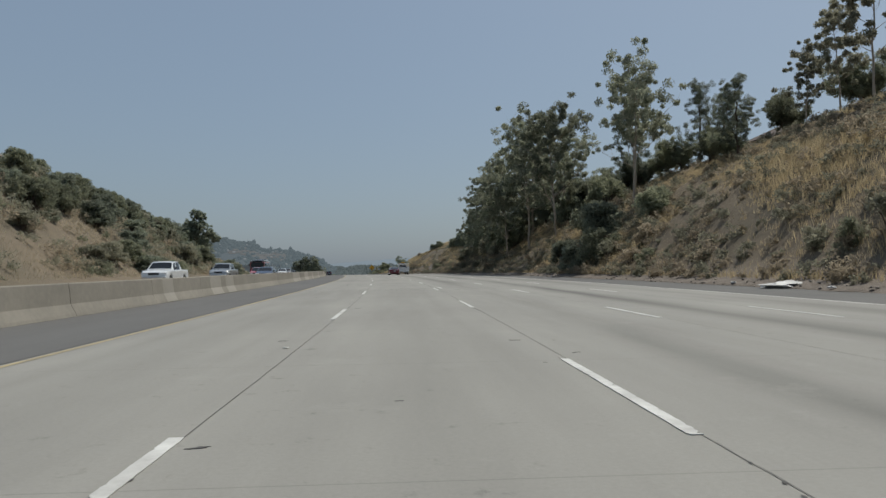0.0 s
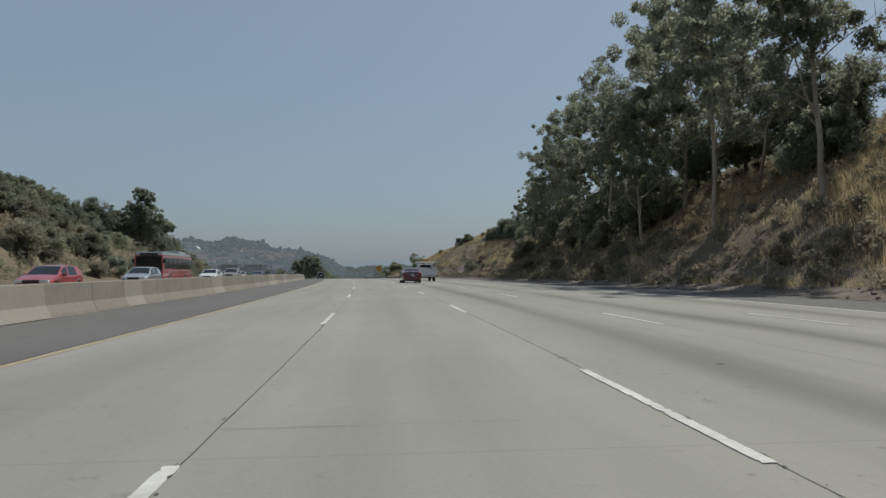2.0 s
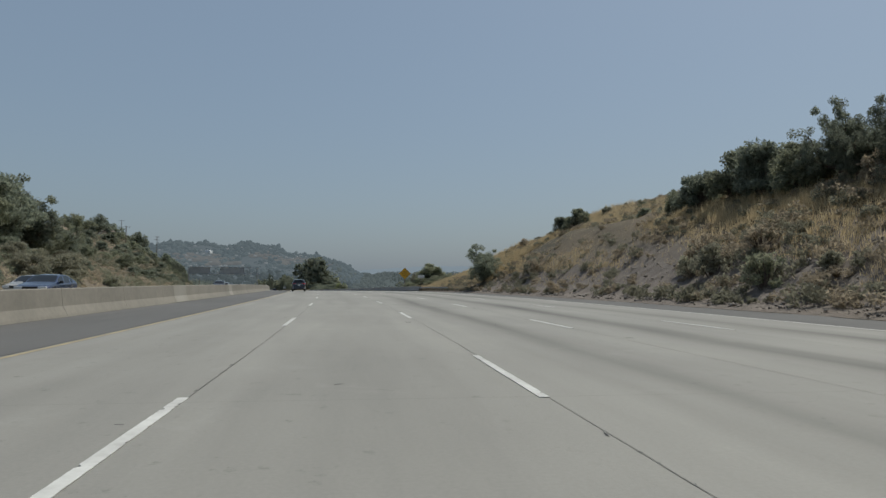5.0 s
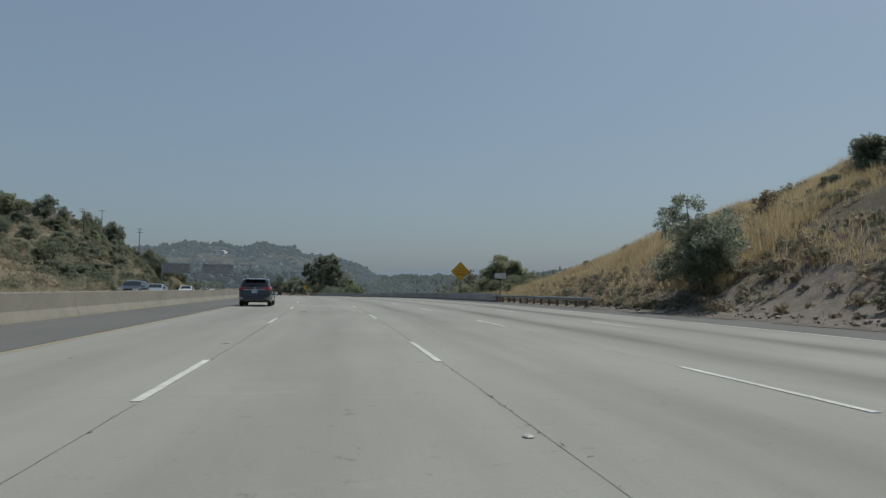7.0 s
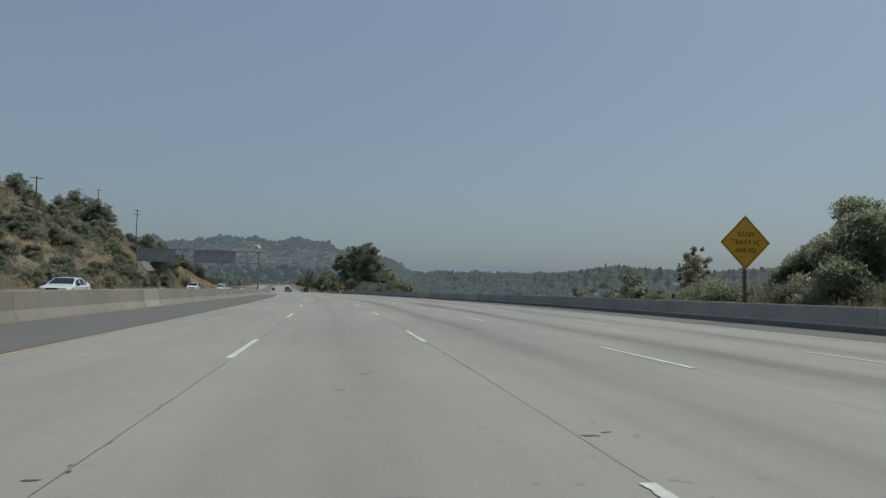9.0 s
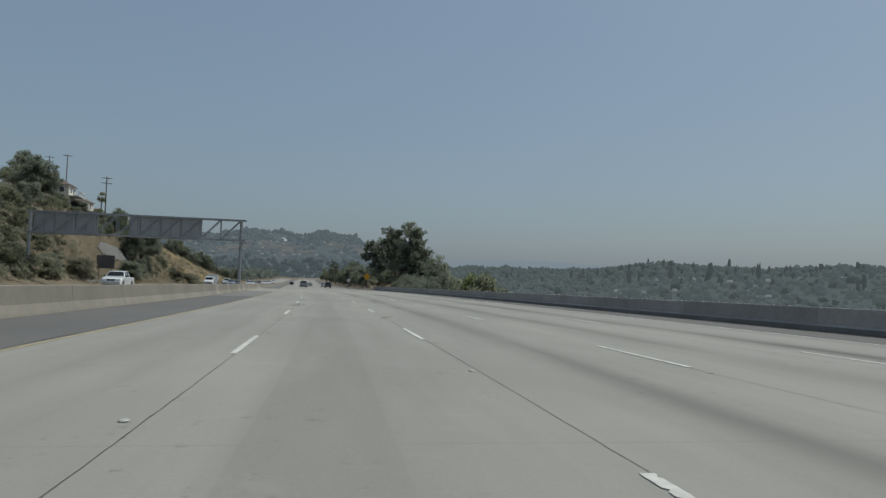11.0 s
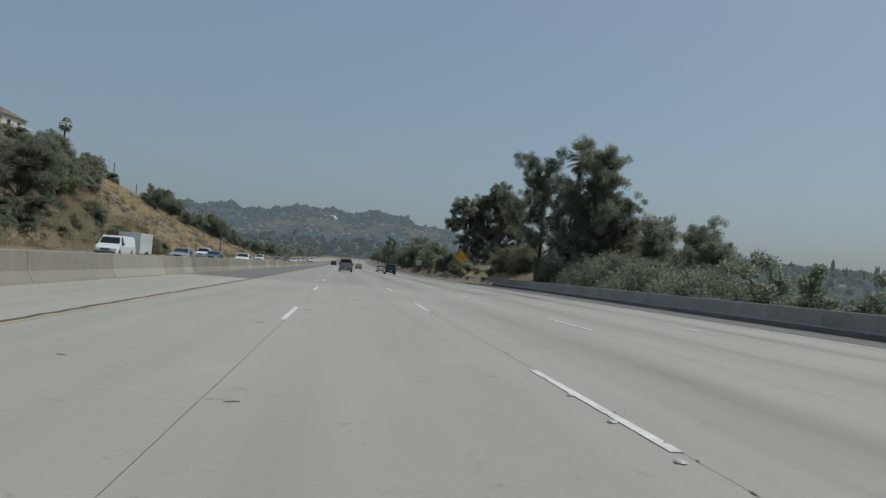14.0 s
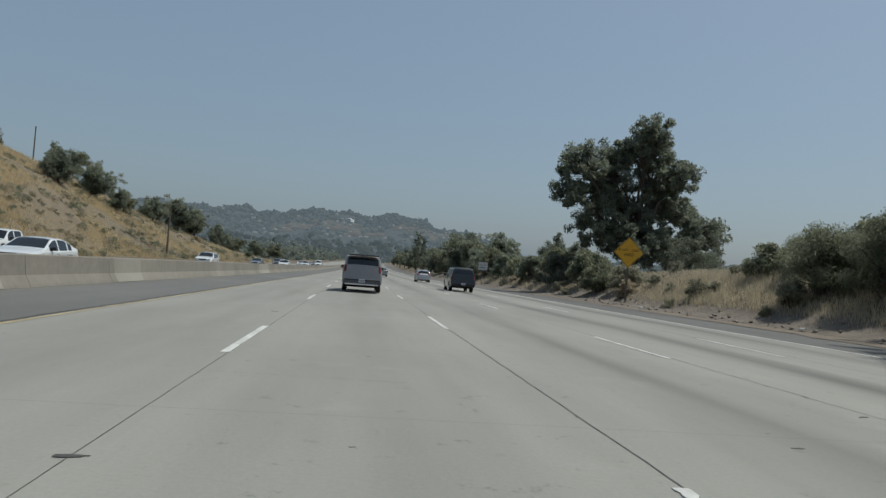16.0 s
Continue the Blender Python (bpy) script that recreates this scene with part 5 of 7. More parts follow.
LEANING = [lobed_tree(80, 9.5, ((.0, .90, .13), (-.08, .74, .15), (.10, .70, .14), (-.16, .56, .13), (.14, .50, .15), (-.02, .48, .15), (-.20, .40, .10), (.02, .34, .12)), LEAF_PINE, 60, .20, 2.3),
           lobed_tree(81, 9.0, ((.16, .88, .17), (.34, .78, .16), (.02, .72, .18), (.20, .62, .2), (.42, .58, .16), (-.12, .55, .15), (.08, .46, .18), (.34, .42, .17), (.52, .40, .13), (-.20, .38, .12)), LEAF_PINE, 60, .20, 2.3)]
for k, s, o, turn, size in ((0, 514.5, -38.4, 20, 1.0), (1, 526.0, -39.4, 15, .95), (1, 535.0, -41.5, 340, .9), (1, 543.0, -44.0, 10, .8), (0, 547.0, -42.5, 70, .7), (1, 522.0, -45.0, 40, .8)):
    plant("hillside_tree", LEANING[k], s, o, turn, size, "dark tree with a bare leaning trunk on the dry slope" if k else "dark upright tree on the dry slope", "tree", "trees on the dry slope")
for s, o, size, kind in ((499.5, -36.0, 4.6, "dark"), (503.5, -36.2, 3.8, "dark"), (517.5, -37.4, 2.6, "dark"), (521, -38.2, 3.0, "dark"), (526, -38.0, 2.6, "green"), (530.5, -39.0, 2.8, "dark"), (537, -40.5, 2.4, "dark"), (513, -36.3, 2.4, "sage"), (523, -37.0, 2.6, "dark"), (467, -40.5, 2.6, "sage"), (459, -42.0, 3.2, "green"), (534, -37.0, 1.8, "sage"), (541, -38.0, 1.6, "sage")):
    plant("bush", BIG[kind][0], s, o, 31 * s, size, "spreading %s bush at the foot of the dry slope" % {"dark": "dark green", "green": "olive green", "sage": "grey-green"}[kind], "shrub", "bushes on the far slope", .95)
rng = random.Random(77)
for n in range(46):
    s, o = rng.uniform(452, 565), -rng.uniform(35.4, 38.0) if n % 2 else -rng.uniform(36, 44)
    kind = rng.choice(("dark", "sage", "dry", "dry", "sage"))
    if 476 < s < 512 and o < -37:
        continue
    plant("shrub", rng.choice(SHRUB[kind]), s, o, 67 * n, rng.uniform(.8, 2.0), "low %s shrub in tall dry grass" % {"dark": "dark green", "sage": "grey-green", "dry": "dry brown"}[kind], "shrub", "scrub on the far hills", .85)
plant("palm_tree", palm(6, 16.0), 632.6, -76.7, 0, 1.0, "tall fan palm on the hilltop against the sky", "tree")



def scrub_thing(name, label, spots, seed, material):
    """Many low shrubs that nobody could count, joined: loose leaves in small mounds."""
    rng = np.random.default_rng(seed)
    vs = []
    for s, o, h in spots:
        p = on_road(s, o, float(ground_up(s, o)) - .1)
        n = 9
        a, r = rng.uniform(0, 6.283, n), h * .6 * rng.random(n) ** .5
        z = h * rng.uniform(.15, .75, n) * np.sqrt(np.clip(1 - (r / (h * .75)) ** 2, .1, 1))
        c = np.stack([p[0] + r * np.cos(a), p[1] + r * np.sin(a), p[2] + z, np.full(n, h * .25)], -1)
        v, f = leaf_quads(c, 26, .17 * h ** .5, rng, .8, .5)
        vs.append(v)
    v = np.concatenate(vs)
    return tagged(new(name, fast_mesh(name, v, np.arange(len(v)).reshape(-1, 3), material)), label, "scrub", kind="stuff")


def open_grass(s, o):
    """The dry grass under the paved apron, where little else grows."""
    return 450 < s < 548 and o > -44.5


def clear_of(spots):
    return [q for q in spots if not (open_grass(q[0], q[1]) and (q[1] > -34.0 or 476 < q[0] < 524 and q[1] < -39.5))]


rng = random.Random(21)
for n in range(120):
    # single shrubs over the far hills: dense where the slope is high, sparse on the open grass
    s = rng.uniform(60, 760)
    o = -rng.uniform(30, 62)
    grassy = 572 < s < 665
    if (grassy and rng.random() < .72) or float(ground_up(s, o)) < .4:
        continue
    kind = rng.choice(("dark", "green", "green", "sage", "dark") if not grassy else ("sage", "dry"))
    high = rng.uniform(1.4, 3.4) * (1.15 if o < -42 else .8)
    if open_grass(s, o):
        continue
    plant("shrub", (BIG.get(kind) or SHRUB[kind])[0] if high > 2.4 and kind in BIG else rng.choice(SHRUB[kind]), s, o, rng.uniform(0, 360), high, "rounded %s shrub on the far slope" % {"dark": "dark green", "green": "olive green", "sage": "grey-green", "dry": "dry brown"}[kind], "shrub", "scrub on the far hills")
for n in range(90):
    # shrubs crowding the first far crest and the stretch before the houses
    s = rng.choice((rng.uniform(95, 260), rng.uniform(95, 260), rng.uniform(345, 520), rng.uniform(430, 560)))
    o = -rng.uniform(38, 56)
    if open_grass(s, o):
        continue
    plant("shrub", rng.choice(BIG["green"] + BIG["dark"]), s, o, rng.uniform(0, 360), rng.uniform(2.4, 4.2), "large dark green shrub crowding the far crest", "shrub", "scrub on the far hills")
for n in range(80):
    s, o = rng.uniform(40, 272), rng.uniform(20.3, 44) if n % 3 else rng.uniform(20.2, 25)
    if s > 90 and s < 185 and o > 23:
        continue
    kind = rng.choice(("sage", "dry", "sage", "green", "dry"))
    plant("shrub", rng.choice(SHRUB[kind]), s, o, rng.uniform(0, 360), rng.uniform(.8, 2.0), "low %s shrub in dry grass on the cut" % {"sage": "grey-green", "dry": "dry brown", "green": "olive green"}[kind], "shrub", "scrub on the near cut")
for n in range(64):
    s, o = rng.uniform(519, 640), rng.uniform(20.3, 26)
    kind = rng.choice(("sage", "dry", "sage"))
    plant("shrub", rng.choice(SHRUB[kind]), s, o, rng.uniform(0, 360), rng.uniform(.6, 1.4), "low %s shrub on the roadside bank" % {"sage": "grey-green", "dry": "dry brown"}[kind], "shrub", "scrub on the roadside bank")
for n in range(120):
    # bushes along the foot and face of the far slope
    s = rng.uniform(70, 300) if n % 2 else rng.uniform(425, 562)
    o = -29.5 - 14 * rng.random() ** 1.5
    kind = rng.choice(("dark", "green", "sage", "sage"))
    if open_grass(s, o):
        continue
    plant("bush", BIG[kind][0], s, o, rng.uniform(0, 360), rng.uniform(1.8, 3.8), "spreading %s bush on the far slope" % {"dark": "dark green", "green": "olive green", "sage": "grey-green"}[kind], "shrub", "bushes on the far slope", rng.uniform(.7, 1.0))
low = random.Random(31)
for n in range(84):
    s, o = low.uniform(352, 452), -29.8 - 19 * low.random() ** 1.1
    kind = low.choice(("dark", "green", "dark", "sage"))
    if open_grass(s, o):
        continue
    plant("bush", BIG[kind][0], s, o, low.uniform(0, 360), low.uniform(1.5, 3.2), "spreading %s bush on the far slope" % {"dark": "dark green", "green": "olive green", "sage": "grey-green"}[kind], "shrub", "bushes on the far slope", low.uniform(.7, .95))
near = [(rng.uniform(30, 215), 20.2 + 26 * rng.random() ** 1.3, rng.uniform(.4, 1.5)) for _ in range(2300)] + [(rng.uniform(200, 274), 20.2 + 26 * rng.random() ** 1.2, rng.uniform(.35, 1.1)) for k in range(700)] + [(rng.uniform(262, 304), 20.2 + 4.6 * rng.random() ** 1.5, rng.uniform(.3, .85)) for k in range(520)]
scrub_thing("dry_scrub", "low grey-brown scrub over the near cut", near[::2], 11, LEAF_DRY)
scrub_thing("sage_scrub", "low grey-green scrub over the near cut", near[1::2], 12, LEAF_SAGE)
far = [(rng.uniform(50, 570), -29.5 - 30 * rng.random(), rng.uniform(.8, 2.8)) for _ in range(2300)] + [(rng.uniform(560, 760), -29 - 20 * rng.random() ** 1.4, rng.uniform(.4, 1.3)) for _ in range(1300)]
scrub_thing("dry_scrub", "low grey-brown scrub over the far hills", clear_of(far)[::3], 13, LEAF_DRY)
scrub_thing("sage_scrub", "low grey-green scrub over the far hills", clear_of(far)[1::3], 14, LEAF_SAGE)
scrub_thing("green_scrub", "low olive-green scrub over the far hills", clear_of(far)[2::3], 15, LEAF_OAK)
for n, (s, o, size, tall) in enumerate(((428, 24.0, 5.0, 1.45), (434, 24.4, 5.2, 1.45), (439, 24.2, 4.6, 1.4), (445, 24.4, 4.6, 1.35), (451, 24.6, 4.2, 1.3), (458, 25.0, 4.2, 1.2), (467, 25.5, 4.4, 1.15), (477, 26.0, 4.6, 1.15))):
    plant("tall_shrub", BIG[("green", "bright", "green")[n % 3]][0], s, o, 71 * n, size, "wispy olive-green bush rising beyond the parapet", "shrub", "bushes beyond the parapet", tall, up=-4.4)


r = np.random.default_rng(41)
ss, oo = r.uniform(192, 288, 2600), 19.4 + 9 * r.random(2600) ** 1.5
crowns("stones", on_road(ss, oo, ground_up(ss, oo) + .02), .025 + .11 * r.random(2600) ** 3, EARTH_PALE, "loose stones and clods on the bare lower cut", "stones", .6, 42, 1, .22)
ss, oo = np.concatenate([r.uniform(40, 192, 900), r.uniform(517, 640, 600)]), 18.9 + 2.4 * r.random(1500) ** 1.5
crowns("stones", on_road(ss, oo, np.maximum(ground_up(ss, oo), 0) + .01), .025 + .09 * r.random(1500) ** 3, EARTH_PALE, "loose stones in the roadside dirt", "stones", .6, 43, 1, .22)


def grass(name, label, areas, seed, material=STRAW):
    """Dry tufts: five bent blades each, all in one object."""
    rng = np.random.default_rng(seed)
    vs = []
    for s0, s1, o0, o1, count, tall in areas:
        s, o = rng.uniform(s0, s1, count), rng.uniform(o0, o1, count)
        patch = np.sin(s * .21 + 2 * np.sin(o * .33)) + np.sin(o * .47 - s * .09) + rng.normal(0, .6, count)
        keep = patch > (-9 if tall > .65 and o1 > 0 else -1.0)
        s, o = s[keep], o[keep]
        stand_up = np.repeat(np.clip(1 + .28 * patch[keep], .45, 1.6), 5)[:, None]
        p = on_road(s, o, ground_up(s, o) - .15)
        k = 5
        p = np.repeat(p, k, axis=0) + rng.normal(0, .10, (len(p) * k, 3)) * np.array([1, 1, .2])
        n = len(p)
        a = rng.uniform(0, 6.283, n)
        w = np.stack([np.cos(a), np.sin(a), np.zeros(n)], -1) * rng.uniform(.008, .017, (n, 1)) * (1 + tall)
        lean = np.stack([rng.normal(0, .22, n), rng.normal(0, .22, n), np.ones(n)], -1)
        tip = p + lean * (tall * stand_up * rng.uniform(.5, 1.3, (n, 1)))
        vs.append(np.stack([p - w, p + w, tip], 1).reshape(-1, 3))
    v = np.concatenate(vs)
    return tagged(new(name, fast_mesh(name, v, np.arange(len(v)).reshape(-1, 3), material)), label, "grass", kind="stuff")


grass("dry_grass", "tall straw-coloured dry grass over the near cut", ((30, 200, 20.5, 46, 85000, .5), (262, 330, 22.4, 44, 62000, .7), (266, 330, 20.6, 23, 5000, .5), (200, 266, 29, 46, 16000, .6), (190, 266, 24.2, 31, 9000, .42), (200, 262, 21.5, 25, 900, .3), (284, 318, 20.4, 30, 9000, .7)), 5)
grass("dry_grass", "straw-coloured dry grass over the far hills", ((60, 340, -58, -29, 26000, .5), (340, 455, -58, -29, 13000, .5), (448, 560, -47, -34.2, 52000, .7), (455, 560, -58, -47, 7000, .5)), 6, STRAW_PALE)
grass("dry_grass", "golden dry grass over the open far slope", ((552, 760, -62, -28.5, 64000, .7),), 8)
grass("dry_grass", "dry grass and weeds on the roadside bank", ((512, 562, 21.3, 28, 15000, .45), (516, 562, 20.4, 21.4, 700, .25), (562, 640, 20.6, 32, 9000, .45)), 7, STRAW_PALE)


# ---------------------------------------------------------------- houses and poles on the far hills
def house(s, off, up, w, d, h, turn, label, roof_m, balcony=False):
    g = thing("house", label, "house", stand(s, off, up, turn, tilt=False), "hillside houses")
    part("wall", boxed(-w / 2, w / 2, -d / 2, d / 2, -4.5, h), HOUSE_WALL, g)
    bm = bmesh.new()
    e = .5
    low = [bm.verts.new(p) for p in ((-w / 2 - e, -d / 2 - e, h), (w / 2 + e, -d / 2 - e, h), (w / 2 + e, d / 2 + e, h), (-w / 2 - e, d / 2 + e, h))]
    top = [bm.verts.new(p) for p in ((-w / 2 + d * .3, 0, h + d * .22), (w / 2 - d * .3, 0, h + d * .22))]
    for f in ((low[0], low[1], top[1], top[0]), (low[1], low[2], top[1]), (low[2], low[3], top[0], top[1]), (low[3], low[0], top[0]), (low[3], low[2], low[1], low[0])):
        bm.faces.new(f)
    part("roof", bm, roof_m, g)
    for k in range(3):
        x = -w * .32 + k * w * .32
        win = part("window", boxed(x - .7, x + .7, -d / 2 - .05, -d / 2 + .02, h * .35, h * .8), SIGN_WHITE, g)
        part("pane", boxed(x - .6, x + .6, -d / 2 - .08, -d / 2 - .055, h * .38, h * .77), GLASS, win)
        if k < 2:
            y = -d * .2 + k * d * .4
            win = part("window", boxed(w / 2 - .02, w / 2 + .05, y - .7, y + .7, h * .35, h * .8), SIGN_WHITE, g)
            part("pane", boxed(w / 2 + .055, w / 2 + .08, y - .6, y + .6, h * .38, h * .77), GLASS, win)
    if balcony:
        part("balcony", boxed(w / 2, w / 2 + 2.4, -d / 2, d / 2, .2, .4), SIGN_WHITE, g)
        for k in range(14):
            y = -d / 2 + d * k / 13
            part("baluster", boxed(w / 2 + 2.3, w / 2 + 2.36, y - .03, y + .03, .4, 1.4), SIGN_WHITE, g)
        part("handrail", boxed(w / 2 + 2.27, w / 2 + 2.39, -d / 2, d / 2, 1.4, 1.5), SIGN_WHITE, g)


house(453, -64, 18.8, 12, 9, 3.0, 12, "low stucco house with brown shingle roof on the hill", HOUSE_ROOF)
house(531.4, -62, 21.3, 9, 8, 3.0, 5, "pale hillside house with a white balcony", HOUSE_ROOF, True)
house(588, -75, 22.8, 12, 9, 3.4, -5, "pale house with a railed deck on the hill", HOUSE_ROOF, True)
house(118, 62, 15.2, 14, 10, 3.4, 10, "low house with brown roof behind the hill crest", HOUSE_ROOF)


def utility_pole(s, off, top, arms):
    base = float(ground_up(s, off))
    h = top - base
    g = thing("utility_pole", "weathered wooden utility pole on the hill", "utility pole", stand(s, off, base, 25, tilt=False), "utility poles")
    part("pole", rod(bmesh.new(), (0, 0, -.6), (0, 0, h), .17, .12, 10), POST_WOOD, g, soft_angle=40)
    for k in range(arms):
        z = h - .35 - 1.3 * k
        part("crossarm", boxed(-1.25, 1.25, -.06, .06, z - .07, z + .07), POST_WOOD, g)
        for x in (-1.1, -.5, .5, 1.1):
            part("insulator", rod(bmesh.new(), (x, 0, z + .07), (x, 0, z + .27), .045, .03, 6), SIGN_WHITE, g)


for s, o, top, arms in ((526.4, -48.1, 26.6, 2), (560.0, -67.7, 37.2, 1), (581.8, -79.7, 40.0, 2), (651.4, -69.6, 26.0, 0), (664.0, -66.5, 21.2, 0), (437.0, -52.0, 23.0, 1), (106.5, 42.2, 20.3, 0), (613.0, -29.8, 8.6, 0)):
    utility_pole(s, o, top, arms)

# ---------------------------------------------------------------- far hills and town, haze painted into colour and glow
# stands for the air between: paler and bluer emission the farther the land
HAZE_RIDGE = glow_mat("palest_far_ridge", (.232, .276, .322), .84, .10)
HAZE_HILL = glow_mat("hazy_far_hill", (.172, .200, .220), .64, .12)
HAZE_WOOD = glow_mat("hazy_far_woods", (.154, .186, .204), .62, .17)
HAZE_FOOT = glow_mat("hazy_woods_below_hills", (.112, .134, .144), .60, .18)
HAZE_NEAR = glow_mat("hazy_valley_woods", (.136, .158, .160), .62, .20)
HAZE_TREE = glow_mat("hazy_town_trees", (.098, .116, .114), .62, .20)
HAZE_EARTH = glow_mat("hazy_bare_slope", (.206, .211, .216), .66, .12)
HAZE_HOUSE = glow_mat("hazy_far_houses", (.27, .285, .30), .62, .25)
EYE = np.array([-60.0, 380.0, 2.5])


def far_height(b, r):
    """Height of the distant land at bearing b (degrees left of +y) and range r from the middle of the walk."""
    ridge = np.tan(np.radians(np.interp(b, [-60, 6, 8, 9.4, 10.8, 12.6, 14, 15.3, 17.4, 18.6, 19.8, 21.7, 23.4, 25.2, 25.9, 27.4, 29.6, 31.6, 45, 60],
                                        [.4, .7, 1.2, 1.85, 2.25, 2.5, 2.55, 3.15, 3.45, 3.1, 3.12, 3.25, 3.35, 3.05, 2.8, 2.75, 2.95, 2.75, 2.9, 2.4]))) * 2600
    rp = np.interp(b, [-60, -12, 0, 8], [1000, 1100, 1900, 2100])
    low = np.tan(np.radians(np.interp(b, [-60, -27, -24, -20, -15, -12.5, -11, -8.5, -6, -2, 0, 5, 9, 14, 60], [1.3, 1.5, 1.45, 1.15, 1.25, 1.5, 1.5, 1.2, .95, .9, .95, .95, .9, .8, .4]))) * rp
    z1 = -28 + (ridge + 30) * smooth(r, 900, 2600) * (1 - .5 * smooth(r, 2600, 3600))
    z2 = -28 + (low + 30) * smooth(r, 560, rp) * (1 - .6 * smooth(r, rp, rp + 800))
    return np.where(b > 9, z1, np.where(b < 5, z2, z2 + (z1 - z2) * smooth(b, 5, 9)))


def far_place(b, r):
    a = np.radians(b)
    return np.stack([EYE[0] - np.sin(a) * r, EYE[1] + np.cos(a) * r, far_height(b, r) + 2.5 + 4 * np.sin(b * 2.1 + r * .006) * np.clip((r - 1400) / 800, 0, 1)], -1)


def far_sheet(name, b, r, place, material, label):
    B, R = np.meshgrid(b, r, indexing="ij")
    c = len(r)
    i, j = np.meshgrid(np.arange(len(b) - 1), np.arange(c - 1), indexing="ij")
    a = (i * c + j).ravel()
    me = fast_mesh(name, place(B.ravel(), R.ravel()), np.stack([a, a + c, a + c + 1, a + 1], -1), material)
    me.polygons.foreach_set("use_smooth", np.ones(len(me.polygons), dtype=bool))
    return tagged(new("backdrop", me), label, "hills", kind="structure")


def far_ridge(b, r):
    """The palest range behind the valley, haze in its colour taking it almost to the sky's."""
    a = np.radians(b)
    top = np.tan(np.radians(np.interp(b, [-40, -12, -7, -3, 0, 3, 6, 9, 14], [.9, 1.2, 1.45, 1.72, 1.78, 1.66, 1.45, 1.25, .9]) + .03 * np.sin(b * 3.1) + .02 * np.sin(b * 7.3))) * 4000
    return np.stack([EYE[0] - np.sin(a) * r, EYE[1] + np.cos(a) * r, -28 + (top + 30) * smooth(r, 3300, 4000)], -1)


far_range = np.concatenate([np.arange(520, 1500, 45), np.arange(1500, 3600, 70)])
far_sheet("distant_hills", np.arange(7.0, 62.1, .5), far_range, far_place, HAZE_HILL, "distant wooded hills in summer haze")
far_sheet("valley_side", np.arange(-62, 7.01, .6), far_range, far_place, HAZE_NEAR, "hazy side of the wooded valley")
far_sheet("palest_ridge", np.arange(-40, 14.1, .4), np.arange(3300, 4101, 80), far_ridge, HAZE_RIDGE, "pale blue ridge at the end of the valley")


def lumps(name, places, radii, material, label, category, tall, seed):
    """Nearer tree crowns in one object: loose leaf sprays, uneven and open at the rim."""
    rng = np.random.default_rng(seed)
    places, radii = np.asarray(places), np.asarray(radii)
    v, f = leaf_quads(np.concatenate([places + np.array([0, 0, .8]) * radii[:, None] * tall, radii[:, None]], 1), 56, float(radii.mean()) * .42, rng, tall, .7)
    return tagged(new(name, fast_mesh(name, v, f, material)), label, category, kind="stuff")


# these crowns give no light; their glow is haze put into the leaf colour
rng = np.random.default_rng(77)
n = 7600
bb, rr = rng.uniform(7, 42, n), 1500 + 1130 * rng.random(n) ** .8
keep = (np.sin(bb * 1.7) + np.sin(bb * .8 + rr * .009) + np.sin(rr * .021 + bb) + rng.normal(0, .6, n) > -.5) | (rr > 2300)
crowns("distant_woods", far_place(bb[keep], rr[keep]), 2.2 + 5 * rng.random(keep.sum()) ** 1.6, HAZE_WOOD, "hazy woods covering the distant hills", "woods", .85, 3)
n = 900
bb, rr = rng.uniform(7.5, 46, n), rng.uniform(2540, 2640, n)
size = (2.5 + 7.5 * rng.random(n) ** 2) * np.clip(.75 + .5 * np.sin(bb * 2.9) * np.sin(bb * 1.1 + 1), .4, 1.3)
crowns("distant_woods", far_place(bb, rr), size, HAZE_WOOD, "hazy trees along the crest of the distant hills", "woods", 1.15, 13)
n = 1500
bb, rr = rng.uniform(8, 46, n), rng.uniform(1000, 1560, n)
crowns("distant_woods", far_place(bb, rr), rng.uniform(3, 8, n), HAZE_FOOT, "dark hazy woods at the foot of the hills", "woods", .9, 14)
n = 6200
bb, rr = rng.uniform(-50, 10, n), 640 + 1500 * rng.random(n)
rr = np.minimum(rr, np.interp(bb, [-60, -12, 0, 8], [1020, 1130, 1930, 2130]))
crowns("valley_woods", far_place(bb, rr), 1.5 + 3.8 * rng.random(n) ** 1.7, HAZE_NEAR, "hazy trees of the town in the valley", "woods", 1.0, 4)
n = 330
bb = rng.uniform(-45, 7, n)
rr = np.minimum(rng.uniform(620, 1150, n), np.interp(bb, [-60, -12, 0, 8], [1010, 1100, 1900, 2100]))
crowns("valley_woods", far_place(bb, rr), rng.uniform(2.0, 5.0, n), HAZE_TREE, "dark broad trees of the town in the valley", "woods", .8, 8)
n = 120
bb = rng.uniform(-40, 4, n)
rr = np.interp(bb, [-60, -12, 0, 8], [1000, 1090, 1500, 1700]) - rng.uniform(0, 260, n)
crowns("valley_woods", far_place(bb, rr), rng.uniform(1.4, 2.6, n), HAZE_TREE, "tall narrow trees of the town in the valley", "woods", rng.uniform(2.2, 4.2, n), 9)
n = 900
ss, oo = rng.uniform(860, 1350, n), np.where(rng.random(n) < .5, rng.uniform(32, 220, n), rng.uniform(-220, -34, n))
lumps("valley_woods", on_road(ss, oo, ground_up(ss, oo)), rng.uniform(3.0, 6.5, n), LEAF_HAZED, "dusty trees beyond the freeway's far bend", "woods", 1.1, 5)
n = 420
ss, oo = rng.uniform(340, 640, n), rng.uniform(110, 420, n)
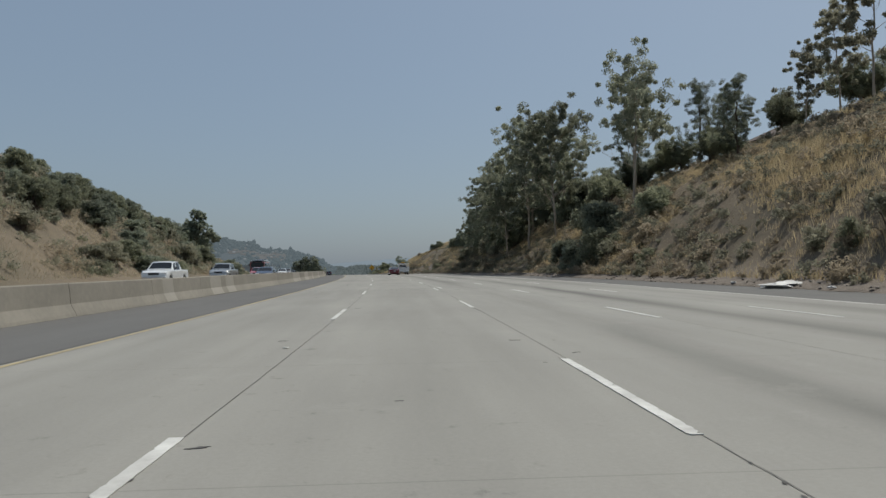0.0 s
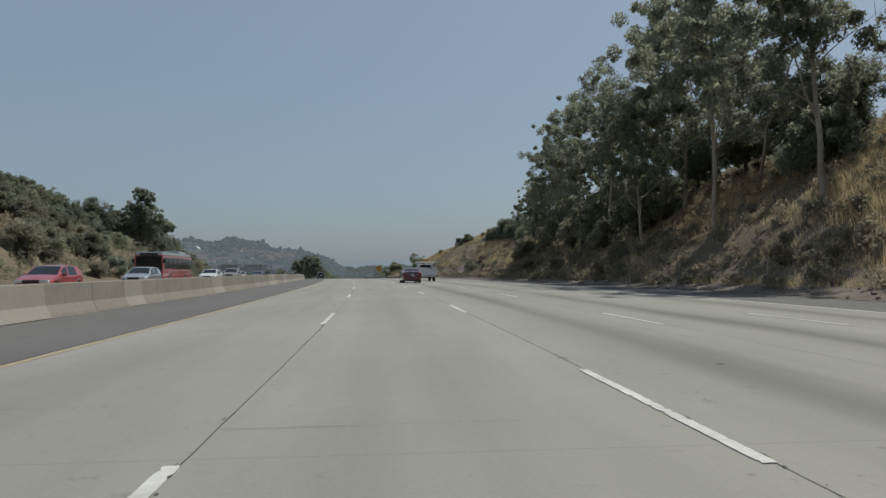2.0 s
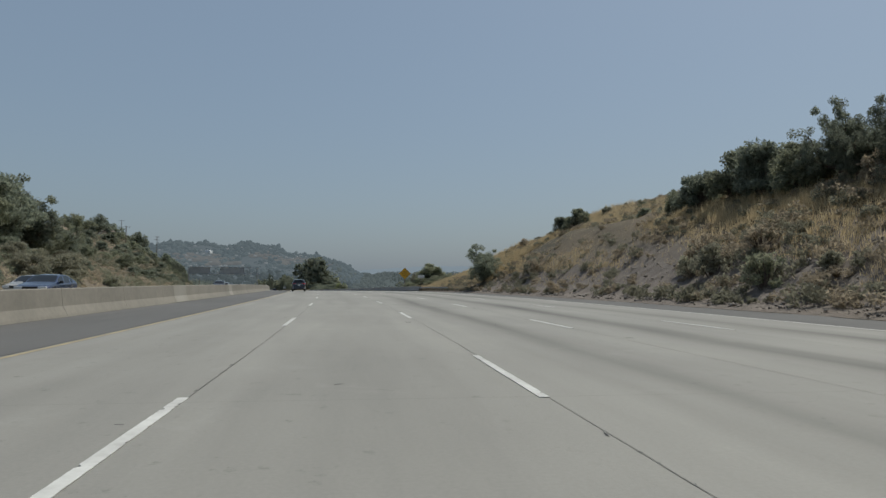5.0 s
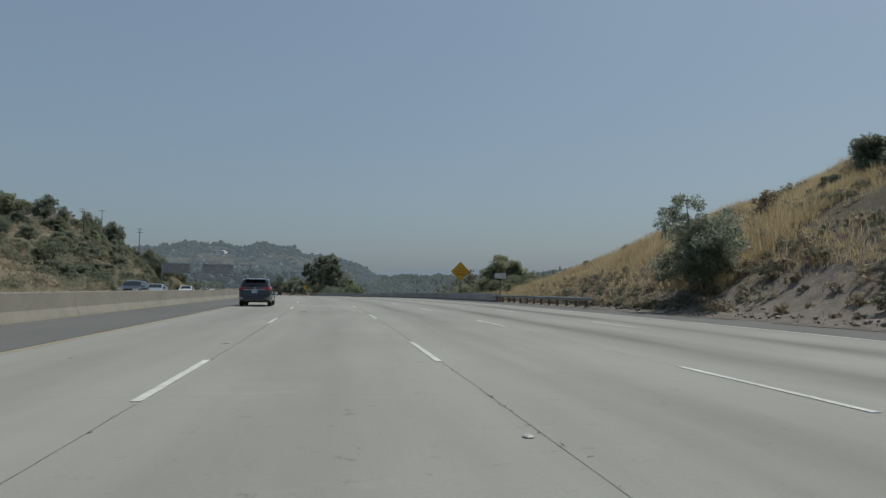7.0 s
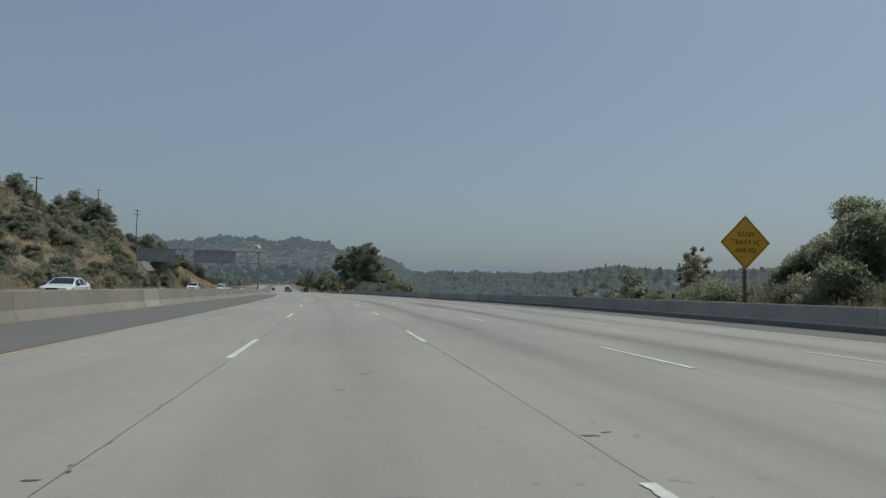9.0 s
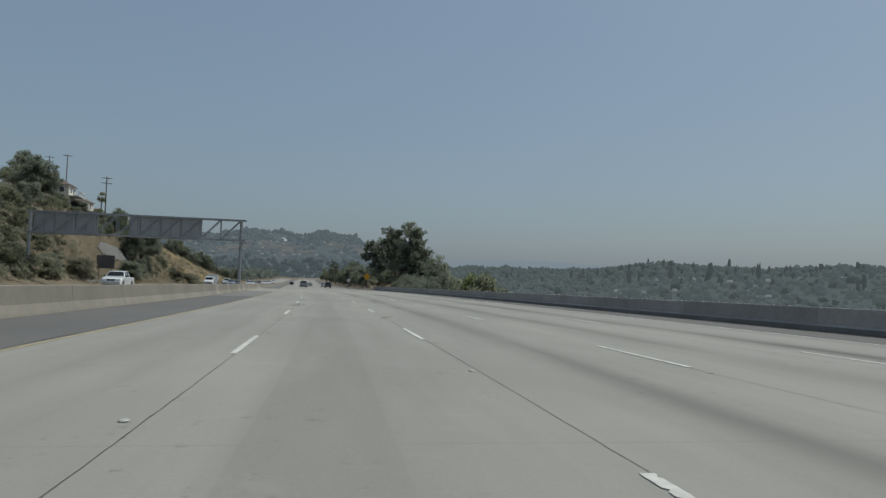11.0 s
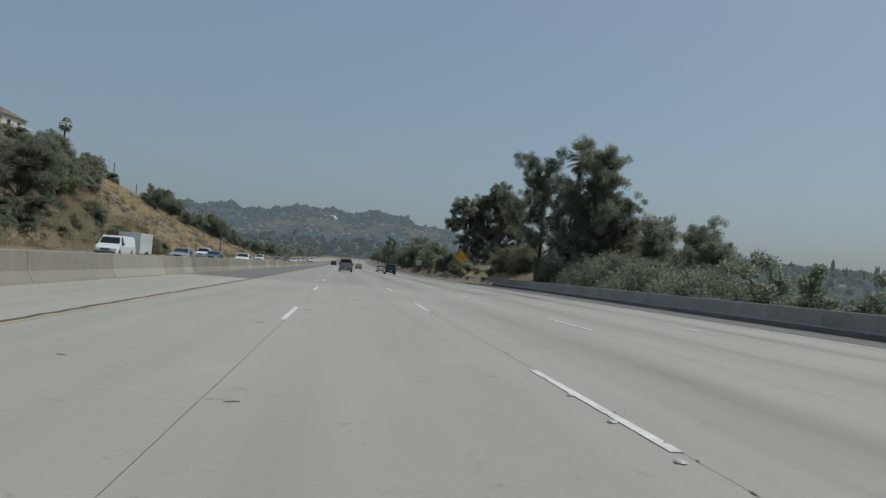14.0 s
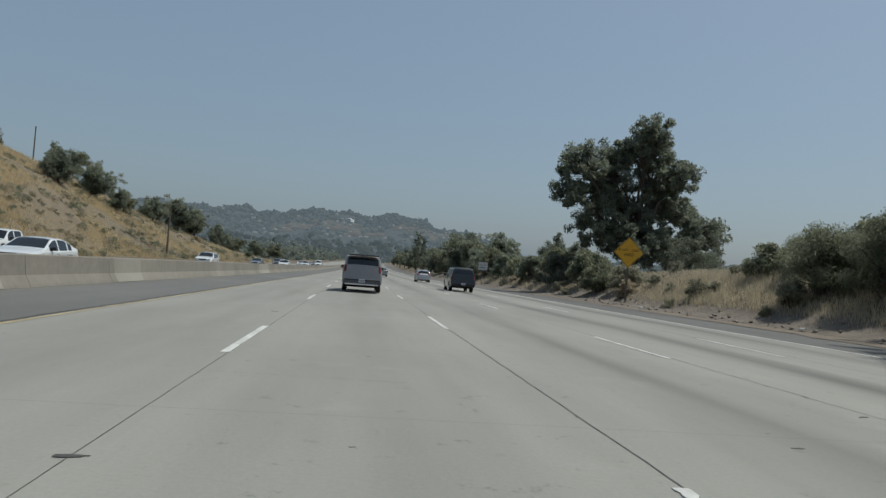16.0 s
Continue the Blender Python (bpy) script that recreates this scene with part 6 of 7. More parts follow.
lumps("valley_woods", on_road(ss, oo, ground_up(ss, oo)), rng.uniform(2.5, 5.0, n), LEAF_HAZED, "dusty green trees in the valley below the parapet", "woods", 1.2, 6)
# bare earth scars and pale roofs on the hills
for b0, r0, w, d in ((20.9, 1830, 60, 45), (20.2, 1760, 55, 30), (22.2, 1800, 45, 30), (14.6, 1900, 60, 60), (13.2, 1980, 60, 60), (25.5, 1780, 40, 20)):
    q = 46
    bs, rs = b0 + np.degrees(rng.normal(0, w * .5, q) / r0), r0 + rng.normal(0, d, q)
    crowns("bare_slope", far_place(bs, rs), rng.uniform(7, 15, q), HAZE_EARTH, "pale bare earth slope on the distant hill", "slope", .32, int(b0 * 10), rough=.12)


def far_houses(name, places, size, seed, label, material=HAZE_HOUSE):
    rng = np.random.default_rng(seed)
    vs, fs = [], []
    for p in places:
        w, d, h = size * rng.uniform(.7, 1.5), size * .8, size * rng.uniform(.35, .6)
        a = rng.uniform(0, 3.14)
        q = np.array([(-w, -d, -3), (w, -d, -3), (w, d, -3), (-w, d, -3), (-w, -d, h), (w, -d, h), (w, d, h), (-w, d, h), (-w * .9, 0, h * 1.6), (w * .9, 0, h * 1.6)]) * .5
        q = np.stack([q[:, 0] * math.cos(a) - q[:, 1] * math.sin(a), q[:, 0] * math.sin(a) + q[:, 1] * math.cos(a), q[:, 2]], -1) + p
        m = len(vs)
        vs += [tuple(x) for x in q]
        fs += [tuple(m + k for k in f) for f in ((0, 1, 5, 4), (1, 2, 6, 5), (2, 3, 7, 6), (3, 0, 4, 7), (4, 5, 9, 8), (6, 7, 8, 9), (5, 6, 9), (7, 4, 8))]
    return tagged(new(name, mesh_of(name, vs, fs, material)), label, "houses", kind="stuff")


n = 80
bb, rr = rng.uniform(11, 36, n), rng.choice([1640, 1720, 1810, 1900, 2010, 2120], n) + rng.normal(0, 14, n)
far_houses("distant_houses", far_place(bb, rr) + np.array([0, 0, 6]), 7, 1, "pale houses scattered over the distant hillside")
n = 46
bb, rr = rng.uniform(-45, 6, n), rng.uniform(640, 900, n)
far_houses("distant_houses", far_place(bb, rr) + np.array([0, 0, 3]), 5, 2, "pale houses of the town in the valley")
far_houses("white_building", far_place(np.array([20.85]), np.array([1860.0])) + np.array([0, 0, 18]), 20, 5, "bright white building on the distant hillside", SIGN_WHITE)


# ---------------------------------------------------------------- vehicles
PAINTS = {}


def paint(name, color, metal=.35):
    if name not in PAINTS:
        PAINTS[name] = mat(name, color, .30, metal=metal, vary=.12, big=1.2, fine=30, bump=0, coat=1.0)
    return PAINTS[name]


def wheel_meshes(r, w, spokes=10):
    """Tyre and spoked rim, axle along x, outer face at +x."""
    prof = [(-.5, .62), (-.5, .90), (-.38, .985), (-.2, 1.0), (.2, 1.0), (.38, .985), (.5, .90), (.46, .66), (.40, .62)]
    seg = 28
    v = [(x * w, q * r * math.cos(6.2832 * k / seg), q * r * math.sin(6.2832 * k / seg)) for k in range(seg) for x, q in prof]
    m = len(prof)
    f = [(k * m + j, k * m + j + 1, ((k + 1) % seg) * m + j + 1, ((k + 1) % seg) * m + j) for k in range(seg) for j in range(m - 1)]
    tyre = mesh_of("wheel", v, f, RUBBER, 35)
    bm = bmesh.new()
    for rad, x0, x1 in ((.64, -.3, .40), (.16, .1, .44)):
        bmesh.ops.create_cone(bm, cap_ends=rad < .3, segments=28, radius1=rad * r, radius2=rad * r, depth=(x1 - x0) * w, matrix=Matrix.Translation(((x0 + x1) / 2 * w, 0, 0)) @ Matrix.Rotation(radians(90), 4, "Y"))
    for k in range(spokes):
        a = 6.2832 * k / spokes
        mt = Matrix.Rotation(a, 4, "X") @ Matrix.Translation((.33 * w, 0, .39 * r)) @ Matrix.Diagonal((.14 * w, .10 * r, .52 * r, 1))
        bmesh.ops.create_cube(bm, size=1, matrix=mt)
    rim = bpy.data.meshes.new("rim")
    bm.to_mesh(rim)
    bm.free()
    rim.materials.append(RIM)
    bm = bmesh.new()
    bmesh.ops.create_cone(bm, cap_ends=True, segments=24, radius1=.6 * r, radius2=.6 * r, depth=.06, matrix=Matrix.Translation((-.12 * w, 0, 0)) @ Matrix.Rotation(radians(90), 4, "Y"))
    disc = bpy.data.meshes.new("brake_disc")
    bm.to_mesh(disc)
    bm.free()
    disc.materials.append(BLACK_TRIM)
    return tyre, rim, disc


def eased(u, line, L):
    """A profile read with its corners eased, less so near the ends."""
    xs, zs = zip(*line)
    w = min(.10, .45 * min(u, L - u))
    return float(np.mean(np.interp(u + np.linspace(-w, w, 7), xs, zs)))


def rounded(points, steps):
    """A section drawn through its points as a smooth line; steps says how many pieces lie between two points."""
    p = np.array([points[0], *points, points[-1]])
    out = []
    for k, n in enumerate(steps):
        a, b, c, d = p[k:k + 4]
        for t in np.arange(n) / n:
            out.append(.5 * (2 * b + (c - a) * t + (2 * a - 5 * b + 4 * c - d) * t * t + (3 * b - a - 3 * c + d) * t ** 3))
    return [tuple(q) for q in out] + [tuple(points[-1])]


RING_STEPS = (1, 2, 6, 2, 6, 2, 8, 6)


def shell(spec):
    """Body shell by cross-sections from nose (u = 0) to tail (u = L); returns quads sorted by part name."""
    L, W = spec["L"], spec["W"]
    top, belt = spec["top"], spec["belt"]
    axles, r = spec["axles"], spec["r"] + .055
    us = set(np.arange(0, L + .001, .10).round(3)) | set((L - np.array([.008, .016, .024, .032, .04, .05, .06, .075, .09, .11, .14, .17, .20, .24, .28, .34])).round(3)) | {.02, .06}
    for a in axles:
        us |= set((a + r * np.cos(np.linspace(0, math.pi, 19))).round(3))
    us = sorted(u for u in us if 0 <= u <= L)
    us = [u for k, u in enumerate(us) if k == 0 or u - us[k - 1] > .006]
    rings = []
    for u in us:
        zt, zb = eased(u, top, L), eased(u, belt, L)
        zb = min(zb, zt - .02)
        low = spec["sill"] + .10 * max(0, 1 - u / .5) + .12 * max(0, 1 - (L - u) / .6)
        for a in axles:
            if abs(u - a) < r:
                low = max(low, spec["r"] + math.sqrt(r * r - (u - a) ** 2))
        low = min(low, zb - .05)
        hw = W / 2 * (1 - spec["nose"] * max(0, 1 - u / .55) ** 2.2 - spec["tail"] * max(0, 1 - (L - u) / .62) ** 2.4)
        rise = zt - zb
        tw = hw * .955 - spec["tumble"] * rise - .03
        mid = low + .45 * (zb - low)
        rings.append(rounded([(hw * .93, low), (hw * .985, min(low + .09, mid)), (hw, mid), (hw * .99, zb - .10 * (zb - mid)), (hw * .955, zb),
                              (tw + .035, zt - .16 * min(rise, .4)), (tw - .05, zt - .015 * min(1, rise * 4)), (tw * .55, zt + .012), (0, zt + .02)], RING_STEPS))
    segs = [k for k, q in enumerate(RING_STEPS) for _ in range(q)]
    z0, z1, x_in, wrap, taper = spec["tail_lamp"]
    quads = {}
    for i in range(len(us) - 1):
        um = (us[i] + us[i + 1]) / 2
        zt, zb = eased(um, top, L), eased(um, belt, L)
        for j, k in enumerate(segs):
            part_name = "body"
            if k == 4 and zt - zb > .20 and any(a < um < b for a, b in spec["side_glass"]):
                part_name = "side_window"
            if k >= 6 and spec["screen"][0] < um < spec["screen"][1]:
                part_name = "windscreen"
            if k >= 6 and spec["back"][0] < um < spec["back"][1]:
                part_name = "rear_window"
            if spec.get("two_tone") and k <= 1:
                part_name = "lower_body"
            for side in (1, -1):
                q = [(side * rings[a][b][0], L / 2 - us[a], rings[a][b][1]) for a, b in ((i, j), (i, j + 1), (i + 1, j + 1), (i + 1, j))]
                if side > 0:
                    q.reverse()
                name = part_name
                if part_name == "side_window":
                    name = ("side_window", side, [c for c, (a, b) in enumerate(spec["side_glass"]) if a < um < b][0])
                elif part_name == "body" and um > L - wrap:
                    # the lens wraps the corner of the body, and narrows towards the middle and along the side
                    x, z = abs(sum(c[0] for c in q)) / 4, sum(c[2] for c in q) / 4
                    inward = min(1, max(0, (W / 2 - .10 - x) / max(.05, W / 2 - .10 - x_in))) * taper
                    forward = min(1, max(0, (um - L + wrap) / wrap))
                    if x > x_in and z0 + (z1 - z0) * (.45 * inward + .35 * (1 - forward)) < z < z1 - (z1 - z0) * .25 * inward:
                        name = ("tail_lamp", side)
                quads.setdefault(name, []).append(q)
    for i, flip in ((0, False), (len(us) - 1, True)):
        loop = [(x, L / 2 - us[i], z) for x, z in rings[i]] + [(-x, L / 2 - us[i], z) for x, z in rings[i][-2::-1]]
        quads["body"].append(loop if not flip else loop[::-1])
    return quads


def quad_mesh(name, quads, material):
    key, v, f = {}, [], []
    for q in quads:
        face = []
        for p in q:
            k = tuple(round(c, 4) for c in p)
            if k not in key:
                key[k] = len(v)
                v.append(k)
            face.append(key[k])
        face = [a for i, a in enumerate(face) if a != face[i - 1]]
        if len(face) > 2:
            f.append(face)
    return mesh_of(name, v, f, material, 32)


def car(name, spec, color, m, label, category, group=""):
    g = thing(name, label, category, m, group)
    L, W = spec["L"], spec["W"]
    for key, quads in shell(spec).items():
        if key[0] == "tail_lamp":
            child("tail_lamp", quad_mesh("tail_lamp", quads, LAMP_RED), g, "red tail lamp")
        elif isinstance(key, tuple):
            child("side_window", quad_mesh("side_window", quads, GLASS), g)
        else:
            material = {"body": color, "windscreen": GLASS, "rear_window": GLASS, "lower_body": spec.get("two_tone")}[key]
            child(key, quad_mesh(key, quads, material), g)
    part("underbody", boxed(-W / 2 + .16, W / 2 - .16, -L / 2 + .55, L / 2 - .45, spec["sill"] - .02, spec["sill"] + .45), UNDER, g)
    tyre, rim, disc = spec["wheels"]
    for a in spec["axles"]:
        for side in (1, -1):
            w = child("wheel", tyre, g, m=Matrix.Translation((side * (W / 2 - .13), L / 2 - a, spec["r"])) @ Matrix.Rotation(0 if side > 0 else math.pi, 4, "Z"))
            child("rim", rim, w)
            child("brake_disc", disc, w)
    zb = spec["bumper"]
    for side in (1, -1):
        a, b = sorted((side * (W / 2 - .50), side * (W / 2 - .10)))
        part("headlamp", boxed(a, b, L / 2 - .22, L / 2 - .035, spec["lamp_z"] - .08, spec["lamp_z"] + .07, bevel=.02), LAMP_CLEAR, g, "clear headlamp")
        mx, my, mz = spec["mirror"]
        a, b = sorted((side * (mx), side * (mx + .20)))
        part("mirror", boxed(a, b, L / 2 - my - .07, L / 2 - my + .07, mz - .07, mz + .08, bevel=.03), spec.get("mirror_m", color), g)
        for hy in spec["handles"]:
            a, b = sorted((side * (W / 2 - .02), side * (W / 2 + .025)))
            part("door_handle", boxed(a, b, L / 2 - hy - .11, L / 2 - hy + .11, spec["handle_z"] - .02, spec["handle_z"] + .02, bevel=.008), spec.get("handle_m", color), g)
    wide = W / 2 * (1 - spec["tail"]) - .06
    part("rear_bumper", boxed(-wide, wide, -L / 2 - .035, -L / 2 + .24, zb - .17, zb + .08, bevel=.085 if spec["tail"] > .1 else .05), spec.get("bumper_m", color), g)
    part("front_bumper", boxed(-W / 2 + .14, W / 2 - .14, L / 2 - .2, L / 2 + .03, zb - .13, zb + .08, bevel=.04), spec.get("bumper_m", color), g)
    part("grille", boxed(-.38, .38, L / 2 - .1, L / 2 + .012, spec["lamp_z"] - .10, spec["lamp_z"] + .06, bevel=.01), BLACK_TRIM, g)
    pz = spec["plate"]
    plate = part("number_plate", boxed(-.155, .155, -L / 2 - .075 + spec.get("plate_in", 0), -L / 2 - .052 + spec.get("plate_in", 0), pz - .078, pz + .078, bevel=.004), PLATE, g)
    part("plate_bar", boxed(-.115, .115, -L / 2 - .079 + spec.get("plate_in", 0), -L / 2 - .0755 + spec.get("plate_in", 0), pz - .022, pz + .018), PLATE_INK, plate)
    return g


W16, W17, W18, W_TRUCK = wheel_meshes(.33, .21), wheel_meshes(.335, .225, 10), wheel_meshes(.365, .235, 9), wheel_meshes(.41, .27, 6)
DARK_BUMPER = mat("dark_grey_bumper", (.10, .10, .105), .5, vary=.2, big=3, fine=18, bump=.05)
SEDAN = dict(L=4.86, W=1.83, r=.33, sill=.20, axles=(.93, 3.70), wheels=W17, nose=.30, tail=.20, tumble=.36,
             top=((0, .56), (.05, .68), (.5, .84), (1.25, .97), (1.40, 1.00), (2.15, 1.40), (2.7, 1.465), (3.2, 1.44), (3.55, 1.37), (4.25, 1.10), (4.62, 1.06), (4.80, 1.00), (4.86, .62)),
             belt=((0, .50), (.5, .76), (1.3, .90), (4.2, 1.0), (4.7, .93), (4.86, .56)), side_glass=((1.72, 2.52), (2.60, 3.42), (3.48, 3.82)), screen=(1.40, 2.16), back=(3.50, 4.24),
             tail_lamp=(.76, .96, .40, .42, 1), bumper=.46, lamp_z=.70, mirror=(.86, 1.85, 1.0), handles=(2.45, 3.35), handle_z=.82, plate=.73, plate_in=.05, mirror_m=BLACK_TRIM)
SUV = dict(L=4.70, W=1.87, r=.365, sill=.25, axles=(.92, 3.60), wheels=W18, nose=.28, tail=.17, tumble=.30,
           top=((0, .66), (.05, .80), (.5, 1.0), (1.2, 1.10), (1.35, 1.13), (2.05, 1.58), (2.6, 1.65), (3.6, 1.63), (4.15, 1.57), (4.35, 1.48), (4.58, 1.10), (4.66, .95), (4.70, .66)),
           belt=((0, .58), (.5, .90), (1.3, 1.03), (4.2, 1.13), (4.6, 1.02), (4.70, .60)), side_glass=((1.68, 2.45), (2.53, 3.38), (3.45, 3.98)), screen=(1.36, 2.06), back=(4.20, 4.56),
           tail_lamp=(.93, 1.15, .36, .40, 1), bumper=.50, lamp_z=.82, mirror=(.89, 1.82, 1.12), handles=(2.38, 3.28), handle_z=.95, plate=.86, plate_in=.05, mirror_m=BLACK_TRIM)
VAN = dict(L=5.05, W=1.95, r=.35, sill=.28, axles=(.90, 3.75), wheels=W16, nose=.22, tail=.03, tumble=.20,
           top=((0, .70), (.05, .86), (.5, 1.02), (1.15, 1.12), (1.3, 1.15), (2.0, 1.72), (2.5, 1.80), (4.55, 1.80), (4.80, 1.76), (4.92, 1.30), (4.97, 1.12), (5.0, .75), (5.05, .60)),
           belt=((0, .62), (.5, .95), (1.3, 1.08), (4.85, 1.15), (5.0, .70), (5.05, .55)), side_glass=((1.62, 2.40), (2.48, 3.50), (3.58, 4.62)), screen=(1.31, 2.02), back=(4.79, 4.925),
           tail_lamp=(.90, 1.30, .78, .16, 0), bumper=.56, lamp_z=.82, mirror=(.93, 1.75, 1.22), handles=(2.32,), handle_z=1.0, plate=.58, plate_in=-.02, bumper_m=DARK_BUMPER, mirror_m=BLACK_TRIM)
HATCH = dict(L=4.25, W=1.78, r=.33, sill=.20, axles=(.85, 3.45), wheels=W16, nose=.28, tail=.14, tumble=.32,
             top=((0, .58), (.05, .70), (.5, .88), (1.0, .99), (1.1, 1.02), (1.85, 1.45), (2.4, 1.52), (3.3, 1.50), (3.75, 1.40), (4.05, 1.05), (4.2, .92), (4.25, .6)),
             belt=((0, .52), (.5, .80), (1.1, .94), (3.8, 1.03), (4.15, .92), (4.25, .55)), side_glass=((1.5, 2.25), (2.33, 3.2)), screen=(1.11, 1.86), back=(3.72, 4.04),
             tail_lamp=(.84, 1.12, .50, .35, .6), bumper=.50, lamp_z=.72, mirror=(.84, 1.6, 1.03), handles=(2.15, 3.0), handle_z=.85, plate=.78, plate_in=.02)
PICKUP = dict(L=5.7, W=1.98, r=.40, sill=.42, axles=(1.0, 4.55), wheels=W_TRUCK, nose=.16, tail=.04, tumble=.26,
              top=((0, .80), (.04, 1.02), (.4, 1.18), (1.35, 1.26), (1.5, 1.29), (2.1, 1.80), (2.5, 1.88), (3.4, 1.87), (3.62, 1.78), (3.72, 1.27), (3.76, 1.24), (5.62, 1.24), (5.7, .80)),
              belt=((0, .74), (.4, 1.08), (1.5, 1.20), (3.6, 1.24), (3.8, 1.19), (5.6, 1.19), (5.7, .74)), side_glass=((1.82, 2.55), (2.63, 3.42)), screen=(1.51, 2.12), back=(3.56, 3.73),
              tail_lamp=(.88, 1.16, .80, .16, 0), bumper=.66, lamp_z=.95, mirror=(.95, 1.95, 1.36), handles=(2.48, 3.35), handle_z=1.08, plate=.66, plate_in=-.03, bumper_m=CHROME, mirror_m=BLACK_TRIM)
BOXY = dict(VAN, L=4.6, W=1.85, axles=(.85, 3.55), top=((0, .72), (.05, .90), (.4, 1.06), (1.0, 1.14), (1.1, 1.18), (1.75, 1.70), (2.2, 1.77), (4.2, 1.76), (4.42, 1.72), (4.5, 1.30), (4.54, 1.1), (4.57, .75), (4.6, .6)),
            belt=((0, .62), (.5, .98), (1.2, 1.12), (4.4, 1.15), (4.55, .70), (4.6, .55)), side_glass=((1.45, 2.15), (2.23, 3.1), (3.18, 4.2)), screen=(1.11, 1.76), back=(4.41, 4.505), mirror=(.90, 1.55, 1.2), bumper_m=BLACK_TRIM, wheels=W17, r=.335)
FULLVAN = dict(VAN, L=5.6, W=2.0, axles=(.85, 4.3), top=((0, .75), (.05, .95), (.4, 1.12), (.85, 1.22), (.95, 1.26), (1.5, 1.92), (1.9, 2.05), (5.3, 2.05), (5.48, 2.0), (5.54, 1.3), (5.57, .8), (5.6, .62)),
               belt=((0, .66), (.4, 1.02), (1.0, 1.2), (5.4, 1.25), (5.57, .75), (5.6, .58)), side_glass=((1.3, 2.05),), screen=(.96, 1.52), back=(5.5, 5.52), mirror=(.98, 1.35, 1.35))

RED, NAVY, SILVER_TAN, WHITE_P, SILVER, BLACK_P, GREY_P, BLUE_P, GREEN_P, BUS_RED, TAN_P = (
    paint("dark_red_paint", (.115, .014, .019)), paint("black_blue_paint", (.018, .021, .029)), paint("beige_paint", (.27, .245, .23)), paint("white_paint", (.68, .69, .69), 0.0),
    paint("silver_paint", (.42, .43, .44), .6), paint("black_paint", (.013, .013, .014)), paint("grey_paint", (.16, .165, .17), .5), paint("dark_blue_paint", (.02, .035, .085)), paint("pale_green_paint", (.24, .28, .25), .4),
    paint("faded_red_paint", (.32, .05, .05), 0.0), paint("tan_paint", (.40, .36, .30), .2))


def along(s_rear, off, length, back=False):
    """A pose for a vehicle whose rear (or nose, when it comes towards us) stands at s_rear."""
    return stand(s_rear + length / 2, off, .004, 180 if back else 0)


# red saloon overtaken in the next lane
red = car("saloon_car", SEDAN, RED, along(153.6, 5.45, 4.86), "dark red four-door saloon with a chrome strip on its boot", "car")
part("boot_strip", boxed(-.44, .44, -2.432, -2.395, .855, .885, bevel=.006), CHROME, red, "chrome strip")
part("lower_valance", boxed(-.62, .62, -2.42, -2.05, .24, .36, bevel=.05), BLACK_TRIM, red)
part("badge", rod(bmesh.new(), (0, -2.425, .935), (0, -2.36, .935), .045, seg=16), CHROME, red, "plain round chrome badge")
part("boot_lip", boxed(-.62, .62, -2.37, -2.20, 1.035, 1.062, bevel=.012), RED, red)
for side in (1, -1):
    a, b = sorted((side * .42, side * .62))
    part("reversing_lamp", boxed(*sorted((side * .46, side * .60)), -2.415, -2.36, .845, .875, bevel=.008), LAMP_CLEAR, red)
    part("window_trim", rod(bmesh.new(), (side * .876, .75, .915), (side * .876, -1.40, .99), .011), CHROME, red)


def utility_truck():
    spec = dict(PICKUP, L=6.4, axles=(1.05, 4.95), top=((0, .86), (.04, 1.10), (.4, 1.28), (1.35, 1.36), (1.5, 1.39), (2.1, 1.92), (2.5, 2.0), (3.5, 1.99), (3.68, 1.9), (3.78, 1.0), (3.82, .95), (6.3, .95), (6.4, .80)),
                belt=((0, .78), (.4, 1.16), (1.5, 1.30), (3.6, 1.34), (3.78, .92), (6.3, .9), (6.4, .74)), mirror=(.97, 1.95, 1.5), handle_z=1.18, lamp_z=1.02)
    g = car("utility_truck", spec, WHITE_P, along(166.0, 8.45, 6.4), "white crew-cab utility truck with ladder rack and side lockers", "truck")
    for side in (1, -1):
        a, b = sorted((side * .62, side * 1.04))
        body = bmesh.new()
        for y0, y1, z0 in ((-3.1, -2.25, .62), (-2.25, -1.15, 1.12), (-1.15, -.62, .62)):
            box(body, a, b, y0, y1, z0, 1.58)
        box_part = part("locker_body", body, WHITE_P, g, "white side locker body")
        for y0, y1, z0 in ((-3.05, -2.30, .70), (-2.2, -1.2, 1.18), (-1.1, -.67, .70)):
            a, b = sorted((side * 1.04, side * 1.058))
            door = part("locker_door", boxed(a, b, y0, y1, z0, 1.52, bevel=.006), WHITE_P, g)
            a, b = sorted((side * 1.058, side * 1.075))
            part("latch", boxed(a, b, (y0 + y1) / 2 - .05, (y0 + y1) / 2 + .05, 1.28, 1.36), CHROME, door)
    part("tailgate", boxed(-.62, .62, -3.16, -3.10, .70, 1.35, bevel=.01), WHITE_P, g)
    part("bed_floor", boxed(-.62, .62, -3.1, -.6, .95, 1.0), BLACK_TRIM, g)
    for x in (-.92, .92):
        for y in (-2.9, -.55):
            part("rack_post", rod(bmesh.new(), (x, y, 1.5), (x, y, 2.18), .04), WHITE_P, g)
        part("rack_rail", rod(bmesh.new(), (x, -3.2, 2.18), (x, 1.7, 2.18), .04), WHITE_P, g)
        part("rack_brace", rod(bmesh.new(), (x, 1.7, 2.18), (x * .9, 1.2, 1.98), .035), WHITE_P, g)
    for y in (-3.2, -1.7, -.3, 1.0, 1.7):
        part("rack_bar", rod(bmesh.new(), (-.92, y, 2.20), (.92, y, 2.20), .03), WHITE_P, g)
    return g


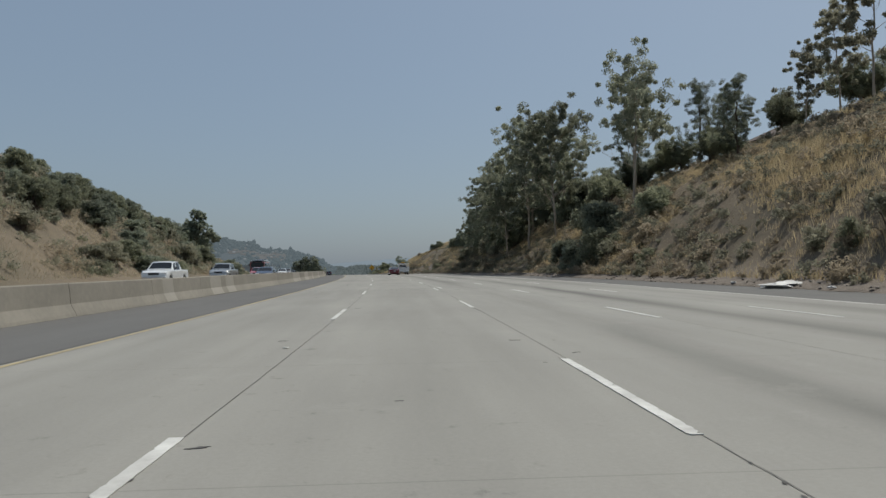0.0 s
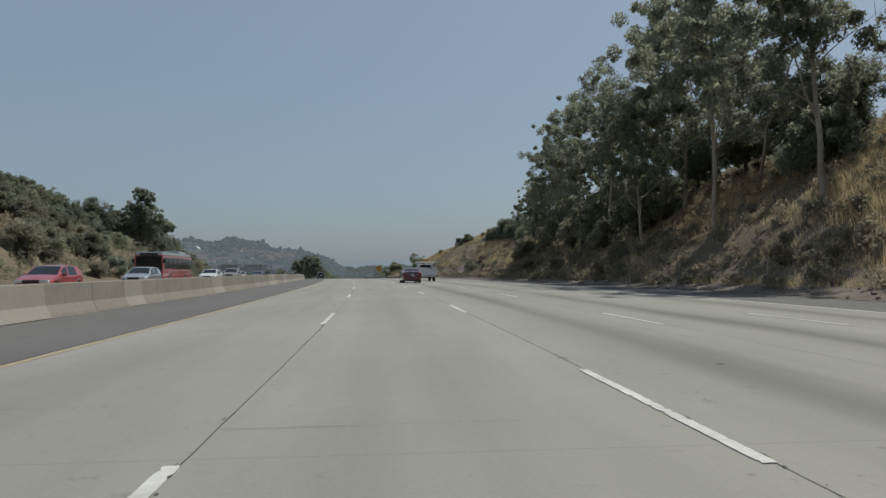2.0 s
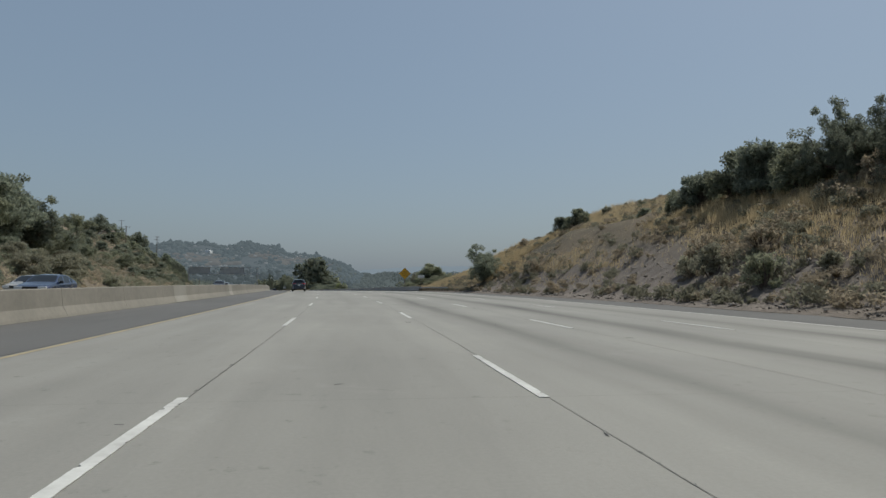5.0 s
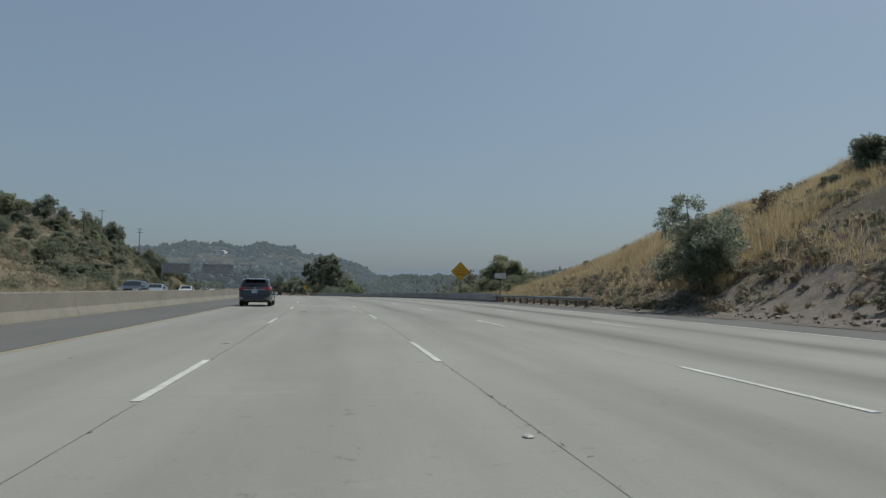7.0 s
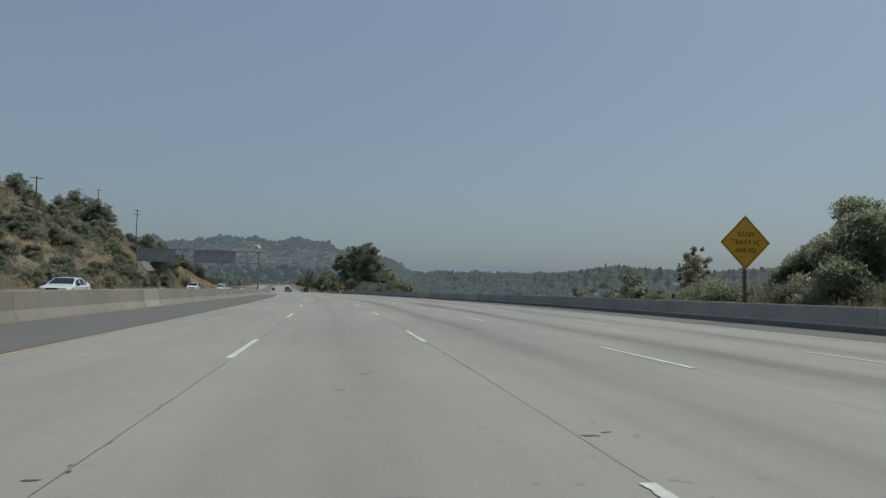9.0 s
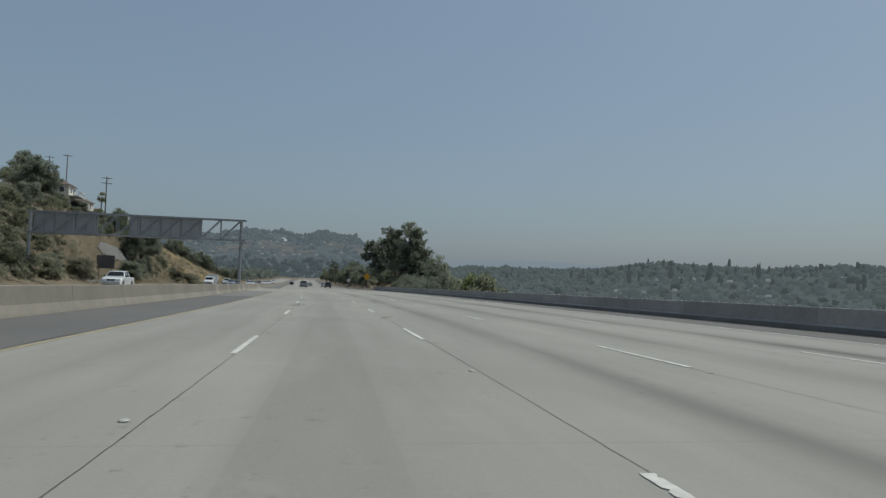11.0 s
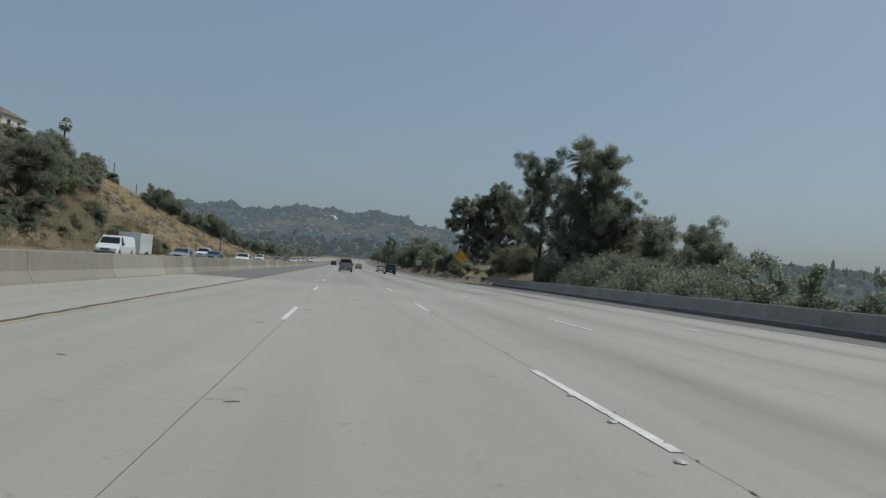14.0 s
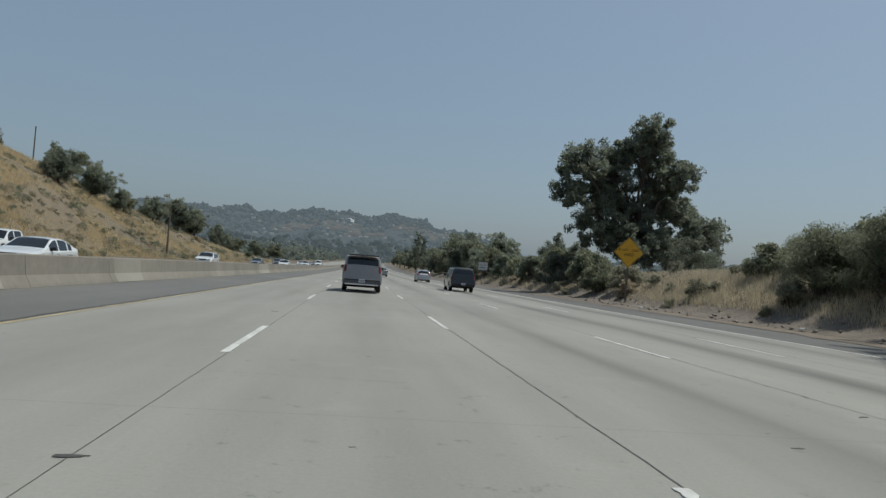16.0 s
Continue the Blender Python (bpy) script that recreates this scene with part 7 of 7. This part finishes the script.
utility_truck()


def ladder(m, label, material, length=4.2):
    g = thing("ladder", label, "ladder", m)
    for x in (-.2, .2):
        part("side_rail", boxed(x - .025, x + .025, -length / 2, length / 2, 0, .09), material, g)
    for k in range(13):
        y = -length / 2 + .2 + (length - .4) * k / 12
        part("rung", rod(bmesh.new(), (-.2, y, .045), (.2, y, .045), .018), STEEL, g)


ORANGE = mat("orange_fibreglass", (.42, .10, .05), .5, vary=.2, bump=.05)
YELLOW_P = mat("yellow_fibreglass", (.60, .40, .04), .5, vary=.15, bump=.05)
ladder(stand(169.0, 8.05, 2.24), "orange fibreglass extension ladder tied to the rack", ORANGE)
ladder(stand(169.2, 8.75, 2.24), "orange fibreglass ladder tied to the truck rack", ORANGE, 3.6)
part("bin_body", boxed(-.35, .35, -.25, .25, 0, .22, bevel=.02), YELLOW_P, thing("cable_bin", "yellow plastic bin strapped on the truck rack", "bin", stand(167.6, 8.35, 2.35)))

# dark crossover in the fast lane
cross = car("crossover_car", SUV, NAVY, along(269.8, -2.25, 4.70), "black-blue crossover car with long red tail lamps", "car")
part("tail_strip", boxed(-.60, .60, -2.325, -2.27, .955, .985, bevel=.006), CHROME, cross, "thin chrome strip")
part("badge", rod(bmesh.new(), (0, -2.325, 1.08), (0, -2.30, 1.08), .05, seg=20), CHROME, cross, "plain round chrome badge")
part("rear_wiper", boxed(-.30, .12, -2.215, -2.19, 1.20, 1.22), BLACK_TRIM, cross)
part("roof_fin", boxed(-.02, .02, -1.75, -1.55, 1.64, 1.72, bevel=.006), NAVY, cross)
part("roof_spoiler", boxed(-.58, .58, -2.12, -1.80, 1.545, 1.585, bevel=.012), NAVY, cross)
part("lower_valance", boxed(-.66, .66, -2.36, -2.10, .27, .42, bevel=.05), BLACK_TRIM, cross)
for side in (1, -1):
    part("bumper_trim", rod(bmesh.new(), (side * .80, -2.405, .55), (side * .62, -2.41, .47), .016), CHROME, cross)
    part("roof_rail", rod(bmesh.new(), (side * .62, .4, 1.67), (side * .60, -1.6, 1.66), .018), BLACK_TRIM, cross)
    part("window_trim", rod(bmesh.new(), (side * .896, .65, 1.048), (side * .896, -1.6, 1.125), .011), CHROME, cross)
    part("bumper_trim", rod(bmesh.new(), (side * .62, -2.41, .47), (side * .70, -2.41, .42), .014), CHROME, cross)
    part("bumper_trim", rod(bmesh.new(), (side * .70, -2.41, .42), (side * .88, -2.36, .41), .012), CHROME, cross)

# minivan ahead in our own lane
mini = car("minivan", dict(VAN, two_tone=paint("dark_grey_lower_paint", (.10, .10, .105))), SILVER_TAN, along(530.9, 1.80, 5.05), "beige minivan with dark rear glass and chrome bumper", "van")
part("roof_spoiler", boxed(-.72, .72, -2.50, -2.20, 1.785, 1.82, bevel=.012), BLACK_TRIM, mini)
part("bumper_strip", boxed(-.80, .80, -2.60, -2.50, .37, .45, bevel=.02), CHROME, mini, "bright chrome strip under the bumper")
for x in (-.62, .62):
    part("roof_rail", rod(bmesh.new(), (x, .2, 1.84), (x, -2.1, 1.84), .018), BLACK_TRIM, mini)
for x in (-.55, 0, .55):
    part("rack_bar", rod(bmesh.new(), (-.62, -1.2 + x, 1.85), (.62, -1.2 + x, 1.85), .014), BLACK_TRIM, mini)
part("bumper_strip", boxed(-.85, .85, -2.59, -2.57, .60, .645, bevel=.004), BLACK_TRIM, mini)
# others ahead
car("boxy_wagon", BOXY, BLACK_P, along(547.5, 9.35, 4.6), "black boxy wagon in the outer lanes", "car")
car("hatchback_car", HATCH, SILVER, along(581.0, 9.6, 4.25), "silver hatchback in the outer lanes", "car")
car("saloon_car", SEDAN, GREEN_P, along(612.0, 5.5, 4.86), "pale green saloon far ahead", "car")
car("sport_utility_car", SUV, BLACK_P, along(668.0, -1.9, 4.70), "black sport utility car far ahead in the fast lane", "car")

# oncoming traffic beyond the barrier
car("pickup_truck", PICKUP, WHITE_P, along(82.0, -16.0, 5.7, True), "white crew-cab pickup truck in the oncoming lanes", "truck", "oncoming traffic")
car("pickup_truck", PICKUP, SILVER, along(101.2, -15.6, 5.7, True), "silver crew-cab pickup truck in the oncoming lanes", "truck", "oncoming traffic")
for spec, color, s, off, label in (
        (SEDAN, BLUE_P, 106.0, -11.9, "dark blue saloon in the oncoming lanes"), (HATCH, BUS_RED, 124.5, -15.4, "red hatchback in the oncoming lanes"), (HATCH, SILVER, 140.0, -15.6, "silver hatchback in the oncoming lanes"),
        (SEDAN, WHITE_P, 164.4, -15.5, "white saloon in the oncoming lanes"), (SUV, SILVER_TAN, 179.5, -15.5, "beige estate car in the oncoming lanes"), (SEDAN, BLUE_P, 215.0, -15.4, "dark blue saloon in the oncoming lanes"),
        (SEDAN, TAN_P, 222.0, -19.0, "tan saloon in the oncoming lanes"), (SUV, BLACK_P, 295.5, -15.4, "black sport utility car in the oncoming lanes"), (SEDAN, WHITE_P, 330.0, -15.5, "white saloon in the oncoming lanes"), (SEDAN, SILVER, 306.0, -15.4, "silver saloon in the oncoming lanes"),
        (SEDAN, SILVER, 506.5, -15.4, "silver saloon in the oncoming lanes"), (SEDAN, BLUE_P, 524.5, -15.4, "dark blue saloon in the oncoming lanes"), (SEDAN, WHITE_P, 526.0, -11.9, "white saloon in the oncoming lanes"),
        (SUV, WHITE_P, 575.0, -15.5, "white sport utility car in the oncoming lanes"), (SEDAN, GREY_P, 612.0, -15.5, "grey saloon in the oncoming lanes"), (HATCH, WHITE_P, 620.0, -11.9, "white hatchback in the oncoming lanes"), (SUV, GREY_P, 640.0, -15.5, "grey sport utility car in the oncoming lanes"),
        (SUV, WHITE_P, 665.0, -11.9, "white sport utility car in the oncoming lanes"), (SEDAN, WHITE_P, 690.0, -15.5, "white saloon in the oncoming lanes"), (FULLVAN, WHITE_P, 712.0, -11.9, "white panel van in the oncoming lanes"), (SEDAN, SILVER, 740.0, -15.5, "silver saloon in the oncoming lanes")):
    car("panel_van" if spec is FULLVAN else "oncoming_car", spec, color, along(s, off, spec["L"], True), label, "car" if spec is not FULLVAN else "van", "oncoming traffic")
car("pickup_truck", PICKUP, WHITE_P, along(415.5, -19.0, 5.7, True), "white pickup truck in the oncoming lanes", "truck", "oncoming traffic")
car("pickup_truck", PICKUP, WHITE_P, along(537.5, -19.2, 5.7, True), "white pickup truck near the verge in the oncoming lanes", "truck", "oncoming traffic")
car("panel_van", FULLVAN, WHITE_P, along(497.0, -19.2, 5.6, True), "white panel van towing a box trailer", "van", "oncoming traffic")


def trailer():
    g = thing("box_trailer", "white box trailer behind a panel van", "trailer", along(503.4, -19.2, 4.6, True), "oncoming traffic")
    part("box_body", boxed(-1.02, 1.02, -2.1, 2.1, .55, 2.55, bevel=.03), WHITE_P, g)
    part("chassis", boxed(-.6, .6, -2.0, 2.9, .42, .54), BLACK_TRIM, g)
    part("hitch", rod(bmesh.new(), (0, 2.1, .48), (0, 3.3, .48), .05), BLACK_TRIM, g)
    tyre, rim, disc = W16
    for side in (1, -1):
        w = child("wheel", tyre, g, m=Matrix.Translation((side * 1.05, -.3, .33)) @ Matrix.Rotation(0 if side > 0 else math.pi, 4, "Z"))
        child("rim", rim, w)
        a, b = sorted((side * .98, side * 1.18))
        part("mudguard", boxed(a, b, -.75, .15, .70, .76, bevel=.01), BLACK_TRIM, g)


trailer()


def bus():
    g = thing("transit_bus", "red and grey city bus in the oncoming lanes", "bus", along(156.5, -19.2, 12.0, True), "oncoming traffic")
    part("body", boxed(-1.27, 1.27, -6, 6, .35, 1.35, bevel=.06), BUS_RED, g)
    part("upper_body", boxed(-1.26, 1.26, -5.98, 5.98, 1.35, 2.75, bevel=.06), BUS_RED, g)
    part("roof", boxed(-1.2, 1.2, -5.9, 5.9, 2.75, 3.05, bevel=.10), SILVER, g, "silver-grey roof")
    part("roof_unit", boxed(-.8, .8, -5.2, -2.2, 3.05, 3.35, bevel=.06), SILVER, g)
    part("windscreen", boxed(-1.15, 1.15, 5.96, 6.02, 1.25, 2.65, bevel=.02), GLASS, g)
    part("destination_panel", boxed(-.8, .8, 6.0, 6.04, 2.68, 2.95), BLACK_TRIM, g)
    for side in (1, -1):
        a, b = sorted((side * 1.25, side * 1.285))
        for k in range(7):
            y = 5.2 - k * 1.6
            part("side_window", boxed(a, b, y - 1.45, y, 1.5, 2.55, bevel=.01), GLASS, g)
        for y in (3.4, -3.2):
            tyre, rim, disc = W_TRUCK
            w = child("wheel", tyre, g, m=Matrix.Translation((side * 1.17, y, .46)) @ Matrix.Rotation(0 if side > 0 else math.pi, 4, "Z") @ Matrix.Scale(1.12, 4))
            child("rim", rim, w)
        a, b = sorted((side * 1.0, side * 1.2))
        part("headlamp", boxed(a, b, 5.97, 6.04, .7, .92, bevel=.02), LAMP_CLEAR, g)
        a, b = sorted((side * 1.3, side * 1.5))
        part("mirror", boxed(a, b, 5.8, 6.0, 2.0, 2.4, bevel=.03), BLACK_TRIM, g)


bus()
